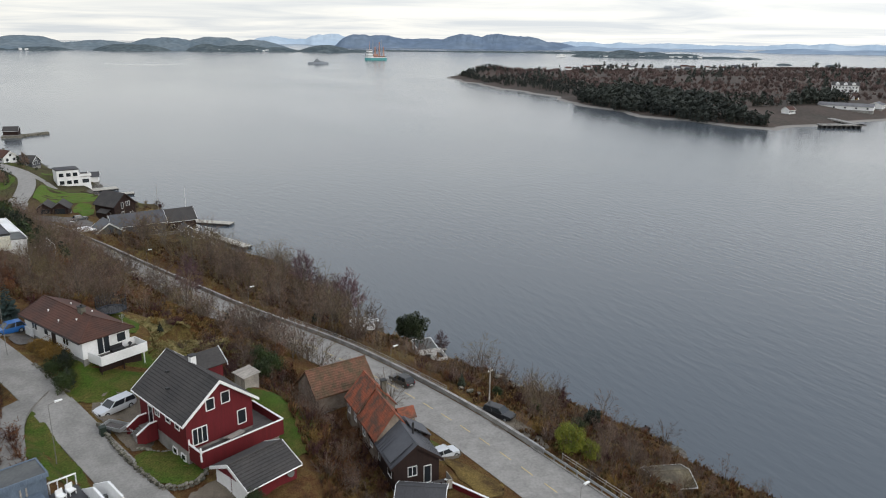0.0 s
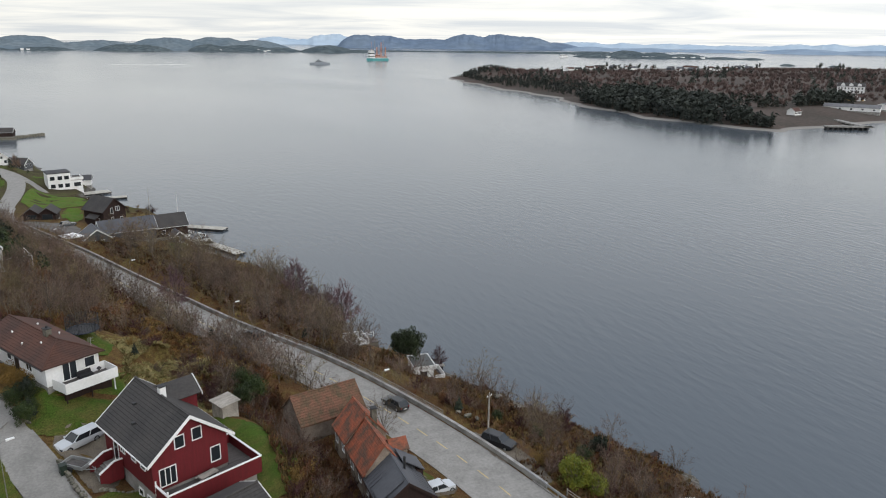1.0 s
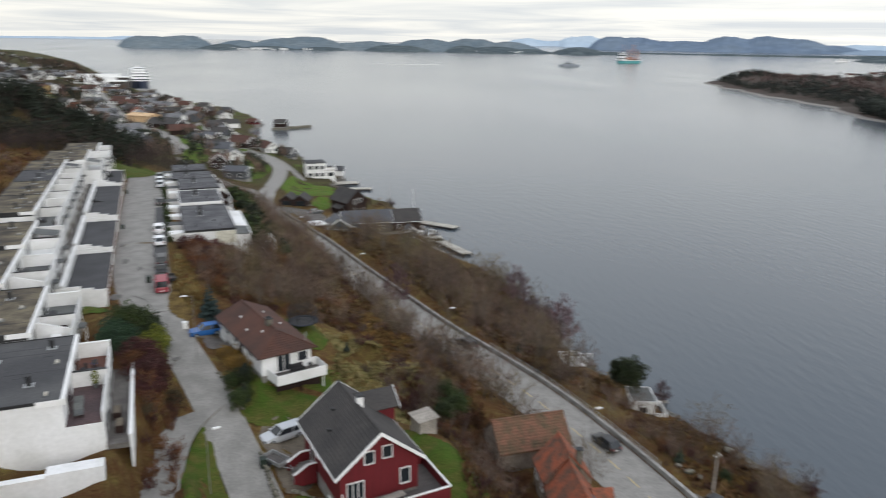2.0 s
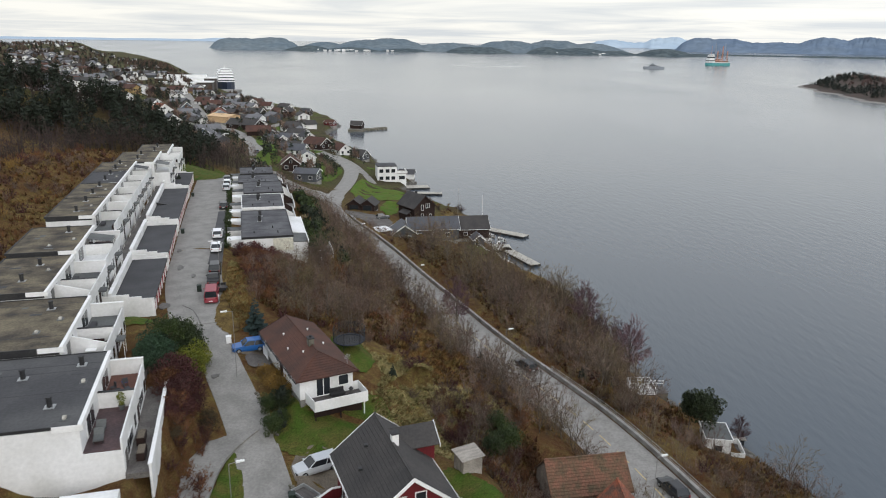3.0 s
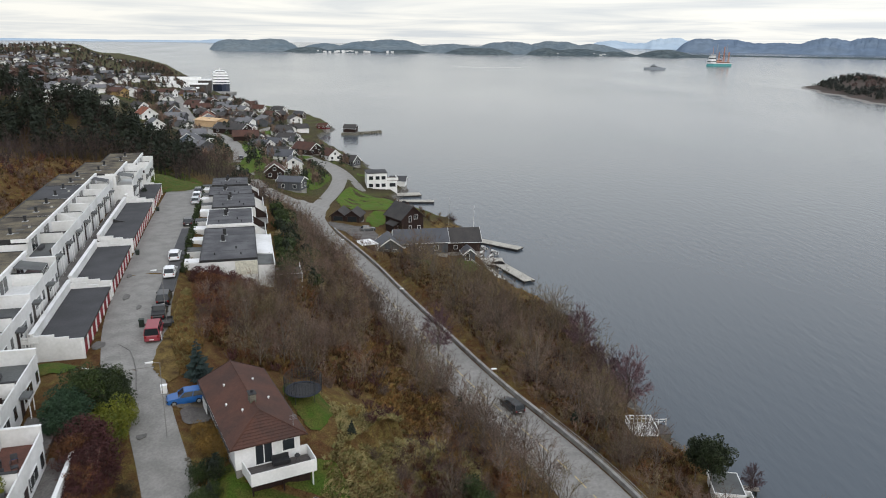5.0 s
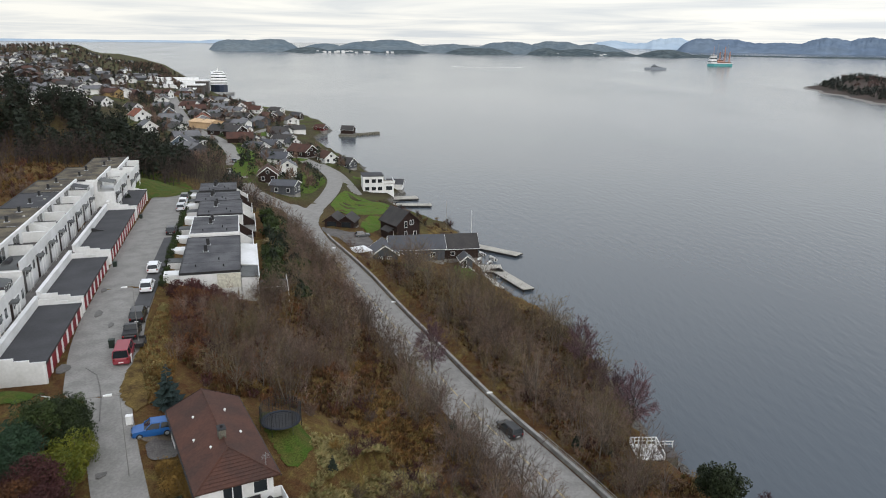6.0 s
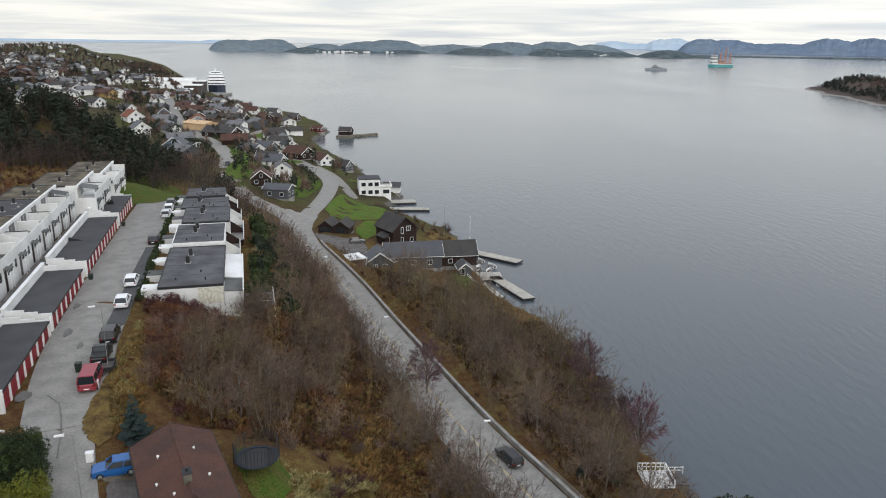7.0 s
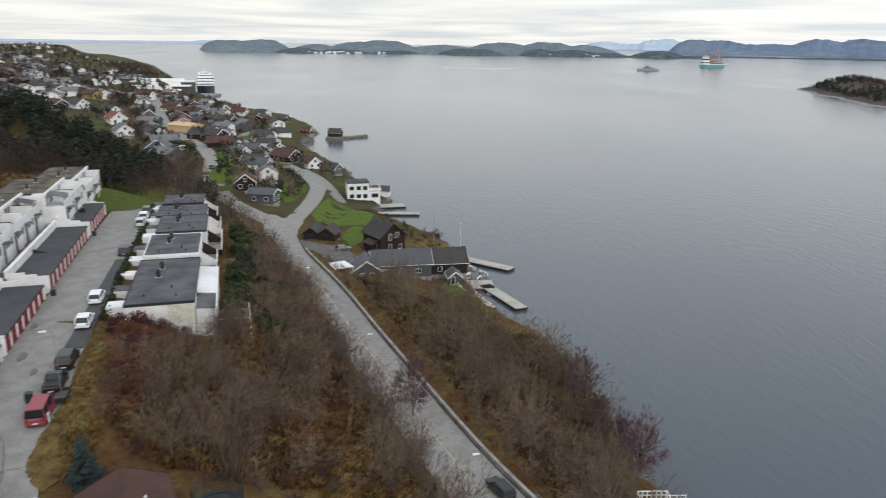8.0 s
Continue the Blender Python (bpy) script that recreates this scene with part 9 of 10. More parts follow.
for row in ((-38.2, 281.5, 80, 6.5, 9.0, 3.6, 1.5, "grey", "slate"), (-46.5, 292.5, 12, 7.0, 8.0, 3.4, 3.0, "dark brown", "brown"), (-46.0, 321.5, 15, 7.5, 9.0, 4.6, 2.6, "white", "slate"),
            (-55.5, 344, 80, 7.5, 12.0, 3.0, 2.6, "white", "slate"), (-58.0, 352, 80, 7.0, 10.0, 2.8, 2.4, "white", "dark grey"), (-69.0, 366, 60, 7.5, 10.5, 2.8, 2.4, "white", "slate")):
    village_house(*row)
for row in ((-73.5, 410, 70, 7.5, 11.0, 2.8, 2.4, "grey", "slate"), (-52.0, 385, 55, 9.0, 13.0, 3.0, 3.2, "dark brown", "brown"), (-38.0, 369, 35, 6.5, 9.0, 3.2, 2.8, "white", "brown"),
            (-30.0, 372, 60, 6.5, 9.0, 2.6, 2.8, "grey", "dark grey"), (-71.5, 434, 75, 7.0, 11.0, 3.0, 2.2, "white", "dark grey"), (-64.0, 420, 40, 6.0, 8.0, 2.8, 2.4, "white", "black")):
    village_house(*row)
for row in ((-67.0, 527, 60, 5.0, 8.5, 2.2, 2.0, "red", "brown"), (-107, 586, 30, 6.5, 9.0, 3.0, 2.4, "dark brown", "dark grey"), (-95, 590, 70, 6.5, 8.5, 3.0, 2.4, "dark brown", "black"),
            (-134, 582, 20, 7.0, 10.0, 4.0, 2.8, "white", "dark grey"), (-123, 580, 80, 7.0, 10.0, 3.2, 2.8, "white", "brown"), (-114, 512, 70, 7.5, 12, 3.0, 2.6, "dark brown", "dark grey")):
    village_house(*row)
for row in ((-106, 545, 50, 7.5, 11.0, 3.0, 2.6, "dark brown", "brown"), (-92, 402, 70, 10.0, 18.0, 3.0, 2.8, "dark brown", "dark grey"), (-98.5, 357, 8, 9.0, 9.5, 3.4, 3.6, "blue-grey", "slate"),
            (-121, 377, 35, 7.5, 9.5, 3.0, 3.0, "white", "slate"), (-137, 408, 40, 8.5, 11.0, 3.2, 3.4, "white", "orange"), (-146, 472, 25, 7.0, 8.5, 3.4, 3.2, "blue-grey", "dark grey")):
    village_house(*row)
for row in ((-171, 531, 20, 8.0, 9.0, 4.6, 2.4, "white", "dark grey"), (-189, 580, 75, 8.0, 13.0, 4.4, 2.4, "white", "brown"), (-173, 446, 60, 7.5, 11.0, 3.0, 2.8, "white", "dark grey"),
            (-181, 440, 60, 8.0, 11.0, 3.0, 2.8, "dark brown", "brown"), (-160, 456, 55, 7.5, 10.0, 2.8, 2.8, "white", "dark grey"), (-196, 452, 65, 7.5, 10, 2.8, 2.8, "white", "brown")):
    village_house(*row)
for row in ((-128, 470, 50, 8, 11, 3.0, 2.8, "dark brown", "dark grey"), (-150, 520, 70, 8, 12, 3.0, 2.8, "white", "brown"), (-140, 545, 30, 8, 11, 3.0, 2.8, "dark brown", "brown"),
            (-158, 560, 60, 8, 11, 3.0, 2.8, "white", "black"), (-165, 605, 40, 8, 11, 3.2, 2.6, "dark brown", "brown"), (-118, 625, 60, 8, 12, 3.0, 2.6, "white", "dark grey"),
            (-148, 640, 50, 8, 11, 3.0, 2.6, "dark brown", "dark grey")):
    village_house(*row)
village_house(-94.0, 363, 70, 5.0, 6.0, 2.4, 0.5, "white", "black", 0, False)


def town():
    """The far town on its slope: a few kinds of houses, set about."""
    rng = random.Random(77)
    protos = [(8, 11, 2.4, 1.9, "white", "dark grey"), (7.5, 9.5, 3.2, 1.8, "white", "pale grey"), (9, 12, 2.3, 1.9, "dark brown", "dark grey"), (8, 11, 2.4, 1.8, "grey", "pale grey"), (8, 10, 2.6, 2.0, "ochre", "brown"), (8, 11, 2.4, 2.0, "dark brown", "brown"), (7.5, 10, 2.6, 2.2, "white", "orange")]
    made = []
    for W, L, wh, rise, wall, roof in protos:
        h = gable_house("house", f"distant {wall} house with {roof} roof in the town", pose(0, 0, -50), W, L, wh, rise, WALLS[wall], ROOFS[roof], base=5, windows=[("S", -2, 1.6, 1.3, 1.3), ("E", 0, 1.6, 2.2, 1.3)], group="town houses", gutter=False, trim=None, plain=True, over=0.7, end=0.6)
        made.append(h)
    ring = [(-190, 500), (-175, 640), (-215, 700), (-275, 860), (-400, 1180), (-620, 1650), (-880, 2150), (-1080, 2100), (-760, 1300), (-540, 880), (-330, 560), (-230, 470)]
    got = [tuple(o.matrix_basis.translation[:2]) for o in bpy.data.objects if o.name.startswith("house") and o.parent is None and o.matrix_basis.translation.z > -40]
    built = 0
    village = [(-40, 330), (-60, 400), (-78, 500), (-95, 565), (-170, 650), (-200, 600), (-150, 470), (-112, 390), (-90, 340)]
    close = [(-190, 500), (-175, 640), (-215, 700), (-300, 900), (-480, 900), (-330, 560), (-230, 470)]
    for x, y, z in scatter(village, 500, 80, 3.5, 10) + scatter(close, 700, 78, -1) + scatter(ring, 1600, 79, -1):
        gap = 12.5 if y < 900 else 23
        if all((x - a) ** 2 + (y - b) ** 2 > gap * gap for a, b in got) and not (-300 < x < -215 and 660 < y < 960):
            got.append((x, y))
            built += 1
            k = rng.choices(range(7), (8, 7, 4, 6, 0.6, 1.5, 0.5))[0]
            m = pose(x, y, z + 0.5, 0, 0, rng.choice((20, 35, 60, 80, 110)) + rng.uniform(-12, 12))
            if made[k].matrix_basis.translation.z < -40:
                made[k].matrix_basis = m
            else:
                copy_thing(made[k], m)
            if built >= 262:
                break


town()


def timber_frame():
    """A new building still in bare timber."""
    h = gable_house("new_building", "new building of fresh pale timber under construction", pose(-109, 423, gz(-109, 423) + 0.8, 0, 0, 62), 9.0, 15.0, 3.2, 1.0, NEWWOOD, NEWWOOD, "building", base=3, trim=None, gutter=False)
    for k in range(6):
        part("stud", Geo().box(4.5, -7 + 2.6 * k, 0, 4.62, -6.8 + 2.6 * k, 3.2), TIMBER, h)


timber_frame()


def boatyard():
    # long grey boathouse in two lengths, with a gabled cross wing
    a = pose(7.6, 229.5, 4.0, 0, 0, 10)
    gable_house("boathouse", "long grey timber boathouse with slate roof", a @ pose(0, 0, 0, 0, 0, 90), 7.5, 14.5, 3.4, 2.6, GREYWOOD, ROOFSLATE, "boathouse", base=3, windows=[("W", -4, 1.6, 1.2, 1.1, 1), ("W", 0, 1.6, 1.2, 1.1, 1), ("W", 4.5, 1.6, 1.2, 1.1, 1)])
    gable_house("boathouse", "dark boathouse with brown-grey roof at the water", a @ pose(12.0, 3.0, -0.6, 0, 0, 90), 7.5, 10.0, 3.0, 2.8, DARKBROWN, ROOFGREY, "boathouse", base=3, windows=[("W", 2, 1.4, 1.0, 1.0, 0)])
    gable_house("boathouse", "grey gabled boathouse with white verges", a @ pose(-9.0, -3.5, 0.6, 0, 0, 0), 6.5, 7.5, 2.6, 2.3, GREYWOOD, ROOFSLATE, "boathouse", base=3, windows=[("S", -1.2, 1.4, 1.0, 1.1, 1), ("S", 1.2, 1.4, 1.0, 1.1, 1)])
    sh = gable_house("shed", "small grey boat shed with white doors", a @ pose(12.6, -5.5, -1.2, 0, 0, 0), 3.0, 4.0, 2.0, 1.2, GREYWOOD, ROOFSLATE, "shed", base=2, doors=[("S", -0.6, 0.9, 1.8, WHITE)])
    cp = thing("carport", "white flat carport roof beside the road", "carport", pose(-6.6, 222.0, 5.6, 0, 0, 30))
    part("roof", Geo().box(-2.4, -2.8, 2.5, 2.4, 2.8, 2.65), WHITE, cp)
    for sx in (-2.2, 2.2):
        for sy in (-2.6, 2.6):
            part("post", Geo().box(sx - 0.07, sy - 0.07, -1, sx + 0.07, sy + 0.07, 2.5), WHITE, cp)
    # dark twin-gabled house and double garage
    h = gable_house("house", "dark brown timber house with a steep grey roof", pose(2.4, 245.0, 6.0, 0, 0, 36), 7.6, 9.0, 4.4, 3.3, DARKBROWN, ROOFGREY, base=3, trim=DARKBROWN, windows=[("S", -0.9, 4.2, 0.7, 1.7, 0), ("S", 1.1, 4.6, 1.2, 1.2, 1), ("S", -0.9, 1.5, 0.7, 1.5, 0), ("S", 2.2, 1.3, 0.9, 1.1, 0), ("W", -2, 1.7, 1.1, 1.1, 0), ("W", 2, 1.7, 1.1, 1.1, 0)], chimneys=[(0.5, 1.0, 0.6, 8.3, BLACK)])
    part("porch", Geo().box(-5.4, -2.6, -1.0, -3.8, 1.5, 2.3), DARKBROWN, h)
    part("porch_roof", Geo().slab([(-5.7, -2.9, 2.3), (-5.7, 1.8, 2.3), (-3.7, 1.8, 3.3), (-3.7, -2.9, 3.3)], 0.12), ROOFGREY, h)
    for k, (x, y) in enumerate(((-16.6, 246.0), (-12.4, 245.6))):
        gable_house("garage", "dark timber garage with low pitched roof", pose(x, y, 8.2, 0, 0, -8), 4.2, 6.0, 2.2, 1.5, DARKBROWN, ROOFGREY, "garage", base=2, trim=DARKBROWN, doors=[("S", 0, 2.6, 1.9, BLACK)], group="twin garages")
    # white house in stacked boxes with its garage
    w = thing("house", "white cubic house on three levels with dark roof", "house", pose(-11.5, 326.0, 3.0, 0, 0, 12))
    part("wall", Geo().box(-6, -4, -3, 2, 4, 6.2), WHITE, w)
    part("side_wing", Geo().box(2, -3.4, -3, 6.2, 3.4, 3.0), WHITE, w)
    part("roof", Geo().box(-6.2, -4.2, 6.2, 2.2, 4.2, 6.5), FELT, w)
    part("upper_deck", Geo().box(2, -3.6, 3.0, 6.5, 3.6, 3.2), TIMBER, w)
    part("balcony_wall", Geo().box(2.0, -3.7, 3.2, 6.6, -3.58, 4.1).box(6.5, -3.6, 3.2, 6.62, 3.6, 4.1), WHITE, w)
    for z in (0.6, 3.6):
        for x in (-4.4, -1.8, 0.6):
            f = part("window", Geo().box(x - 0.9, -4.06, z, x + 0.9, -3.98, z + 1.6), WHITE, w)
            part("pane", Geo().box(x - 0.8, -4.09, z + 0.1, x + 0.8, -4.0, z + 1.5), GLASS, f)
    f = part("window", Geo().box(3.0, -3.46, 0.5, 5.6, -3.38, 2.2), WHITE, w)
    part("pane", Geo().box(3.1, -3.5, 0.6, 5.5, -3.4, 2.1), GLASS, f)
    gable_house("garage", "white garage with black roof near the quay", pose(-5.0, 335.0, 2.0, 0, 0, 85), 5.0, 6.5, 2.3, 1.4, WHITE, FELT, "garage", base=2)
    # quays
    for x0, y0, x1, y1, wd, nm in ((-7.0, 321.5, 4.6, 324.2, 5.5, "quay"), (-6.0, 310.2, 10.4, 310.6, 3.6, "quay")):
        pier(x0, y0, x1, y1, wd, "pale concrete quay at the white house")
    pier(23.5, 254.8, 37.2, 244.6, 3.6, "pale timber jetty on dark piles")
    pier(22.0, 230.5, 31.2, 231.0, 6.5, "broad pale timber jetty landing")
    pier(29.0, 230.5, 36.6, 213.8, 3.2, "long timber jetty running out from the boathouse")
    pier(24.0, 228.0, 29.0, 213.6, 3.4, "short timber jetty beside the lawn")
    for x, y, z, h in ((23.0, 243.5, 1.0, 11.0),):
        fl = thing("flagpole", "tall white flagpole beside the jetty", "flagpole", pose(x, y, gz(x, y)))
        part("pole", Geo().tube((0, 0, -0.5), (0, 0, 12.0), 0.09, 0.04, 8), WHITE, fl)
        part("knob", Geo().tube((0, 0, 12.0), (0, 0, 12.15), 0.09, 0.09, 8), WHITE, fl)
    m = thing("flagpole", "pale pole on the grass point", "flagpole", pose(15.8, 262.0, gz(15.8, 262.0)))
    part("pole", Geo().tube((0, 0, -0.5), (0, 0, 9.5), 0.07, 0.04, 8), TIMBER, m)
    for x, y, t, s in ((25.0, 238.5, 70, 1.0), (28.2, 236.8, 80, 0.8), (31.0, 224.0, -30, 0.7), (29.2, 241.6, 110, 0.8), (26.4, 246.5, 110, 0.7)):
        boat(x, y, t, s)
    # white picket fence of the garden
    fe = thing("fence", "white post and rail garden fence near jetty", "fence", pose(21.6, 225.0, 2.4, 0, 0, -72))
    for k in range(8):
        part("post", Geo().box(k * 2.2 - 8.1, -0.06, -1.5, k * 2.2 - 7.98, 0.06, 1.0), WHITE, fe)
    for z in (0.45, 0.85):
        part("rail", Geo().box(-8.1, -0.03, z, 7.5, 0.03, z + 0.1), WHITE, fe)
    # hut on its pier and the breakwater
    gable_house("boathouse", "dark brown boathouse on a stone pier", pose(-48.0, 520.5, 1.6, 0, 0, 80), 6.0, 8.0, 2.6, 2.2, DARKBROWN, ROOFGREY, "boathouse", base=0.4)
    solo("pier", Geo().box(-5.5, -6, -3, 5.5, 5, 1.2), STONE, "stone pier under the brown boathouse", "pier", pose(-48.0, 520.5, 0))
    bw = Geo()
    rng = random.Random(5)
    for k in range(70):
        x, y = rng.uniform(-1, 1), rng.uniform(-0.5, 0.5)
        cx, cy, r = -36 + 7 * x, 526 + 5 * x + 2.5 * y, rng.uniform(0.7, 1.3)
        top = rng.uniform(0.5, 1.9)
        ring = [(cx + r * rng.uniform(0.75, 1.1) * math.cos(1.047 * q), cy + r * rng.uniform(0.75, 1.1) * math.sin(1.047 * q)) for q in range(6)]
        bw.add([(p, q, -2) for p, q in ring] + [(p, q, top * 0.7) for p, q in ring] + [(cx, cy, top)], [(i, (i + 1) % 6, 6 + (i + 1) % 6, 6 + i) for i in range(6)] + [(6 + i, 6 + (i + 1) % 6, 12) for i in range(6)])
    tagged(solo("breakwater", bw, STONE, "low rubble breakwater of dark boulders", "breakwater"), kind="stuff")


def pier(x0, y0, x1, y1, wd, label):
    d = Vector((x1 - x0, y1 - y0))
    L = d.length
    p = thing("jetty", label, "jetty", pose(x0, y0, 0, 0, 0, math.degrees(math.atan2(d.y, d.x))))
    planks = int(L / 0.9)
    for k in range(planks):
        part("plank", Geo().box(k * L / planks, -wd / 2, 0.62, (k + 0.97) * L / planks, wd / 2, 0.76), DOCK, p)
    for s in (-1, 1):
        part("beam", Geo().box(0, s * wd / 2 - 0.15, 0.2, L, s * wd / 2 + 0.05, 0.62), BLACK, p)
    for k in range(max(2, int(L / 4))):
        for s in (-1, 1):
            x = 0.4 + k * (L - 0.8) / max(1, int(L / 4) - 1)
            part("pile", Geo().tube((x, s * (wd / 2 - 0.3), -3), (x, s * (wd / 2 - 0.3), 0.62), 0.16, n=8), BLACK, p)


def boat(x, y, turn, s):
    b = thing("rowing_boat", "small white open motor boat moored at the jetty", "boat", pose(x, y, 0, 0, 0, turn), "moored boats")
    b.scale = (s, s, s)
    hull = Geo()
    rows = [(-2.6, 0.85, 0.1), (-1.0, 1.0, 0.0), (1.0, 0.85, 0.0), (2.2, 0.4, 0.15), (2.9, 0.03, 0.4)]
    pts = []
    for xx, w, z in rows:
        pts += [(xx, -w, 0.75 + z * 0.4), (xx, -w * 0.55, -0.15 + z), (xx, w * 0.55, -0.15 + z), (xx, w, 0.75 + z * 0.4)]
    fs = [(0, 1, 2, 3)] + [(4 * i + k, 4 * i + k + 1, 4 * i + k + 5, 4 * i + k + 4) for i in range(4) for k in range(3)]
    hull.add(pts, fs)
    part("hull", hull, WHITE, b)
    part("floor", Geo().box(-2.5, -0.6, 0.1, 2.0, 0.6, 0.2), DECKGREY, b)
    for xx in (-1.2, 0.4):
        part("thwart", Geo().box(xx - 0.15, -0.85, 0.45, xx + 0.15, 0.85, 0.52), TIMBER, b)
    part("motor", Geo().box(-2.95, -0.18, 0.2, -2.6, 0.18, 1.1), BLACK, b)


boatyard()


# ---- across the fjord ----
HEAD_RING = [(543, 1148), (510, 999), (483, 834), (481, 751), (449, 656), (428, 561), (422, 492), (430, 434), (451, 383), (506, 399), (560, 398), (650, 420), (760, 400), (900, 330), (1400, 250), (2300, 250), (2300, 1260), (1843, 1269), (1490, 1342), (1166, 1371), (1017, 1384), (784, 1248), (668, 1262)]


def ring_distance(x, y, ring):
    """Metres inside (+) or outside (-) a ring."""
    d = np.full(x.shape, 1e9)
    ins = np.zeros(x.shape, bool)
    for (ax, ay), (bx, by) in zip(ring, ring[1:] + ring[:1]):
        dx, dy = bx - ax, by - ay
        t = np.clip(((x - ax) * dx + (y - ay) * dy) / (dx * dx + dy * dy), 0, 1)
        d = np.minimum(d, np.hypot(x - ax - t * dx, y - ay - t * dy))
        if ay != by:
            ins ^= ((ay > y) != (by > y)) & (x < dx * (y - ay) / dy + ax)
    return np.where(ins, d, -d)


def head_height(x, y):
    d = ring_distance(x, y, HEAD_RING) + 7 * np.sin(x * 0.07) * np.sin(y * 0.06)
    hill = 7.0 * np.exp(-((x - 600) ** 2 + (y - 1120) ** 2) / 60 ** 2) + 6 * np.exp(-((x - 1700) ** 2 + (y - 900) ** 2) / 300 ** 2) + 2.0 * np.sin(x * 0.012) * np.sin(y * 0.014)
    return np.where(d > 0, np.minimum(0.8 + d * 0.14, 7.5 + d * 0.006) + hill * np.clip(d / 60, 0, 1), d * 0.15)


def shore_banded(m):
    """Bare pale rock below the tide-washed edge of a land material."""
    m = m.copy()
    nt = m.node_tree
    N, L = nt.nodes.new, nt.links.new
    co, sep, mr, mix = N("ShaderNodeTexCoord"), N("ShaderNodeSeparateXYZ"), N("ShaderNodeMapRange"), N("ShaderNodeMix")
    mix.data_type = "RGBA"
    L(co.outputs["Object"], sep.inputs[0])
    L(sep.outputs["Z"], mr.inputs["Value"])
    mr.inputs["From Min"].default_value, mr.inputs["From Max"].default_value = 0.9, 1.3
    bsdf = nt.nodes["Principled BSDF"]
    L(mr.outputs[0], mix.inputs["Factor"])
    mix.inputs[6].default_value = (0.22, 0.205, 0.185, 1)
    L(bsdf.inputs["Base Color"].links[0].from_socket, mix.inputs[7])
    L(mix.outputs[2], bsdf.inputs["Base Color"])
    return m


def headland():
    xs, ys = np.arange(395, 1900, 11.0), np.arange(300, 1420, 11.0)
    X, Y = np.meshgrid(xs, ys)
    Z = np.maximum(head_height(X, Y), -4)
    n = len(xs)
    verts = np.stack([X, Y, Z], -1).reshape(-1, 3).tolist()
    faces = [(j * n + i, j * n + i + 1, (j + 1) * n + i + 1, (j + 1) * n + i) for j in range(len(ys) - 1) for i in range(n - 1) if Z[j:j + 2, i:i + 2].max() > -2]
    ob = new("headland", raw_mesh("headland", verts, faces, shore_banded(HEATH), True))
    tagged(ob, "low wooded headland with rocky shore across the fjord", "headland", kind="structure")
    rng = np.random.RandomState(9)
    con = [far_tree(61, 13, 3.6, 42, NEEDLES_HAZED, 1.0, True), leafy(62, (3.2, 3.2, 4.6), 52, 2.6, NEEDLES_HAZED, 8, 2.6), far_tree(63, 10, 3.8, 40, NEEDLES_HAZED, 1.0, True)]
    brn = [far_tree(64, 9, 4.2, 40, TWIGS_HAZED, 0.5), far_tree(65, 8, 4.0, 38, TWIGS_HAZED, 0.5), recolour(DISTANT_BROWN[2], TWIGS_MAUVE)]

    def spots(n, test):
        got = []
        while len(got) < n:
            x, y = rng.uniform(400, 1500, 4000), rng.uniform(340, 1400, 4000)
            d = ring_distance(x, y, HEAD_RING)
            u = rng.uniform(0, 1, 4000)
            k = np.flatnonzero((d > 4) & test(x, y, d, u))
            got += [(x[i], y[i]) for i in k]
        got = got[:n]
        z = head_height(np.array([g[0] for g in got]), np.array([g[1] for g in got]))
        return [(float(a), float(b), float(c)) for (a, b), c in zip(got, z)]

    site = lambda x, y: ((x > 455) & (y < 470)) | (np.hypot(x - 759, y - 560) < 45)
    join_stuff("headland_wood", "dark conifer wood along the headland shore", "wood", con, spots(1150, lambda x, y, d, u: (d < 75) & (y < 640) & (x < 640) & ~site(x, y)), 64, (0.75, 1.15))
    join_stuff("headland_wood", "low wind-cut conifers on the outer point", "wood", con, spots(900, lambda x, y, d, u: (d > 14) & (d < 90) & (y >= 640) & (x < 720) & (np.sin(x * 0.03) * np.sin(y * 0.02) > -0.5)), 67, (0.4, 0.75))
    join_stuff("headland_wood", "mixed conifers scattered over the headland", "wood", con, spots(300, lambda x, y, d, u: (d > 70) & (np.sin(x * 0.02) * np.sin(y * 0.025 + 1) > 0.3) & ~site(x, y)), 65, (0.7, 1.1))
    join_stuff("headland_wood", "brown leafless wood behind the conifers", "wood", brn, spots(2800, lambda x, y, d, u: (d > 40) & (np.sin(x * 0.011 + 2) * np.sin(y * 0.013) < 0.8) & ~site(x, y) & ~((x > 780) & (y > 1130))), 66, (0.7, 1.15))
    # the long white manor, sheds, pier and houses
    m = gable_house("manor", "long white manor with dark roof and dormers", pose(759, 566, float(head_height(np.array([759.0]), np.array([566.0]))[0]) + 1, 0, 0, 38), 12, 27, 7.5, 3.6, WHITE, ROOFGREY, "manor", windows=[(s, a, z, 1.3, 1.7, 0) for s in "EW" for a in (-11, -7.7, -4.4, -1.1, 2.2, 5.5, 8.8, 11.6) for z in (2.0, 5.4)])
    for y in (-8, 0, 8):
        for s in (-1, 1):
            part("dormer", Geo().prism([(y - 2, 7.6), (y - 2, 9.6), (y, 10.8), (y + 2, 9.6), (y + 2, 7.6)], "x", min(s * 1, s * 5.6), max(s * 1, s * 5.6)), WHITE, m)
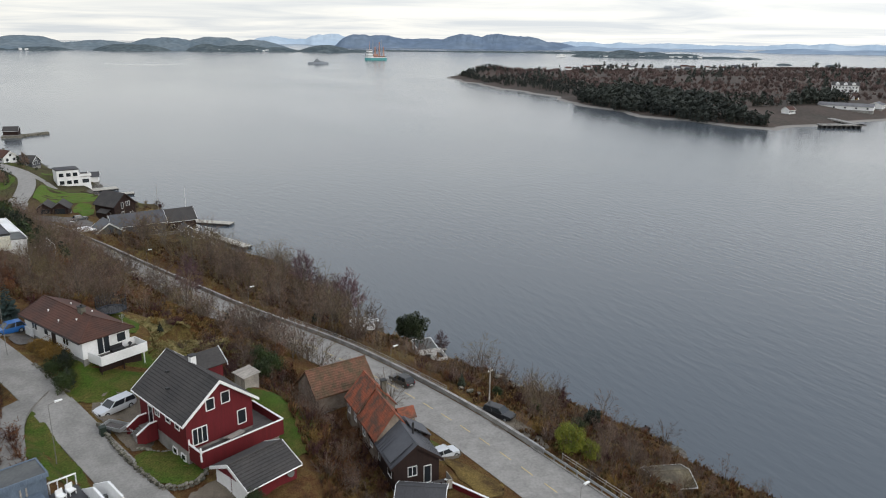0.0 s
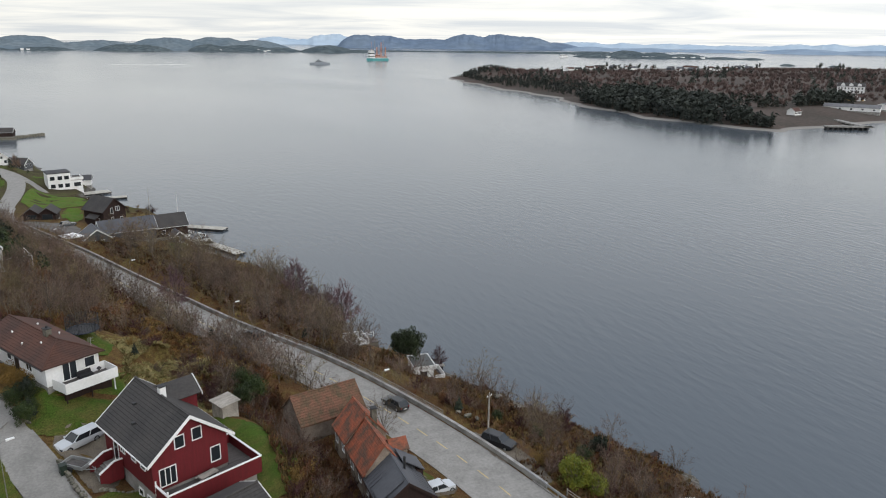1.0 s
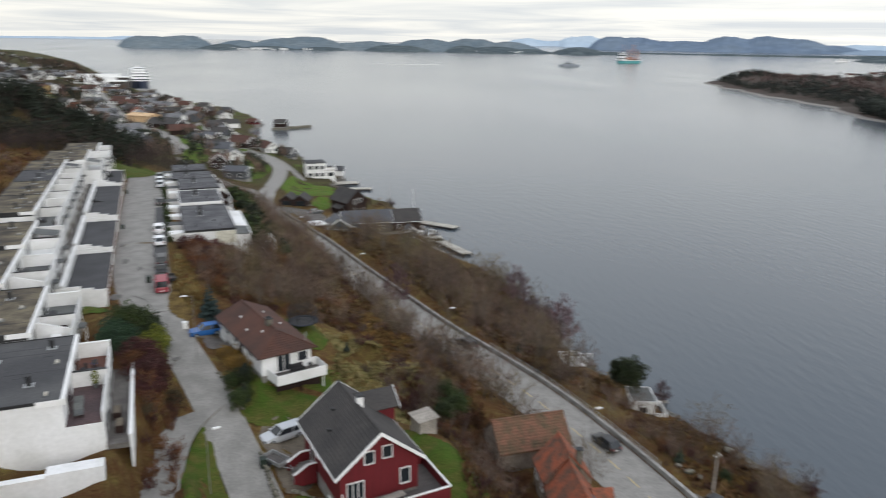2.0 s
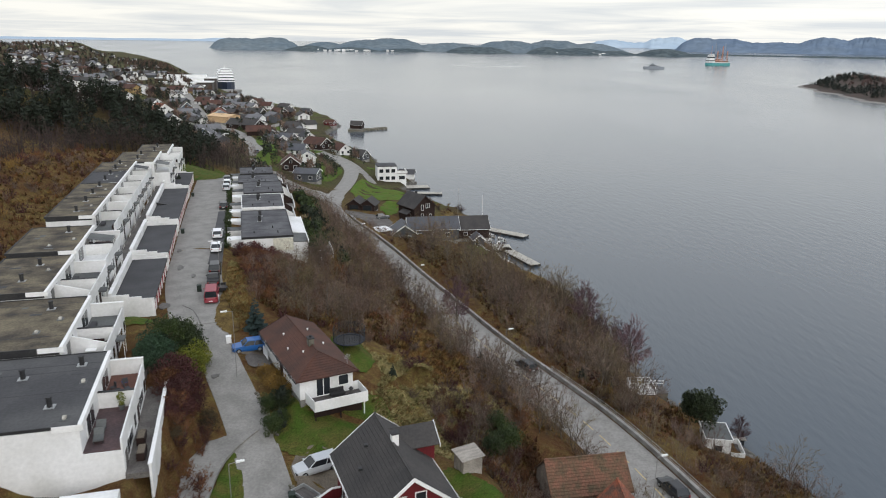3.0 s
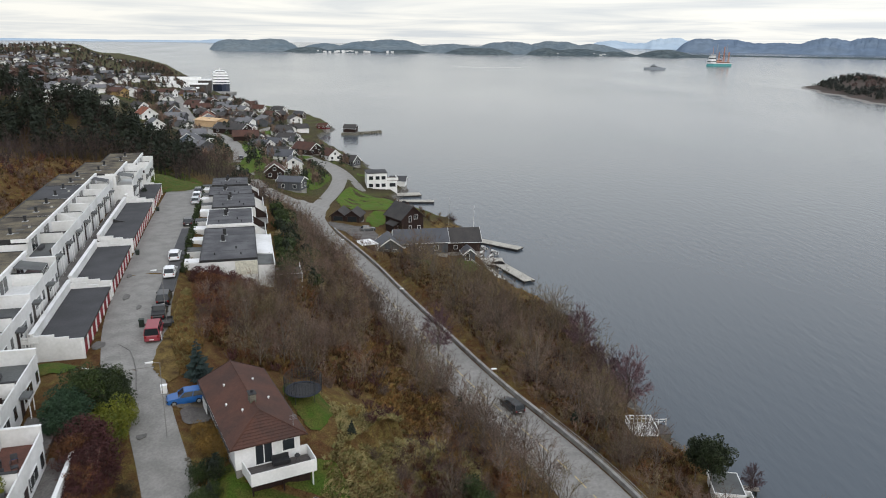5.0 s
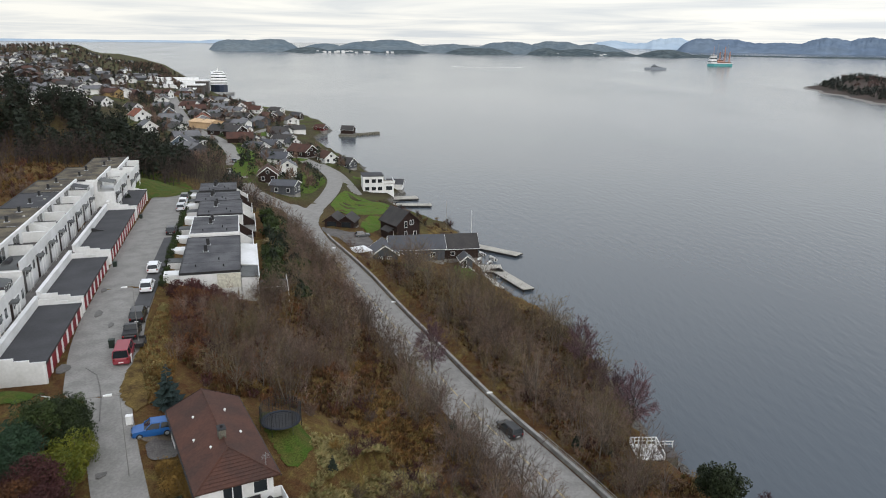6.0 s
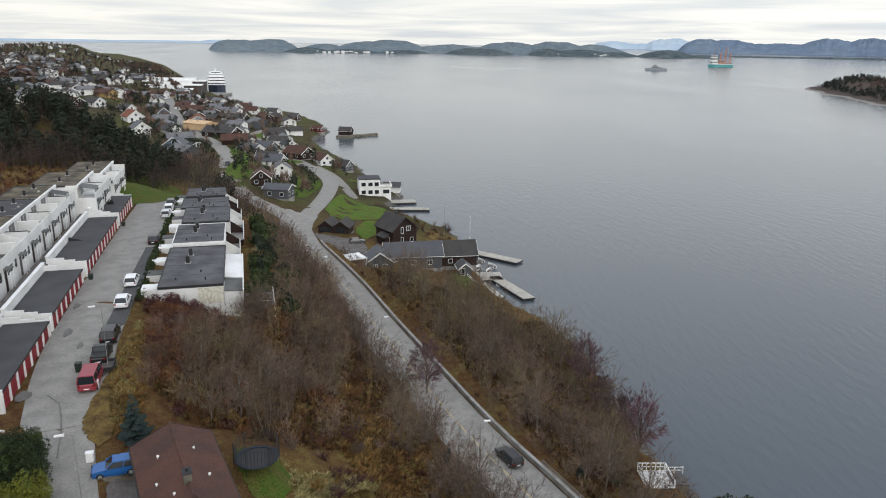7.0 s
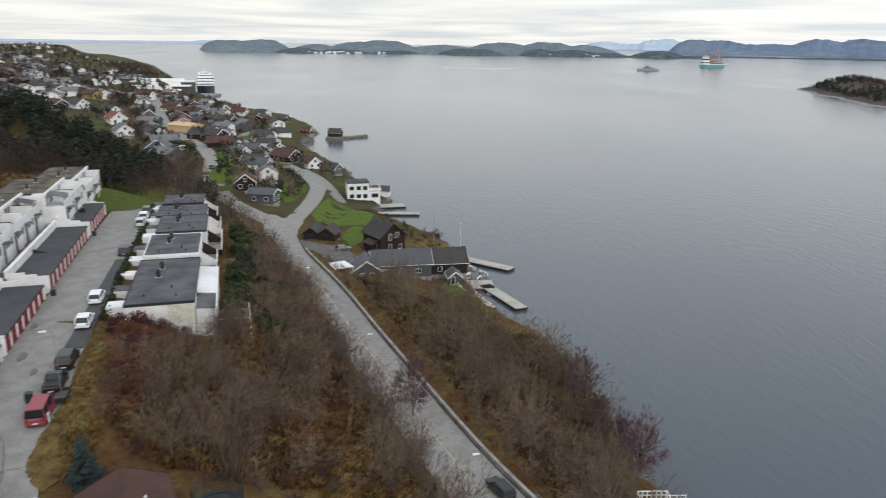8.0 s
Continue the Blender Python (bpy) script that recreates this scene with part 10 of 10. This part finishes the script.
    for x, y, t, L, W, wl, rf in ((607, 449, 30, 44, 12, "white", "pale grey"), (644, 446, 115, 16, 12, "white", "slate"), (668, 492, 30, 14, 9, "ochre", "brown"), (672, 492, 110, 16, 9, "white", "dark grey"), (610, 482, 118, 14, 9, "grey", "slate"), (520, 436, 100, 10, 7, "white", "brown")):
        z = float(head_height(np.array([float(x)]), np.array([float(y)]))[0])
        gable_house("house", f"{wl} low building with {rf} roof across the fjord", pose(x, y, z + 0.3, 0, 0, t), W, L, 3.2, 2.2, WALLS[wl], ROOFS[rf], base=4, gutter=False, windows=[(s, a * L / 5, 1.6, 1.5, 1.3, 0) for s in "EW" for a in (-2, -1, 0, 1, 2)], group="buildings across the fjord")
    rng2 = random.Random(4)
    k = 0
    while k < 34:
        x, y = rng2.uniform(820, 1450), rng2.uniform(1180, 1360)
        z = float(head_height(np.array([x]), np.array([y]))[0])
        if z > 3:
            k += 1
            wl, rf = rng2.choice((("white", "dark grey"), ("white", "brown"), ("grey", "slate"), ("white", "slate")))
            gable_house("house", f"distant {wl} house with {rf} roof on the headland", pose(x, y, z + 0.3, 0, 0, rng2.uniform(0, 180)), 9, 14, 4.0, 2.6, WALLS[wl], ROOFS[rf], base=4, gutter=False, trim=None, plain=True, windows=[("S", 0, 2, 2, 1.5)], group="houses on the headland")
    pr = thing("harbour_pier", "dark concrete pier on piles across the fjord", "pier", pose(470, 397, 0, 0, 0, -27))
    part("deck", Geo().box(26, -3, 2.0, 60, 3, 3.0), CONCRETE, pr)
    part("arm", Geo().box(54, -3, 2.0, 60, 70, 3.0), CONCRETE, pr)
    for i in range(9):
        part("pile", Geo().box(27 + i * 3.6, -2.6, -4, 28.2 + i * 3.6, 2.6, 2.0), BLACK, pr)
    for i in range(8):
        part("pile", Geo().box(54.5, 6 + i * 8, -4, 59.5, 8 + i * 8, 2.0), BLACK, pr)


def sea_level(r):
    return 39.0 * max(0.0, (r - 2600) / 2360) ** 2


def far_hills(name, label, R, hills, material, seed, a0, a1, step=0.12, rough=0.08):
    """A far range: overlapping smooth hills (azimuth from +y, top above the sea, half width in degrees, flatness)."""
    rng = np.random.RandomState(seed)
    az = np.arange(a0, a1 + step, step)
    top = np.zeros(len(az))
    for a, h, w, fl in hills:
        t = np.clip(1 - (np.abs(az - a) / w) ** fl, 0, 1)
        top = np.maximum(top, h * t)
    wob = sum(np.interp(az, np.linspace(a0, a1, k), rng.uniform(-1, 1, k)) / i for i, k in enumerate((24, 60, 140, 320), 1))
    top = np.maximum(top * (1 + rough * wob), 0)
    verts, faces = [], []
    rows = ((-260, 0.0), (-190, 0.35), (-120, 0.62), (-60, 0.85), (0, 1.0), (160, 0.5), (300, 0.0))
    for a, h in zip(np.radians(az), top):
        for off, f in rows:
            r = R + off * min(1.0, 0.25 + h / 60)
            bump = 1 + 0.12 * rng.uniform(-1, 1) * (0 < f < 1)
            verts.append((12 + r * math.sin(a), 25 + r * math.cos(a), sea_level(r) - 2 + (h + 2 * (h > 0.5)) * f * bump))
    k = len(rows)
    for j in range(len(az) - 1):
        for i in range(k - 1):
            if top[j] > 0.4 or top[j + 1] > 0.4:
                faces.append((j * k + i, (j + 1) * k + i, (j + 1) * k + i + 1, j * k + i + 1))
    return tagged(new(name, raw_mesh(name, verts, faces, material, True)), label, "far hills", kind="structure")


def far_coast():
    # aerial haze is put into these base colours, bluer and paler by range
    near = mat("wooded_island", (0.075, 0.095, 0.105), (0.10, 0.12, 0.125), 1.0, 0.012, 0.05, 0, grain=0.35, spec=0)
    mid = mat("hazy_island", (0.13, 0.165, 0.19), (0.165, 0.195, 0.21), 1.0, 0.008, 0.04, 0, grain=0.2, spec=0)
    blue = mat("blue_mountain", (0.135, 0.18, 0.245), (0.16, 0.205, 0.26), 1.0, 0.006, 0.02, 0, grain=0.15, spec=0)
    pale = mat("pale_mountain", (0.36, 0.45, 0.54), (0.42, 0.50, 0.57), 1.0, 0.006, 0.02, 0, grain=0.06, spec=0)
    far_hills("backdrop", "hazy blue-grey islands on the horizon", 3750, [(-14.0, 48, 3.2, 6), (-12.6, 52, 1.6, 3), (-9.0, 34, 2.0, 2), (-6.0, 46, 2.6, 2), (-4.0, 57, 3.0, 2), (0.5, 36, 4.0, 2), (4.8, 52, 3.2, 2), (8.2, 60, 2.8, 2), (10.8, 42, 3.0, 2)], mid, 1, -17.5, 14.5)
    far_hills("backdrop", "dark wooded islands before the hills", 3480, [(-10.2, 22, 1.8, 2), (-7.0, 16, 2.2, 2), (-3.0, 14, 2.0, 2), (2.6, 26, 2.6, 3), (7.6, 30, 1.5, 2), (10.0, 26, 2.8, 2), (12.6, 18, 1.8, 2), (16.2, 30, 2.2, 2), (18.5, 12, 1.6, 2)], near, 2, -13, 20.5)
    far_hills("backdrop", "broad haze-blue mountain across the fjord", 4450, [(18.6, 66, 1.7, 2.5), (20.5, 60, 2.6, 3), (23.5, 50, 4.0, 3), (26.6, 74, 2.6, 2.2), (29.4, 80, 3.0, 2.0), (31.2, 68, 2.6, 1.8), (33.0, 40, 2.6, 1.6)], blue, 3, 16.6, 35.6, rough=0.09)
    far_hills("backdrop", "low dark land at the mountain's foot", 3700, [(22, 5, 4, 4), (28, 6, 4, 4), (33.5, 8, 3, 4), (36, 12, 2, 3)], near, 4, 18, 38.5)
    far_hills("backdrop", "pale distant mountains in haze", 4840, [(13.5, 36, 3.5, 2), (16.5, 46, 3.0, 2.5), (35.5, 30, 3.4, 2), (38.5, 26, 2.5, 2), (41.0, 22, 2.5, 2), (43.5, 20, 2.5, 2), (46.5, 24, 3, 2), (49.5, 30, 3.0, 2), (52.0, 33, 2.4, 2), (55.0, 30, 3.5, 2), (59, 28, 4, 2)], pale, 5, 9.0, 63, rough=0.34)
    far_hills("backdrop", "haze-blue hills behind the headland", 4300, [(36.0, 20, 2.5, 2), (40.0, 16, 3, 2), (44.5, 14, 3, 2), (50.5, 20, 3.4, 2), (55, 18, 4, 2)], mat("blue_haze_hill", (0.21, 0.28, 0.36), (0.25, 0.31, 0.38), 1.0, 0.006, 0.02, 0, grain=0.1, spec=0), 6, 33, 60)
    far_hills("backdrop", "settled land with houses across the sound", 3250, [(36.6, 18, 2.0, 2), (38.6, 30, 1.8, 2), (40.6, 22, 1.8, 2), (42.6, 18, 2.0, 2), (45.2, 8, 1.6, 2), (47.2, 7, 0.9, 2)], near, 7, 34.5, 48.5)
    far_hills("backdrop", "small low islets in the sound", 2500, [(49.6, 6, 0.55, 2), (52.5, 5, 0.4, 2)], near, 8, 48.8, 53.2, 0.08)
    far_hills("backdrop", "thin haze-pale coast on the horizon", 4860, [(-30, 9, 9, 4), (-20, 8, 5, 4), (-16.5, 16, 1.8, 2)], pale, 9, -36, -14)
    # pale specks of houses on the settled land
    rng = random.Random(12)
    specks = Geo()
    for _ in range(70):
        a = radians(rng.choice((rng.uniform(36, 44), rng.uniform(-11, -3), rng.uniform(7, 12))))
        r = (3230 if a > 0.6 else 3455) - rng.uniform(40, 90)
        x, y = 12 + r * math.sin(a), 25 + r * math.cos(a)
        s = rng.uniform(4, 8)
        z = sea_level(r) + rng.uniform(3, 8)
        specks.box(x - s, y - s, z - 6, x + s, y + s, z + rng.uniform(1, 3))
    tagged(solo("far_houses", specks, WHITE, "tiny pale houses along the far shore", "houses"), kind="stuff")


def ship(name, label, x, y, turn, L, B, hull_mat, decks, masts, hull_h=6.0, stripe=None):
    """decks: rows of (from, to, width share, floor, top, material) along the hull; masts: (position, height, radius, material)."""
    s = thing(name, label, "ship", pose(x, y, sea_level(math.hypot(x - 12, y - 25)), 0, 0, turn))
    ring = [(-L / 2, -B / 2 * 0.9), (L * 0.28, -B / 2), (L * 0.42, -B / 4), (L / 2, 0), (L * 0.42, B / 4), (L * 0.28, B / 2), (-L / 2, B / 2 * 0.9)]
    part("hull", Geo().prism(ring, "z", -1.5, hull_h), hull_mat, s)
    if stripe:
        part("stripe", Geo().prism([(p * 1.004, q * 1.02) for p, q in ring], "z", hull_h * 0.8, hull_h * 0.98), stripe, s)
    for k, (a, b, w, z0, z1, m) in enumerate(decks):
        d = part("deckhouse", Geo().box(a * L, -B / 2 * w, z0, b * L, B / 2 * w, z1), m, s)
        if z1 - z0 > 1.8:
            part("window_band", Geo().box(a * L - 0.05, -B / 2 * w - 0.05, z0 + (z1 - z0) * 0.45, b * L + 0.05, B / 2 * w + 0.05, z0 + (z1 - z0) * 0.75), GLASS, d)
    for px, h, r, m in masts:
        part("mast", Geo().tube((px * L, 0, hull_h), (px * L, 0, hull_h + h), r, r * 0.5, 6), m, s)
    return s


def ships():
    teal = mat("teal_hull", (0.09, 0.36, 0.36), rough=0.5, grain=0.08)
    navy = mat("navy_hull", (0.02, 0.03, 0.06), rough=0.5, grain=0.08)
    greyship = mat("navy_grey", (0.30, 0.33, 0.36), rough=0.6, grain=0.08)
    # distance haze is mixed into the orange and the crane blue
    orange = mat("orange_paint", (0.52, 0.27, 0.20), rough=0.5, grain=0.1)
    crane = mat("blue_crane", (0.30, 0.35, 0.43), rough=0.5, grain=0.1)
    d = ship("offshore_vessel", "teal and white offshore vessel with tall lattice cranes", 795.6, 2197, 190, 72, 20, teal, [(0.16, 0.42, 0.9, 9, 16, WHITE), (0.18, 0.38, 0.8, 16, 26, WHITE), (0.2, 0.34, 0.9, 26, 31, WHITE), (-0.42, 0.16, 0.9, 9, 12.5, orange), (-0.1, 0.1, 0.6, 12.5, 18, orange)], [(0.27, 46, 0.7, orange)], 9, WHITE)
    for k in range(6):
        a = -0.42 + k * 0.105
        g = Geo()
        for sx in (-1.6, 1.6):
            for sy in (-1.6, 1.6):
                g.tube((a * 72 + sx, sy, 12), (a * 72 + sx * 0.5, sy * 0.5, 40 + 7 * ((k * 3) % 4)), 0.5, 0.35, 4)
        for z in range(15, 40, 5):
            g.tube((a * 72 - 1.6, -1.5, z), (a * 72 + 1.6, 1.5, z + 4), 0.4, 0.4, 4)
            g.tube((a * 72 + 1.6, -1.5, z), (a * 72 - 1.6, 1.5, z + 4), 0.4, 0.4, 4)
        part("lattice_crane", g, crane if k % 2 else orange, d)
    ship("patrol_ship", "grey coastal patrol ship under way", 517, 1845, 172, 50, 9, greyship, [(-0.1, 0.2, 0.8, 5, 9, greyship), (-0.02, 0.14, 0.7, 9, 12, greyship), (-0.3, -0.1, 0.6, 5, 7, greyship)], [(0.04, 17, 0.5, greyship), (-0.15, 10, 0.4, greyship)], 5)
    ship("ferry", "small white ferry far across the fjord", 1750, 2609, 200, 55, 12, WHITE, [(-0.4, 0.3, 0.9, 5, 9, WHITE), (-0.2, 0.2, 0.8, 9, 12, WHITE)], [(0.1, 12, 0.4, WHITE)], 5)
    ship("ferry", "large white ferry with navy hull at its quay", -256, 935, -72, 96, 19, navy, [(-0.47, 0.4, 0.98, 9, 12, WHITE), (-0.46, 0.36, 0.95, 12, 15, WHITE), (-0.45, 0.33, 0.9, 15, 18, WHITE), (-0.42, 0.22, 0.8, 18, 20.5, WHITE), (0.02, 0.18, 0.55, 20.5, 23, WHITE)], [(0.1, 18, 0.4, WHITE), (-0.25, 14, 1.6, WHITE)], 9)
    # terminal sheds at the ferry quay
    for k, (x, y, z, a, b) in enumerate(((-252, 765, 7, 46, 14), (-258, 800, 9, 54, 16), (-270, 840, 11, 62, 18))):
        t = thing("terminal", "long low white terminal building with flat roof", "building", pose(x, y, z, 0, 0, 12), "ferry terminal")
        part("wall", Geo().box(-a / 2, -b / 2, -8, a / 2, b / 2, 5), DECKGREY, t)
        part("roof", Geo().box(-a / 2 - 1, -b / 2 - 1, 5, a / 2 + 1, b / 2 + 1, 6), WHITE, t)
        part("upper_wall", Geo().box(-a / 3, -b / 4, 6, a / 3, b / 4, 8.5), WHITE, t)
    solo("quay", Geo().box(-250, 840, -4, -222, 880, 2.0), CONCRETE, "grey concrete ferry quay", "quay", kind="structure")


headland()
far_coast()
ships()
wk = Geo()
for (ax, ay), (bx, by) in zip(((30, 1917), (70, 1856), (110, 1840)), ((70, 1856), (110, 1840), (200, 1880))):
    wk.slab([(ax, ay - 4, 0.25), (bx, by - 4, 0.25), (bx, by + 4, 0.25), (ax, ay + 4, 0.25)], 0.2)
solo("wake", wk, WHITE, "pale line of an old boat wake", "wake", kind="structure")
